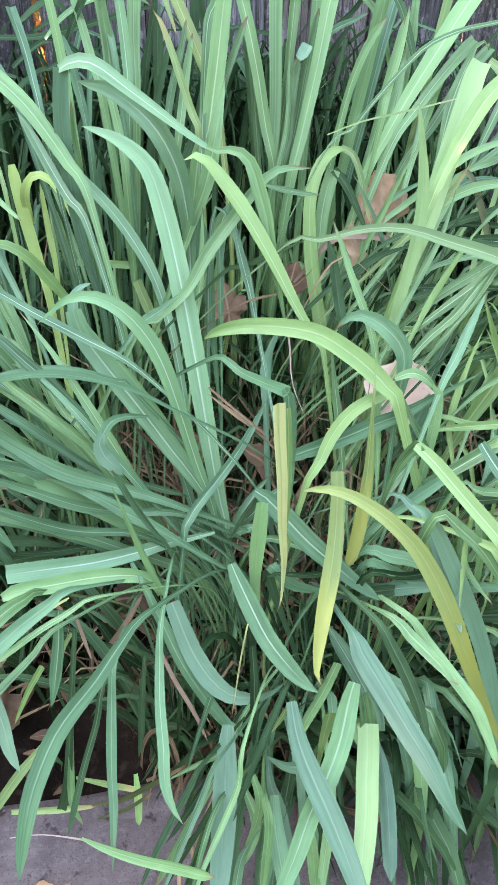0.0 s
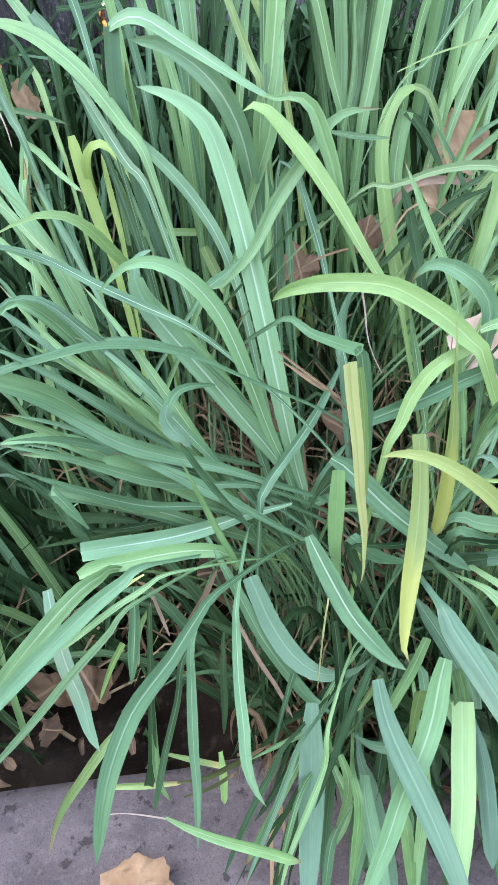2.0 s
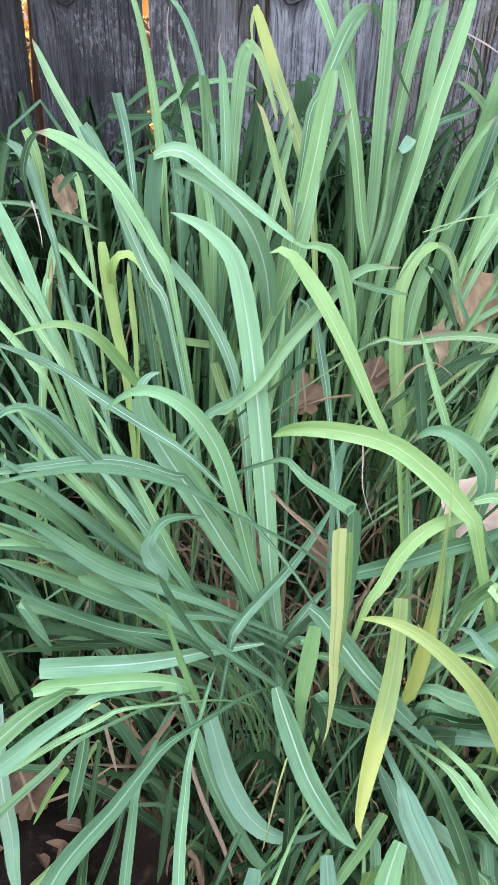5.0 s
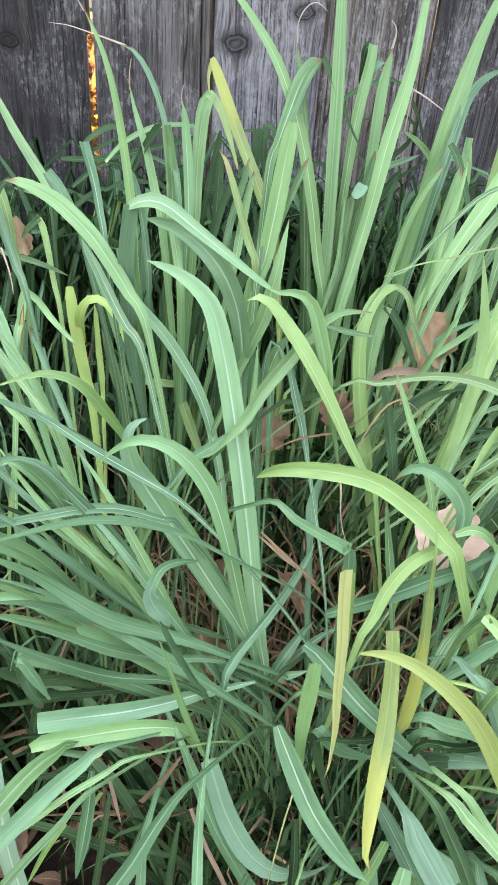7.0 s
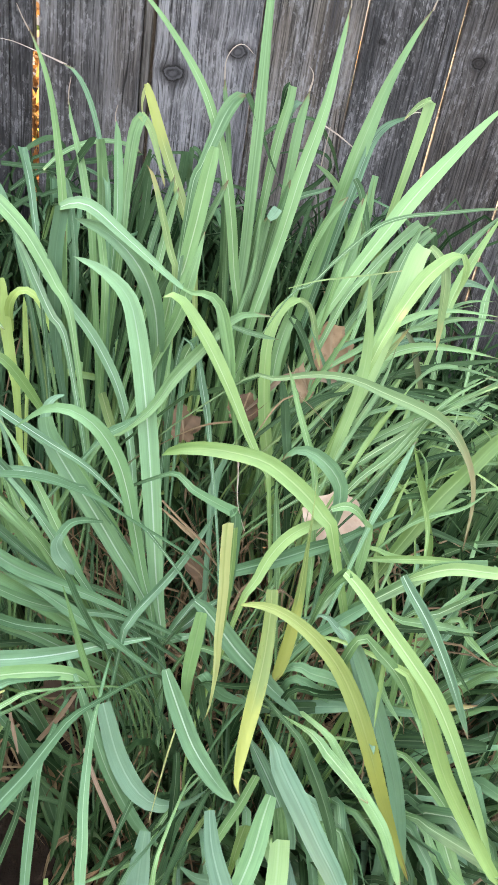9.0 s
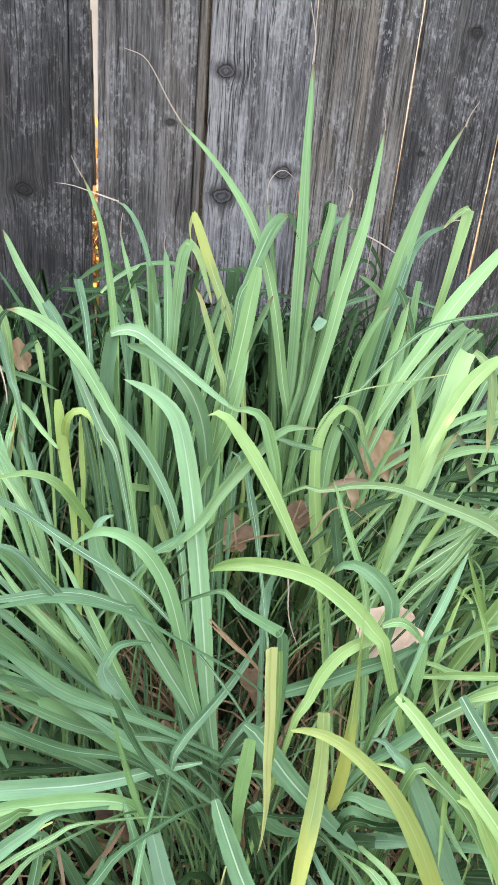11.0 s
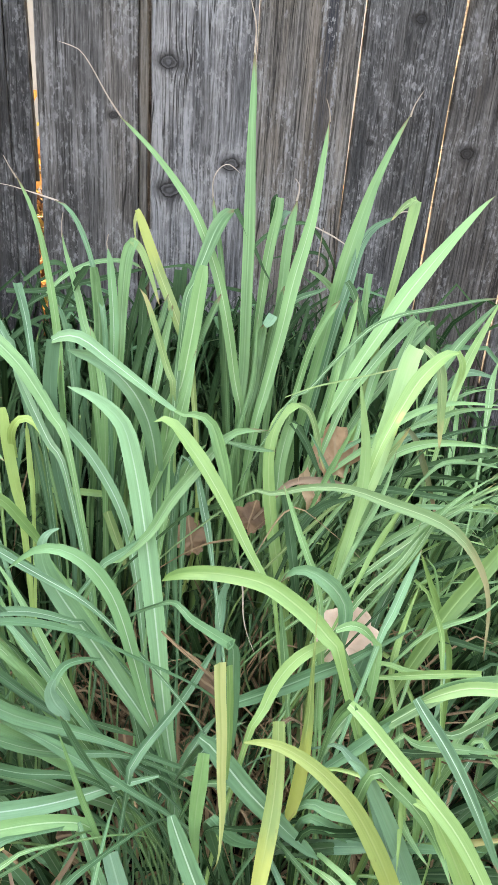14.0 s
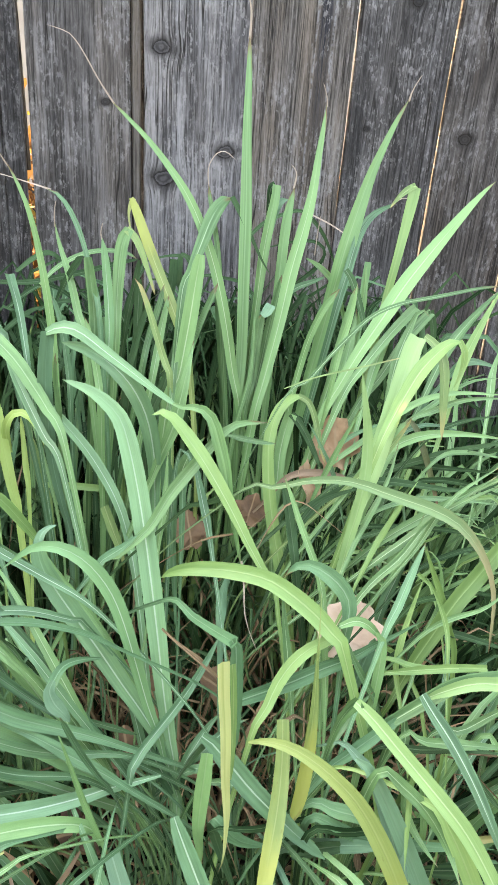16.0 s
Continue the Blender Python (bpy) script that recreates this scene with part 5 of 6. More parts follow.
strap(A, BRIGHT, [(-208, 330, 389, 0.7), (-203, 326, 372, 2.5), (-195, 320, 342, 4.7), (-188, 315, 320, 4.8), (-179, 310, 295, 2.2)])
strap(A, DULL, [(-203, 369, 287, 3.1), (-223, 367, 299, 8.4), (-243, 365, 317, 9.7), (-256, 364, 326, 8.8)])
strap(A, BLUE, [(-150, 385, 311, 5.9), (-142, 383, 291, 10.7), (-133, 381, 270, 11.3), (-128, 380, 258, 9.7)], blunt=0.9)
strap(A, BLUE, [(-128, 370, 288, 2.1), (-119, 356, 328, 6.8), (-111, 345, 356, 8.5)])
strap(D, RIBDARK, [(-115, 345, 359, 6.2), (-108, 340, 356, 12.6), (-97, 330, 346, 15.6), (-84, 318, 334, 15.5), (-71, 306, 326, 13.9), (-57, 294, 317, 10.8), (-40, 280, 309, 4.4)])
strap(D, BRIGHT, [(-116, 315, 378, 7.9), (-118, 311, 358, 10.9), (-120, 308, 336, 10.3), (-121, 304, 314, 7.4), (-118, 300, 290, 1.9)])
strap(A, STRAW, [(-139, 400, 408, 1.6), (-126, 393, 397, 2.0), (-104, 382, 379, 2.0), (-101, 380, 376, 1.2)])
strap(A, STRAW, [(-190, 420, 361, 1.7), (-180, 420, 347, 3.4), (-166, 420, 328, 2.6)])
strap(E, FADED, [(-179, 620, 376, 8.9), (-172, 613, 355, 10.6), (-165, 606, 336, 7.9), (-161, 600, 320, 2.3)], blunt=0.8)
strap(E, GREEN, [(-260, 676, 503, 4.8), (-275, 696, 522, 7.7), (-291, 715, 539, 9.7), (-306, 733, 557, 9.8), (-322, 753, 577, 8.8), (-333, 769, 593, 7.4), (-345, 786, 611, 3.9)], (-285, 606))
strap(E, BLUE, [(-264, 677, 510, 6.7), (-273, 689, 528, 10.9), (-283, 700, 544, 12.4), (-293, 711, 556, 10.5)], (-286, 606), blunt=0.8)
strap(E, GREEN, [(-208, 551, 469, 5.9), (-223, 573, 500, 10.9), (-236, 586, 519, 13.0), (-250, 600, 536, 14.2), (-265, 611, 549, 15.1), (-279, 622, 558, 14.3), (-295, 631, 564, 11.9), (-308, 638, 567, 8.5), (-318, 642, 566, 4.3)], (-262, 558))
strap(E, DULL, [(-316, 642, 566, 4.3), (-323, 639, 559, 6.9), (-328, 633, 545, 6.9), (-328, 628, 535, 4.4), (-323, 620, 517, 1.8)])
strap(E, THREAD, [(-323, 620, 520, 1.8), (-318, 611, 508, 1.3), (-315, 603, 498, 0.9), (-314, 598, 490, 0.7)])
strap(E, BLUE, [(-302, 597, 478, 4.4), (-311, 615, 501, 7.1), (-320, 633, 523, 8.0), (-328, 647, 540, 9.8), (-335, 656, 548, 8.9), (-346, 663, 553, 6.3)], (-300, 574), blunt=0.7)
strap(E, DULL, [(-346, 663, 552, 6.3), (-350, 657, 541, 7.7), (-353, 648, 525, 6.3), (-354, 641, 512, 3.6)])
strap(E, LIME, [(-309, 617, 481, 3.6), (-315, 633, 512, 6.3), (-320, 648, 538, 8.0), (-325, 657, 553, 9.3), (-331, 663, 563, 8.0)], (-303, 582), blunt=0.8)
strap(E, GREEN, [(-368, 662, 504, 2.4), (-338, 660, 504, 4.7), (-311, 658, 497, 5.7), (-293, 657, 491, 4.7), (-276, 656, 483, 1.0)])
strap(E, GREEN, [(-313, 576, 450, 5.3), (-311, 594, 465, 6.7), (-310, 607, 476, 7.2), (-308, 617, 485, 7.7)], (-304, 566), blunt=0.8)
strap(E, BRIGHT, [(-307, 617, 485, 5.4), (-297, 609, 480, 5.9), (-285, 594, 470, 5.4), (-266, 574, 458, 2.6)])
strap(E, LIME, [(-282, 634, 439, 3.9), (-289, 660, 471, 4.9), (-294, 679, 495, 5.8), (-298, 692, 511, 6.8), (-302, 699, 519, 6.8)], (-293, 590), blunt=0.7)
strap(E, DULL, [(-301, 699, 519, 4.9), (-310, 694, 513, 6.3), (-317, 689, 504, 1.9)])
strap(E, MINT, [(-302, 554, 424, 6.2), (-315, 571, 451, 9.7), (-328, 590, 480, 11.4), (-342, 607, 505, 10.5), (-355, 622, 527, 6.1)], (-300, 558))
strap(E, GREEN, [(-312, 554, 424, 6.2), (-331, 575, 458, 9.7), (-344, 588, 480, 9.6), (-357, 601, 500, 5.2)], (-304, 558))
strap(E, BLUEL, [(-211, 550, 449, 5.2), (-227, 578, 472, 7.9), (-241, 602, 492, 8.8), (-253, 623, 510, 8.0), (-262, 637, 522, 2.7)], (-263, 558))
strap(E, LIME, [(-223, 488, 402, 4.2), (-233, 485, 436, 6.4), (-241, 482, 452, 9.3), (-251, 480, 469, 9.1), (-260, 477, 480, 8.2), (-270, 476, 485, 6.6), (-283, 474, 487, 5.1), (-295, 471, 485, 2.9), (-307, 469, 482, 1.5), (-313, 467, 475, 0.7)], (-267, 534))
strap(E, BLUEL, [(-214, 477, 387, 3.3), (-229, 475, 408, 4.9), (-251, 471, 432, 5.5), (-267, 468, 447, 5.0), (-283, 465, 459, 4.5), (-300, 463, 470, 4.1), (-315, 460, 479, 3.6), (-326, 458, 482, 2.2)], (-263, 530))
strap(A, MINT, [(-238, 427, 354, 3.6), (-253, 425, 384, 5.4), (-264, 423, 408, 7.1), (-271, 421, 426, 9.1), (-280, 420, 442, 10.3), (-288, 418, 453, 9.8), (-297, 418, 459, 7.6), (-305, 416, 456, 4.5), (-310, 415, 451, 1.4)], (-188, 390))
strap(A, BLUE, [(-190, 416, 398, 3.4), (-202, 413, 409, 5.2), (-218, 410, 419, 6.5), (-235, 406, 427, 7.1), (-254, 401, 431, 7.0), (-275, 396, 431, 6.3), (-291, 392, 431, 5.5), (-307, 388, 431, 5.5), (-320, 385, 430, 4.1)], (-168, 386))
strap(A, MINT, [(-233, 405, 323, 2.8), (-255, 402, 349, 5.1), (-267, 401, 368, 7.6), (-279, 399, 387, 11.5), (-291, 398, 400, 13.1), (-306, 396, 412, 13.2), (-322, 394, 422, 11.2)], (-186, 382))
strap(E, GREEN, [(-260, 458, 365, 4.2), (-265, 472, 387, 6.6), (-269, 484, 403, 8.7), (-276, 497, 423, 9.1), (-286, 511, 441, 7.4), (-295, 523, 457, 5.8), (-309, 537, 472, 4.9), (-322, 548, 485, 2.5)], (-281, 522))
strap(E, GREEN, [(-274, 473, 433, 3.9), (-295, 504, 456, 5.6), (-314, 527, 471, 6.5), (-330, 545, 483, 6.6), (-345, 560, 492, 4.2)], (-286, 526))
strap(E, GREEN, [(-286, 473, 424, 4.0), (-306, 492, 449, 5.6), (-323, 506, 463, 6.4), (-339, 518, 475, 4.0)], (-292, 526))
strap(E, FADED, [(-333, 528, 274, 3.5), (-322, 554, 358, 4.8), (-316, 572, 415, 5.5), (-311, 588, 456, 5.8), (-307, 597, 483, 2.2)], (-312, 550))
strap(E, BLUE, [(-252, 488, 370, 3.5), (-274, 540, 413, 5.3), (-289, 568, 438, 6.3), (-304, 596, 464, 3.6)], (-278, 534))
strap(E, GREEN, [(-225, 425, 345, 3.3), (-242, 442, 362, 5.3), (-255, 457, 382, 5.7), (-267, 472, 400, 4.9), (-279, 482, 410, 2.0)], (-267, 510))
strap(E, BLUE, [(-260, 428, 369, 3.2), (-278, 441, 389, 4.7), (-298, 453, 404, 5.1), (-318, 465, 420, 4.7), (-338, 476, 434, 3.1)], (-280, 510))
strap(A, GREEN, [(-241, 377, 363, 2.2), (-270, 373, 368, 3.6), (-286, 369, 390, 5.3), (-301, 366, 404, 5.5), (-313, 363, 415, 4.0)], (-188, 370))
strap(A, MINT, [(-202, 386, 291, 3.3), (-217, 385, 308, 8.0), (-234, 383, 328, 12.5), (-255, 381, 348, 13.6), (-274, 379, 368, 12.5), (-293, 377, 381, 9.0), (-314, 374, 385, 5.0), (-326, 373, 384, 1.8)], (-173, 376))
strap(A, GREEN, [(-211, 373, 322, 2.3), (-239, 370, 343, 4.5), (-266, 367, 362, 4.7), (-291, 364, 376, 4.3), (-310, 362, 383, 2.8)], (-176, 370))
strap(A, BLUE, [(-206, 366, 285, 5.6), (-220, 365, 298, 9.4), (-241, 362, 317, 10.7), (-265, 359, 334, 10.0), (-282, 356, 346, 9.8), (-296, 354, 351, 10.1)], (-174, 368), blunt=1)
strap(A, BLUE, [(-295, 354, 349, 9.4), (-293, 355, 332, 8.5), (-290, 355, 315, 7.6), (-285, 356, 298, 5.4)])
strap(A, DULL, [(-251, 374, 293, 3.2), (-271, 373, 304, 7.9), (-297, 370, 312, 9.3), (-319, 369, 326, 3.8)])
strap(A, DULL, [(-199, 371, 284, 2.3), (-228, 371, 293, 5.2), (-262, 370, 293, 5.2), (-288, 371, 295, 3.0)])
strap(A, MINTCUT, [(-141, 361, 305, 2.3), (-160, 356, 307, 5.0), (-179, 352, 308, 8.0), (-202, 346, 308, 10.9), (-231, 339, 311, 13.0), (-259, 332, 318, 13.5), (-283, 325, 325, 13.2)], blunt=1)
strap(A, BRIGHT, [(-185, 332, 277, 3.1), (-190, 331, 296, 8.6), (-205, 329, 306, 11.0), (-230, 326, 311, 12.0), (-257, 321, 314, 11.8), (-278, 318, 316, 10.7), (-287, 317, 312, 7.1)], blunt=0.8)
strap(A, BRIGHT, [(-256, 320, 308, 3.0), (-269, 308, 320, 8.6), (-281, 295, 325, 10.8), (-294, 278, 326, 11.2), (-307, 256, 329, 10.7), (-320, 231, 333, 9.3), (-329, 210, 339, 4.1)], (-193, 348))
strap(A, BLUE, [(-234, 305, 328, 2.8), (-253, 290, 333, 8.2), (-269, 275, 335, 10.3), (-285, 257, 336, 10.6), (-301, 238, 338, 10.2), (-315, 216, 342, 8.9), (-324, 200, 346, 4.0)], (-184, 342))
strap(A, PALE, [(-243, 305, 319, 1.4), (-257, 301, 314, 2.8), (-271, 297, 304, 2.4), (-277, 296, 300, 0.7)])
strap(A, GREEN, [(-217, 294, 331, 2.0), (-242, 283, 331, 3.9), (-261, 275, 327, 4.2), (-279, 266, 321, 4.2), (-296, 257, 317, 2.6)], (-177, 338))
strap(A, GREEN, [(-243, 280, 327, 2.4), (-263, 264, 320, 4.3), (-286, 244, 313, 5.2), (-307, 224, 305, 5.1), (-326, 205, 301, 3.7), (-332, 198, 300, 1.2)], (-187, 332))
strap(A, BLUEGREY, [(-306, 308, 313, 7.0), (-302, 288, 306, 10.3), (-294, 261, 301, 11.9), (-283, 236, 299, 10.7), (-276, 215, 302, 8.2), (-269, 200, 305, 2.3)])
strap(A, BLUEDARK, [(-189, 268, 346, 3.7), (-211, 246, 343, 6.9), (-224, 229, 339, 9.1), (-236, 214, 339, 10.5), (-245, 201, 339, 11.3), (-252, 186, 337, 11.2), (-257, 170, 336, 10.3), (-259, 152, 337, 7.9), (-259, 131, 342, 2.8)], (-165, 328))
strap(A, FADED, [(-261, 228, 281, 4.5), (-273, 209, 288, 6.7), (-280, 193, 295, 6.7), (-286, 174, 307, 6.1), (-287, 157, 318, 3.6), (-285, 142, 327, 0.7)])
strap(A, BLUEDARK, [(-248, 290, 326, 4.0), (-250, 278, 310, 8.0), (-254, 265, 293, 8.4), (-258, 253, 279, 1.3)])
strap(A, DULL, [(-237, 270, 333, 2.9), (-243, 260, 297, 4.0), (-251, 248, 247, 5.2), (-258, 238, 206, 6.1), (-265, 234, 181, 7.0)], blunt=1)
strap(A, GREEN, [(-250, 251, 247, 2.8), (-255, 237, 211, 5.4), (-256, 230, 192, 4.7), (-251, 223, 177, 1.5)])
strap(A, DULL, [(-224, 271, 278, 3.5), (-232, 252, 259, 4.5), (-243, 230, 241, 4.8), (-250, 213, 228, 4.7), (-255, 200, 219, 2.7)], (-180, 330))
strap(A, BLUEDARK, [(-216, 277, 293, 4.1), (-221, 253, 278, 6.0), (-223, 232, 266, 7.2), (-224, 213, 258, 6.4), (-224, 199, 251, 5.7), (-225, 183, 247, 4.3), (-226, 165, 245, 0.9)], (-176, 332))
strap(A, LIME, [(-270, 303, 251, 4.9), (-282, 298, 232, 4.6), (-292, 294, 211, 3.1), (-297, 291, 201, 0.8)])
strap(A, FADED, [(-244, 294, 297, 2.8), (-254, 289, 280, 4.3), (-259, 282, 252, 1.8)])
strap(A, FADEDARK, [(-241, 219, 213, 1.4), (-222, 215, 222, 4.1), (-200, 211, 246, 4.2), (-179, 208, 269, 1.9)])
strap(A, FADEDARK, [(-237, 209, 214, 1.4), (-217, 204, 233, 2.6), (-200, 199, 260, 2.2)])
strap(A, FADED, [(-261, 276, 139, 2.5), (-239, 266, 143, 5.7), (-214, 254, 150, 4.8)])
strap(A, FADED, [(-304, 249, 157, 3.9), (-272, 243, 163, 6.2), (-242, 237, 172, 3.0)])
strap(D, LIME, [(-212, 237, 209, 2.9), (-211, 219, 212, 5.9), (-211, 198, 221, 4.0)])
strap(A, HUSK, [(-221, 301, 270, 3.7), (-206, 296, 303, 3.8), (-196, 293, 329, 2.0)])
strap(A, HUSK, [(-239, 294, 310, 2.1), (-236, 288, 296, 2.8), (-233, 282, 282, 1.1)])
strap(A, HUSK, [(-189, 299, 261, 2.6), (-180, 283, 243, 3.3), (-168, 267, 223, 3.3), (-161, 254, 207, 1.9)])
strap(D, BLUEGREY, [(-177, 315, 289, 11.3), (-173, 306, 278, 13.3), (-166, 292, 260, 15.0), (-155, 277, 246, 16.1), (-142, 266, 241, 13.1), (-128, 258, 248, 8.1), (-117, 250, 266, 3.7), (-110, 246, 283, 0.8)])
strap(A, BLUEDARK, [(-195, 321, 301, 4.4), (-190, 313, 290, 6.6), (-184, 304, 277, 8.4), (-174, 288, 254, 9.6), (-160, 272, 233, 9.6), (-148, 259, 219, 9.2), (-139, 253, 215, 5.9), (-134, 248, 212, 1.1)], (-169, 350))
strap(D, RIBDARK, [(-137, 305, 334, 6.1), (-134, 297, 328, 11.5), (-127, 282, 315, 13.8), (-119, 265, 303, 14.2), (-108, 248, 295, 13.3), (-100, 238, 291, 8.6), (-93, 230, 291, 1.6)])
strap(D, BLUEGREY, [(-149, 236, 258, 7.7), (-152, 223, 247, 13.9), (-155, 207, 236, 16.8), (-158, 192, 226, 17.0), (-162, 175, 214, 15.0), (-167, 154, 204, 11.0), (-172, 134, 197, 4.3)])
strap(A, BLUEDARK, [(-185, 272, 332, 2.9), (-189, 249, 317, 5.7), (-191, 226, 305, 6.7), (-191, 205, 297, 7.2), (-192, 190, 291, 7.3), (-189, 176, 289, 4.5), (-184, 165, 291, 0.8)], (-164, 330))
strap(A, DULL, [(-198, 276, 288, 2.1), (-203, 268, 251, 5.0), (-206, 262, 219, 5.2), (-210, 256, 194, 1.5)])
strap(D, BLUE, [(-158, 252, 267, 4.4), (-167, 247, 235, 3.5), (-176, 241, 200, 1.8), (-178, 239, 189, 0.6)])
strap(D, GREEN, [(-158, 226, 239, 4.1), (-176, 222, 236, 3.4), (-192, 217, 234, 0.7)])
strap(D, PALE, [(-131, 273, 312, 1.3), (-136, 268, 282, 1.4), (-143, 259, 226, 0.7)])
strap(D, DULL, [(-104, 250, 280, 3.3), (-116, 234, 284, 5.2), (-126, 217, 289, 6.2), (-139, 193, 299, 6.4), (-151, 168, 315, 5.4), (-161, 141, 342, 1.2)], (-59, 300))
strap(D, FADED, [(-106, 240, 272, 2.6), (-114, 237, 254, 4.7), (-120, 235, 244, 2.0), (-125, 234, 241, 0.7)])
strap(D, DULL, [(-129, 267, 296, 4.7), (-128, 259, 267, 6.9), (-129, 250, 240, 7.1), (-130, 243, 211, 2.2)])
strap(D, BLUE, [(-121, 212, 201, 6.5), (-123, 201, 194, 11.5), (-123, 184, 185, 13.1), (-122, 165, 176, 12.5), (-121, 140, 167, 5.4)])
strap(D, UNDER, [(-106, 215, 229, 9.1), (-116, 215, 235, 5.9), (-127, 217, 247, 1.0)])
strap(D, BLUEGREY, [(-110, 231, 284, 7.3), (-109, 214, 271, 11.8), (-104, 196, 260, 14.5), (-97, 174, 251, 15.7), (-92, 154, 244, 14.7), (-88, 129, 240, 10.6), (-86, 107, 242, 2.8)])
strap(D, LIME, [(-82, 233, 260, 9.3), (-85, 230, 234, 7.1), (-88, 225, 198, 1.8)])
strap(D, MINT, [(-67, 238, 284, 8.7), (-73, 228, 275, 14.3), (-81, 212, 262, 15.8), (-93, 195, 251, 15.3), (-107, 179, 242, 13.5), (-119, 161, 233, 12.6), (-133, 143, 226, 9.3), (-145, 124, 220, 2.4)])
strap(D, GREEN, [(-58, 242, 262, 8.3), (-56, 236, 251, 11.9), (-55, 230, 238, 14.8)], blunt=1)
strap(D, PALEGREEN, [(-55, 231, 242, 14.7), (-58, 218, 236, 15.9), (-63, 201, 229, 16.0), (-68, 182, 222, 15.7), (-76, 160, 217, 14.5), (-86, 136, 217, 10.5), (-96, 112, 225, 2.9)])
strap(D, BLUE, [(-66, 300, 258, 3.1), (-61, 290, 252, 10.8), (-53, 275, 242, 12.6), (-46, 259, 232, 11.7), (-42, 247, 223, 12.0), (-43, 238, 216, 12.7)], blunt=1)
strap(D, BLUEGREY, [(-69, 254, 319, 5.0), (-67, 243, 317, 13.0), (-64, 233, 314, 15.8), (-56, 212, 307, 16.1), (-50, 190, 304, 15.1), (-45, 172, 303, 13.4), (-43, 150, 305, 9.2), (-42, 128, 313, 2.0)], (-48, 306))
strap(D, BLUEGREY, [(-61, 315, 269, 3.9), (-56, 311, 281, 9.9), (-45, 303, 292, 11.2), (-33, 294, 302, 10.9), (-17, 282, 316, 9.7), (-3, 270, 328, 2.7)])
strap(D, DULL, [(-59, 294, 300, 9.8), (-32, 290, 306, 9.7), (-15, 287, 309, 2.7)])
strap(D, DULL, [(-53, 264, 318, 3.9), (-40, 247, 300, 9.0), (-32, 233, 285, 9.6), (-25, 218, 266, 8.0), (-22, 204, 248, 2.6)], (-39, 306))
strap(D, GREEN, [(-42, 273, 308, 3.3), (-27, 251, 305, 9.0), (-18, 236, 303, 8.8), (-9, 216, 302, 4.8)], (-35, 310))
strap(D, GREEN, [(-72, 258, 277, 6.1), (-82, 250, 257, 7.9), (-95, 241, 238, 7.6), (-106, 232, 216, 2.1)])
strap(D, THREAD, [(-280, 182, 269, 0.5), (-263, 182, 267, 0.6), (-245, 181, 257, 1.3), (-239, 181, 251, 1.3)])
strap(D, BRIGHT, [(-242, 181, 256, 1.6), (-229, 173, 257, 4.7), (-211, 164, 258, 6.1), (-190, 154, 264, 7.1), (-170, 143, 272, 6.3)])
strap(D, GREEN, [(-137, 210, 239, 4.1), (-133, 203, 219, 7.0), (-136, 197, 197, 6.4), (-144, 192, 173, 1.5)])
strap(D, GREEN, [(-141, 221, 263, 2.7), (-147, 203, 245, 4.3), (-161, 184, 232, 4.6), (-177, 162, 221, 3.2), (-185, 146, 211, 1.0)], (-74, 288))
strap(D, BLUE, [(-155, 217, 260, 2.7), (-167, 202, 253, 4.3), (-179, 184, 244, 4.5), (-191, 167, 236, 3.8), (-203, 148, 229, 0.9)], (-79, 286))
strap(D, GREEN, [(-150, 210, 229, 2.8), (-164, 193, 235, 4.0), (-174, 172, 237, 4.5), (-183, 147, 244, 1.8)], (-77, 284))
strap(D, DULL, [(-165, 217, 255, 2.7), (-177, 203, 252, 4.6), (-190, 186, 250, 4.5), (-203, 167, 247, 3.8), (-213, 149, 246, 0.9)], (-83, 286))
strap(D, BLUE, [(-138, 201, 160, 3.8), (-148, 185, 170, 7.2), (-155, 163, 181, 6.9), (-162, 134, 206, 1.9)], (-73, 282))
strap(D, GREEN, [(-129, 213, 217, 3.5), (-130, 187, 223, 6.7), (-138, 159, 239, 6.9), (-148, 127, 270, 2.2)], (-69, 286))
strap(D, GREEN, [(-83, 226, 225, 3.6), (-84, 204, 209, 7.7), (-90, 184, 196, 9.0), (-99, 161, 183, 6.8), (-106, 140, 175, 1.3)], (-51, 292))
strap(D, BRIGHT, [(-99, 209, 175, 3.7), (-99, 188, 179, 9.3), (-103, 162, 187, 8.8), (-111, 132, 210, 1.9)], (-57, 286))
strap(D, BLUEGREY, [(-49, 225, 229, 4.2), (-48, 199, 216, 10.3), (-52, 177, 208, 11.4), (-59, 148, 201, 8.4)], (-37, 292))
strap(D, GREEN, [(-28, 273, 306, 4.1), (-13, 253, 293, 8.1), (0, 234, 280, 9.6), (11, 217, 269, 9.5), (16, 204, 257, 7.9), (20, 187, 243, 3.9)], (-29, 310))
strap(D, GREEN, [(56, 254, 218, 4.5), (68, 240, 223, 8.8), (82, 222, 229, 11.2), (95, 204, 235, 11.8), (108, 182, 243, 9.0)], (4, 306))
strap(D, GREEN, [(69, 252, 209, 4.6), (72, 229, 208, 9.7), (78, 203, 216, 11.1), (81, 173, 230, 8.0)], (9, 306))
strap(D, GREEN, [(48, 286, 253, 4.1), (68, 277, 240, 7.3), (90, 267, 217, 8.4), (114, 255, 185, 7.6), (133, 247, 160, 2.9)], (0, 318))
strap(D, BRIGHT, [(14, 294, 380, 3.2), (23, 290, 361, 7.7), (26, 285, 338, 5.8), (27, 281, 314, 4.2), (28, 280, 305, 1.7)])
strap(D, DULL, [(47, 315, 227, 4.8), (70, 305, 238, 12.3), (99, 293, 249, 12.2), (126, 282, 256, 10.3)], blunt=0.7)
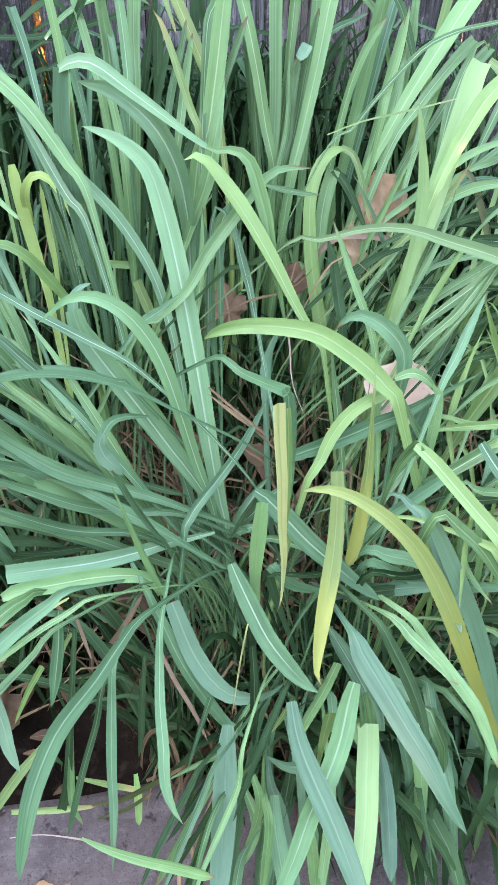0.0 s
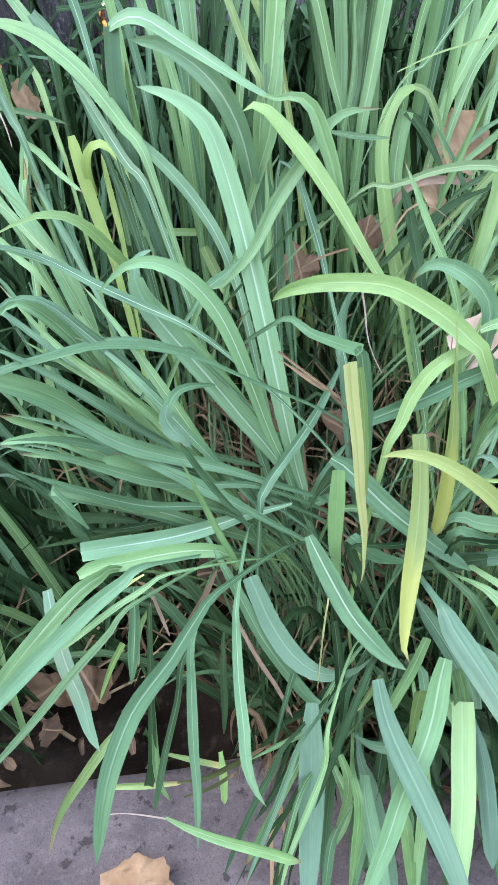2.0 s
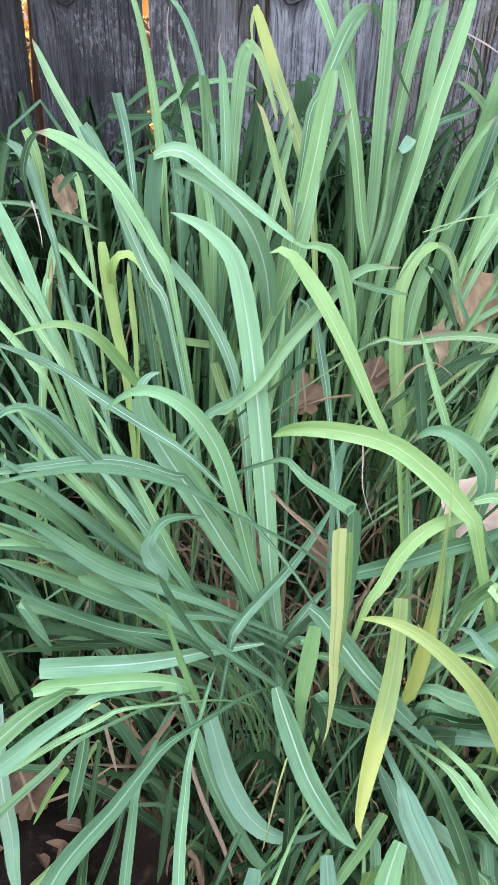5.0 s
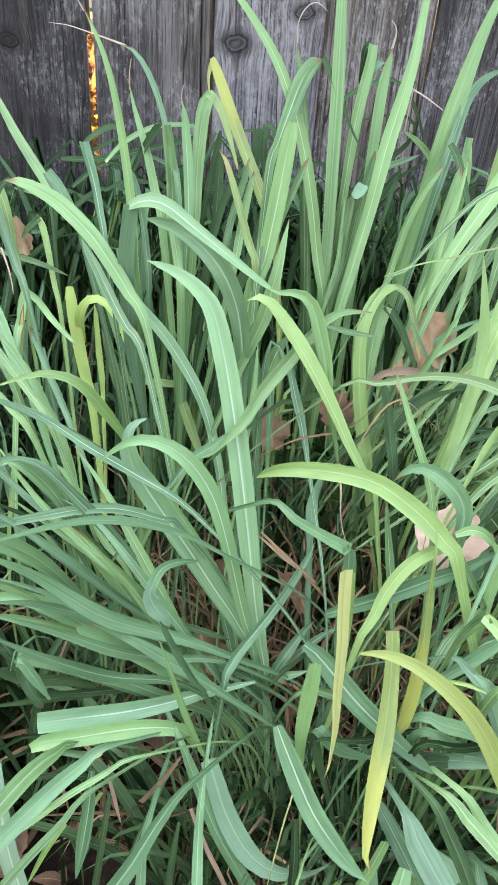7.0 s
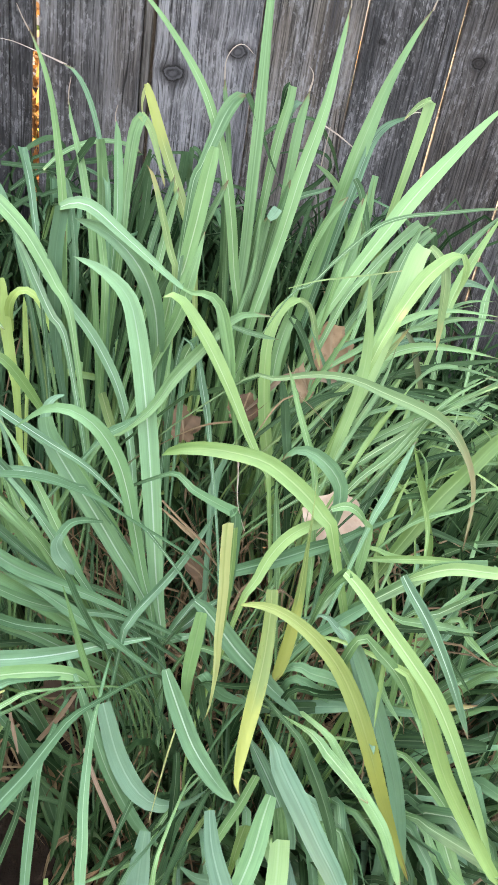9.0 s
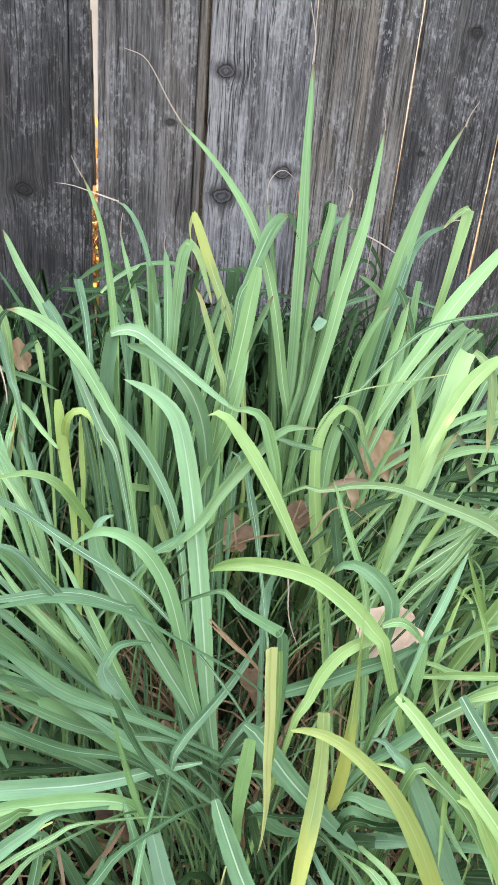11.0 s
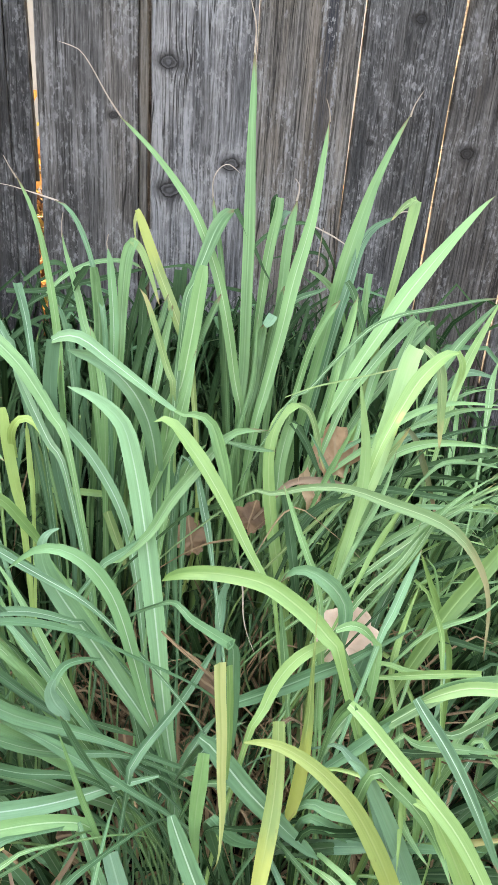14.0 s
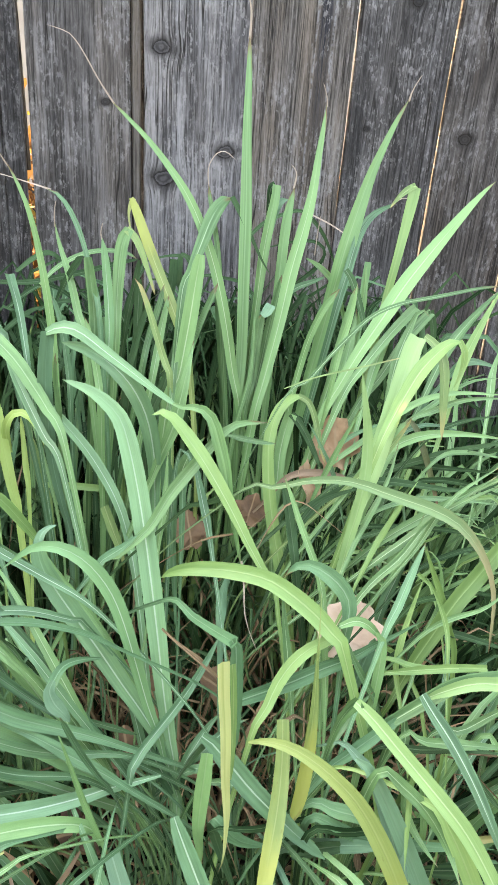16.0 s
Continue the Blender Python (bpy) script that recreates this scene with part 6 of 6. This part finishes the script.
strap(D, FADED, [(-56, 303, 282, 1.3), (-35, 297, 293, 3.8), (-3, 290, 303, 5.5), (37, 280, 310, 5.9), (68, 272, 321, 5.5), (87, 268, 327, 2.1)])
strap(D, PALEGREEN, [(40, 333, 390, 4.2), (48, 330, 397, 8.4), (67, 326, 406, 10.0), (89, 319, 409, 10.0), (118, 310, 412, 7.5)])


strap(D, BLUEGREY, [(-118, 240, 171, 4.0), (-114, 227, 154, 11.2), (-111, 209, 131, 13.7), (-108, 187, 104, 13.7), (-107, 164, 70, 6.5)], (-65, 298))
strap(D, GREEN, [(-130, 255, 249, 2.9), (-149, 238, 218, 4.9), (-167, 223, 190, 5.7), (-187, 208, 160, 5.8), (-207, 193, 129, 3.9)], (-70, 302))
strap(D, DULL, [(-125, 254, 241, 3.0), (-141, 238, 207, 5.3), (-159, 220, 167, 6.2), (-179, 202, 122, 6.0), (-191, 190, 84, 3.3)], (-68, 302))
strap(D, GREEN, [(-137, 241, 163, 3.2), (-132, 225, 155, 8.8), (-132, 213, 147, 9.5), (-142, 197, 143, 7.0), (-150, 190, 145, 1.5)], (-73, 298))
strap(D, BLUE, [(-94, 239, 167, 3.2), (-86, 220, 141, 11.3), (-83, 200, 110, 13.0), (-84, 182, 77, 12.4), (-85, 162, 42, 4.2)], (-56, 298))
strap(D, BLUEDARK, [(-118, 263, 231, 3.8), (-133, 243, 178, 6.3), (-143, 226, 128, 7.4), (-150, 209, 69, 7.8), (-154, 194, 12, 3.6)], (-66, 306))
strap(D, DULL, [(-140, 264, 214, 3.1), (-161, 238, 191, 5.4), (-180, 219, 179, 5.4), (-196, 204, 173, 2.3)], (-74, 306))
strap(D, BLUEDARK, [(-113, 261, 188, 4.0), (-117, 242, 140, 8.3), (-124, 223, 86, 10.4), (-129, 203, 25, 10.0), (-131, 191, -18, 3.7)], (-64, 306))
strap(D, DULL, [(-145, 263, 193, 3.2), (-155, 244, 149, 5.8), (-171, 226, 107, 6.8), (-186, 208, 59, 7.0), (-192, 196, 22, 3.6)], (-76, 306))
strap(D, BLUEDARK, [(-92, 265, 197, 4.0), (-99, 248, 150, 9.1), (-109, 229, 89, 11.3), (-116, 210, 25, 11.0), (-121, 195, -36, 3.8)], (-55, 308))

strap(D, BLUEGREY, [(-25, 335, 351, 2.0), (-15, 327, 353, 5.4), (-6, 316, 349, 8.4), (0, 305, 341, 9.8), (2, 294, 333, 10.5), (4, 279, 322, 10.3), (6, 265, 312, 9.4), (6, 250, 304, 3.6)], (-28, 332))

# ---- undergrowth: shorter blades between the tall ones, uncountable ----
def wild_blade(r, spread, reach, height, heading, low, flat, limit, turn=38):
    """The midrib of a blade that grows somewhere in a clump, leans out and droops."""
    a, d = r.uniform(0, 2 * math.pi), math.sqrt(r.random())
    x, y = spread[0] * d * math.cos(a), spread[1] * d * math.sin(a)
    way = r.uniform(0, 2 * math.pi) if heading is None else radians(heading + r.gauss(0, turn))
    h, out, droop = r.uniform(*height), r.uniform(*reach), r.uniform(0.0, 0.6) + flat
    dx, dy = math.cos(way), math.sin(way)
    pts = [(0.0, 0.0), (0.18, 0.5), (0.5, 0.9), (0.8, 1.0 - 0.25 * droop), (1.0, 1.02 - 0.8 * droop)]
    return [(x + k * out * dx + (r.gauss(0, 0.004) if k > 0.2 else 0.0), min(y + k * out * dy, limit - 0.03 * r.random()), max(low + h * q, 0.004)) for k, q in pts]


def tuft(owner, material, count, label, spread, reach, height, width, heading=None, seed=1, low=0.0, flat=0.0):
    """Many small blades in one mesh, rooted round a clump. heading: the way most of them lean, in degrees from the x axis."""
    r = random.Random(seed)
    verts, faces, leaf = [], [], []
    total = 0
    for i in range(count):
        pts = wild_blade(r, spread, reach, height, heading, low, flat, FENCE_Y - 0.03 - owner.location.y)
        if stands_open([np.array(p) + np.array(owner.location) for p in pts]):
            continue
        v, f, l = blade_shape(pts, r.uniform(*width), (r.uniform(-0.7, 0.7), r.uniform(-0.9, 0.1), 0.8), 0.3, 0.0, 10, r.random(), 0.8, r.uniform(-60, 60))
        verts.append(v)
        faces += [tuple(k + total for k in q) for q in f]
        leaf.append(l)
        total += len(v)
    return tagged(mesh_object("undergrowth", np.vstack(verts).tolist(), faces, material, owner, label, leaf=np.vstack(leaf)), kind="stuff")


# dried leaves here stay open to the camera: no fill blade grows in between
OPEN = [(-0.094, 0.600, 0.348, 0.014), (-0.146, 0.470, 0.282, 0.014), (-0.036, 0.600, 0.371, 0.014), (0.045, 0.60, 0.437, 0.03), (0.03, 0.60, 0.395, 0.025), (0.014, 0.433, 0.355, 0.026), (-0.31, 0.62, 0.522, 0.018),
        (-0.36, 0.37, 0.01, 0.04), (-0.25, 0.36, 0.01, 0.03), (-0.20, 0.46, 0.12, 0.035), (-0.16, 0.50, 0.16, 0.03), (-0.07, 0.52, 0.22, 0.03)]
VIEW_SPOT = np.array((-0.15, -0.02, 0.72))


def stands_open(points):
    """Whether a blade would hide one of the open spots from near the camera."""
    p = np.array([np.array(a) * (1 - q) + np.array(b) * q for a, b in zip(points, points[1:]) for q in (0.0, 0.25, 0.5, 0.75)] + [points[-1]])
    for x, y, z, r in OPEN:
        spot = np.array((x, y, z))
        way = VIEW_SPOT - spot
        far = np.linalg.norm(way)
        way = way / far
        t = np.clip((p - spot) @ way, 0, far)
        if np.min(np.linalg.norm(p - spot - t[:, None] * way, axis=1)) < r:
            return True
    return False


def grow(owner, materials, count, spread, reach, height, width, heading=None, seed=1, flat=0.0, turn=38):
    """Blades of a clump, each by itself."""
    r = random.Random(seed)
    for i in range(count):
        pts = wild_blade(r, spread, reach, height, heading, 0.0, flat, FENCE_Y - 0.03 - owner.location.y, turn)
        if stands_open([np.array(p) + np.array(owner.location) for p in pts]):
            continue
        v, f, l = blade_shape(pts, r.uniform(*width), (r.uniform(-0.5, 0.5), r.uniform(-0.9, -0.1), 0.8), r.uniform(0.3, 0.7), 0.0, 14, 0.0, 0.8, r.uniform(-40, 40))
        mesh_object("blade", v, f, r.choice(materials), owner, leaf=l)


for k, (owner, spread) in enumerate(((A, (0.09, 0.07)), (B, (0.16, 0.12)), (C, (0.16, 0.10)), (D, (0.12, 0.05)), (E, (0.14, 0.14)), (F, (0.14, 0.12)))):
    rear = owner in (B, C, F)
    few = 0.4 if owner is A else 1.0
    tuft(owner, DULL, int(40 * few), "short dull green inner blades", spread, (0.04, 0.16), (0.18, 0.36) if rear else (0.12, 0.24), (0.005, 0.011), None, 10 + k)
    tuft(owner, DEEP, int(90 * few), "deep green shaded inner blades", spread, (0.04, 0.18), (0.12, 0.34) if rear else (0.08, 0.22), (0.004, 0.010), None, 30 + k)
    tuft(owner, STRAW, 60, "dry straw-coloured inner blades", spread, (0.03, 0.16), (0.03, 0.16), (0.003, 0.008), None, 50 + k, 0.0, 0.5)

# upright and arching blades that fill the clumps
behind = clump(-0.02, 0.90, "upright green grass clump close to the fence boards")
grow(behind, (GREEN, GREEN, BLUE, DEEP), 80, (0.24, 0.08), (0.02, 0.12), (0.34, 0.52), (0.006, 0.011), None, 101)
grow(B, (GREEN, GREEN, LIME), 40, (0.16, 0.08), (0.02, 0.12), (0.28, 0.42), (0.006, 0.011), 60, 102)
grow(C, (GREEN, GREEN, LIME), 50, (0.12, 0.08), (0.10, 0.26), (0.24, 0.40), (0.006, 0.010), 20, 103)
grow(F, (BLUE, GREEN, BLUEDARK), 36, (0.14, 0.08), (0.03, 0.14), (0.28, 0.42), (0.006, 0.011), 100, 104)
grow(E, (BLUE, GREEN, BLUEDARK), 30, (0.14, 0.10), (0.08, 0.22), (0.20, 0.36), (0.006, 0.010), 150, 105)
grow(A, (DULL, BLUEDARK, DEEP), 26, (0.06, 0.04), (0.10, 0.24), (0.14, 0.26), (0.006, 0.010), 165, 106, 0.2, 35)
grow(D, (DULL, BLUEDARK, DEEP), 45, (0.12, 0.05), (0.10, 0.22), (0.12, 0.22), (0.008, 0.014), 305, 107, 0.3, 32)

# fine dark grass that has grown up along the foot of the fence
back = clump(-0.08, 0.98, "dark green arching grass along the fence foot")
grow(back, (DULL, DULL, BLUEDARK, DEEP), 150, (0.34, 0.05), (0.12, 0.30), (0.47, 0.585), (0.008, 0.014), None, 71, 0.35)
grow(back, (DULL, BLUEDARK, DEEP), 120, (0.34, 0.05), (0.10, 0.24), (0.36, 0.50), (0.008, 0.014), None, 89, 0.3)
# dense and near black, so that its colour darkens the fence foot
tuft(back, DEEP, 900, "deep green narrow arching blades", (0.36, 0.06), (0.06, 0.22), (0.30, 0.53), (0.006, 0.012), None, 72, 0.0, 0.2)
tuft(back, STRAW, 80, "dry brown thin stems", (0.40, 0.06), (0.06, 0.26), (0.15, 0.48), (0.002, 0.004), None, 86, 0.0, 0.2)
corner = clump(0.42, 0.97, "low dark green grass along the fence foot")
grow(corner, (DEEP, DULL, DULL), 60, (0.16, 0.05), (0.08, 0.24), (0.22, 0.36), (0.006, 0.010), None, 87, 0.35)
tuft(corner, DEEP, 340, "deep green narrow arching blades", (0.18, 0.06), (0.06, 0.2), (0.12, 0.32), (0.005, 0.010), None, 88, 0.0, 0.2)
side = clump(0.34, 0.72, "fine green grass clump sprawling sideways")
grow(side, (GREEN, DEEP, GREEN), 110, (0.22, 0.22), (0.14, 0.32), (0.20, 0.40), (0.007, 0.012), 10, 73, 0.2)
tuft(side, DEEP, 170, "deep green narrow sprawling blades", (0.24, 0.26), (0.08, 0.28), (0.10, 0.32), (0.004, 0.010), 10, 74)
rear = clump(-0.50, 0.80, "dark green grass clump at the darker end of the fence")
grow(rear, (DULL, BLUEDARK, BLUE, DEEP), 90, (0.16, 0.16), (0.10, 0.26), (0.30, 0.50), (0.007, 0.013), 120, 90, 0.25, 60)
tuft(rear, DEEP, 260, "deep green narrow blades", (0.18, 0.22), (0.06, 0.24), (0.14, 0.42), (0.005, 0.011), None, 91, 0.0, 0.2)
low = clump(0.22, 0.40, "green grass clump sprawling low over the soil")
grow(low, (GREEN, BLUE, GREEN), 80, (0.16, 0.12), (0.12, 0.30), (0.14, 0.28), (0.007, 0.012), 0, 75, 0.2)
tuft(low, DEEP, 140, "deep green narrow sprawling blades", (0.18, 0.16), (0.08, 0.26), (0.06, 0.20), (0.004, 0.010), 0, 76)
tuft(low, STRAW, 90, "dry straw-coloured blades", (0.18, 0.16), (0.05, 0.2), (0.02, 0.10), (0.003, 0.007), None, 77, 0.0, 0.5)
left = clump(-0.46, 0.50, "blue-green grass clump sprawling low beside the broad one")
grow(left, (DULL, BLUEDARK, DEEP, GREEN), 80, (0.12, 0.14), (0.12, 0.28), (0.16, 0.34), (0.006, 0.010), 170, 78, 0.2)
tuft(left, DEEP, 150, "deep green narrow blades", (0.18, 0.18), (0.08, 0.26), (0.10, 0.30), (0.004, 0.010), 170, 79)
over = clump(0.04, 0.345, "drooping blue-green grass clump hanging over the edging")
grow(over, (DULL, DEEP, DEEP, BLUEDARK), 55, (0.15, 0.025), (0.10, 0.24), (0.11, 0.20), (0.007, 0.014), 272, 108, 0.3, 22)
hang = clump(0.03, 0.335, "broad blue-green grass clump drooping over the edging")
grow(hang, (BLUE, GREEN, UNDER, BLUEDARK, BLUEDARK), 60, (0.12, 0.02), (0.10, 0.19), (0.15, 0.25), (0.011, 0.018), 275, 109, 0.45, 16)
# near-black stems that put the hollow's shade into colour
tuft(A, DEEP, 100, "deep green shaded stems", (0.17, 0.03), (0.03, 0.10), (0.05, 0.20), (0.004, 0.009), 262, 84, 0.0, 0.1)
tuft(A, STRAW, 60, "dry brown thin stems", (0.10, 0.02), (0.04, 0.12), (0.08, 0.22), (0.002, 0.005), 262, 85, 0.0, 0.1)
dead = clump(-0.07, 0.55, "half-dead thin grass clump with brown straw")
tuft(dead, STRAW, 300, "dry brown thin stems", (0.18, 0.12), (0.05, 0.26), (0.06, 0.30), (0.002, 0.005), None, 81, 0.0, 0.2)
tuft(dead, DULL, 70, "thin dull green stems", (0.18, 0.12), (0.05, 0.26), (0.08, 0.30), (0.003, 0.006), None, 82, 0.0, 0.2)
tuft(low, STRAW, 120, "dry brown thin stems", (0.22, 0.20), (0.05, 0.24), (0.05, 0.22), (0.002, 0.005), None, 83, 0.0, 0.2)


# ---- fallen leaves and litter ----
def litter():
    """Dry straw and crumbled leaf scattered on the soil."""
    r = random.Random(91)
    verts, faces, leaf, total = [], [], [], 0
    for i in range(620):
        x, y, a = r.uniform(-0.6, 0.6), r.uniform(0.335, 1.04), r.uniform(0, math.pi)
        if x < -0.15 and y < 0.43 and r.random() < 0.8:
            continue
        h, n = r.uniform(0.02, 0.09), r.uniform(0.004, 0.02)
        dx, dy = math.cos(a) * h, math.sin(a) * h * 0.6
        pts = [(x - dx, max(0.33, y - dy), n), (x + r.gauss(0, 0.006), y, n + r.uniform(0, 0.02)), (x + dx, min(1.05, y + dy), n + r.uniform(0, 0.03))]
        v, f, l = blade_shape(pts, r.uniform(0.002, 0.006), (r.uniform(-0.5, 0.5), r.uniform(-0.5, 0.2), 0.9), 0.3, 0.5, 6, r.random(), 0.9, r.uniform(-40, 40))
        verts.append(v)
        faces += [tuple(k + total for k in q) for q in f]
        leaf.append(l)
        total += len(v)
    return tagged(mesh_object("straw_litter", np.vstack(verts).tolist(), faces, STRAW, leaf=np.vstack(leaf)), "dry brown straw litter scattered on the soil", "litter", kind="stuff")


litter()


def crumbs():
    """Broken brown leaf at the edge of the bed."""
    r = random.Random(92)
    verts, faces, leaf, total = [], [], [], 0
    for i in range(26):
        x, y, a, h = r.uniform(-0.50, -0.28), r.uniform(0.325, 0.46), r.uniform(0, 6.3), r.uniform(0.006, 0.018)
        z, dx, dy = r.uniform(0.008, 0.022), math.cos(a) * h, math.sin(a) * h
        pts = [(x - dx, max(0.325, y - dy), z), (x, y, z + r.uniform(0, 0.008)), (x + dx, max(0.325, y + dy), z + r.uniform(-0.004, 0.008))]
        v, f, l = blade_shape(pts, r.uniform(0.006, 0.016), (r.uniform(-0.6, 0.6), r.uniform(-0.6, 0.2), 0.9), 0.4, 0.3, 6, r.random(), 0.5, r.uniform(-40, 40))
        verts.append(v)
        faces += [tuple(k + total for k in q) for q in f]
        leaf.append(l)
        total += len(v)
    return tagged(mesh_object("leaf_litter", np.vstack(verts).tolist(), faces, SHADELEAF, leaf=np.vstack(leaf)), "crumbled brown leaf litter at the edge of the bed", "litter", kind="stuff")


crumbs()


def dry_leaf(x, y, z, size, yaw, tilt, roll, seed, label, lobes=0.24, material=DRYLEAF):
    """A large lobed tree leaf, dried and curled."""
    r = random.Random(seed)
    rings, spokes = 5, 36
    verts, faces, leaf = [(0.0, 0.0, 0.0)], [], [(0.0, 0.0, 0.0)]
    for k in range(1, rings + 1):
        q = k / rings
        for j in range(spokes):
            a = 2 * math.pi * j / spokes
            lobe = 0.88 - lobes + lobes * abs(math.cos(2.5 * (a - math.pi / 2))) ** 0.8 + 0.06 * math.sin(11 * a + seed)
            lobe *= 0.75 + 0.25 * math.sin(a)
            px, py = q * lobe * math.cos(a), q * lobe * math.sin(a)
            pz = 0.20 * px * px + 0.16 * py * py - 0.10 * q + 0.10 * noise.noise((px * 2.2, py * 2.2, seed)) + 0.17 * lobes * math.cos(5 * a) * q
            verts.append((px * size, py * size, pz * size))
            leaf.append((px, q, 0.0))
    for j in range(spokes):
        faces.append((0, 1 + j, 1 + (j + 1) % spokes))
        for k in range(rings - 1):
            a, b = 1 + k * spokes + j, 1 + k * spokes + (j + 1) % spokes
            faces.append((a, a + spokes, b + spokes, b))
    ob = mesh_object("fallen_leaf", verts, faces, material, leaf=leaf)
    ob.matrix_world = pose(x, y, z, tilt, roll, yaw)
    return tagged(ob, label, "leaf", "fallen leaves")


dry_leaf(0.053, 0.625, 0.427, 0.043, 12, 62, 6, 1, "tan dried lobed leaf caught upright among the blades")
dry_leaf(0.03, 0.605, 0.395, 0.040, 60, 65, -14, 7, "brown dried leaf caught low among the blades")
dry_leaf(0.014, 0.428, 0.358, 0.041, -22, 48, 4, 2, "pale tan dried leaf lying on the blades", lobes=0.14, material=PALELEAF)
dry_leaf(-0.338, 0.82, 0.455, 0.031, 60, 60, 28, 3, "brown curled dried leaf hanging in the grass by the fence", lobes=0.08)
dry_leaf(-0.385, 0.412, 0.035, 0.040, 140, 30, -10, 5, "brown dried leaf lying on the soil", material=SHADELEAF)
dry_leaf(-0.345, 0.398, 0.035, 0.036, 40, 35, 12, 4, "brown curled dried leaf lying on the soil", material=SHADELEAF)
dry_leaf(-0.392, 0.372, 0.025, 0.024, 250, 24, 10, 8, "brown dried leaf lying on the soil", material=SHADELEAF)
dry_leaf(-0.296, 0.224, 0.048, 0.046, 160, 16, 8, 6, "tan dried leaf resting on the concrete edging", lobes=0.2, material=DRYLEAF)
dry_leaf(-0.094, 0.610, 0.343, 0.032, 20, 52, 8, 21, "brown dried leaf caught deep between the stems", material=SHADELEAF)
dry_leaf(-0.146, 0.480, 0.277, 0.036, 70, 52, -12, 22, "brown dried leaf caught deep between the stems", material=SHADELEAF)
dry_leaf(-0.036, 0.610, 0.366, 0.026, -30, 52, 5, 23, "brown dried leaf caught deep between the stems", material=SHADELEAF)
dry_leaf(-0.20, 0.46, 0.12, 0.042, 120, 30, -10, 9, "brown dried leaf sunk between the blades", material=SHADELEAF)
dry_leaf(-0.16, 0.50, 0.16, 0.035, 20, 40, 10, 10, "brown dried leaf sunk between the blades", material=SHADELEAF)
dry_leaf(-0.07, 0.52, 0.22, 0.04, 80, 45, 10, 11, "brown dried leaf sunk between the blades", material=SHADELEAF)


# ---- behind the fence: a wall added to keep white sky out of the gaps ----
def backdrop_wall():
    m = Nodes("sandy_render")
    p = m.coords()
    col = m.mix(m.ramp(m.noise(p, 2.0, 5.0), 0.3, 0.7), (0.20, 0.165, 0.145), (0.27, 0.23, 0.205))
    m.bump(m.noise(p, 180.0, 3.0), 0.5, 0.004)
    tagged(part("added_wall_north", box_bm(-7.0, 7.0, 5.4, 5.6, -0.1, 2.4, 0.01), m.done(col, 0.9, 0.2)), "plain sand-coloured rendered wall added as a backdrop beyond the fence", "wall", kind="structure")


backdrop_wall()


# ---- behind the fence: a sunlit hedge in autumn colours, seen only through the gaps ----
def hedge():
    r = random.Random(5)
    m = Nodes("autumn_leaf")
    across, along, own = m.split(m.attr("leaf"))
    col = m.mix(m.ramp(own, 0.2, 0.5), (0.10, 0.045, 0.018), (0.22, 0.115, 0.045))
    col = m.mix(m.ramp(own, 0.75, 0.9), col, (0.24, 0.18, 0.04))
    col = m.mix(m.ramp(own, 0.88, 0.93), col, (0.05, 0.08, 0.025))
    m.done(col, 0.6, 0.3)
    glow = m.tree.nodes.new("ShaderNodeBsdfTranslucent")
    m.put(glow.inputs[0], col)
    both = m.tree.nodes.new("ShaderNodeMixShader")
    both.inputs[0].default_value = 0.5
    m.tree.links.new(m.bsdf.outputs[0], both.inputs[1])
    m.tree.links.new(glow.outputs[0], both.inputs[2])
    m.tree.links.new(both.outputs[0], m.out.inputs[0])
    verts, faces, leaf = [], [], []
    knots = [Vector((r.uniform(-1.6, 2.0), r.uniform(1.6, 2.3), r.uniform(0.05, 0.62))) for k in range(90)]
    for i in range(13000):
        c = r.choice(knots) + Vector((r.gauss(0, 0.09), r.gauss(0, 0.09), r.gauss(0, 0.10)))
        c.z = max(0.02, c.z)
        q = Euler((r.uniform(0, 6.3), r.uniform(0, 6.3), r.uniform(0, 6.3))).to_matrix()
        s, n, w = r.uniform(0.010, 0.026), len(verts), r.random()
        for p in ((-1, 0, 0), (-0.3, -0.5, 0.12), (0.5, -0.4, 0.1), (1, 0, -0.1), (0.5, 0.4, 0.1), (-0.3, 0.5, 0.12)):
            verts.append(c + q @ (Vector(p) * s))
            leaf.append((p[1], p[0], w))
        faces.append((n, n + 1, n + 2, n + 3, n + 4, n + 5))
    crown = mesh_object("crown", verts, faces, m.mat, leaf=leaf)
    thing = tagged(new("hedge"), "sunlit autumn-coloured hedge beyond the fence", "hedge")
    crown.parent = thing
    for x in (-1.2, -0.6, 0.0, 0.7, 1.4):
        bm = bmesh.new()
        bmesh.ops.create_cone(bm, segments=8, radius1=0.03, radius2=0.012, depth=0.7, cap_ends=True)
        bmesh.ops.translate(bm, verts=bm.verts, vec=(x, 2.05, 0.34))
        part("trunk", bm, WARMER, thing)


hedge()
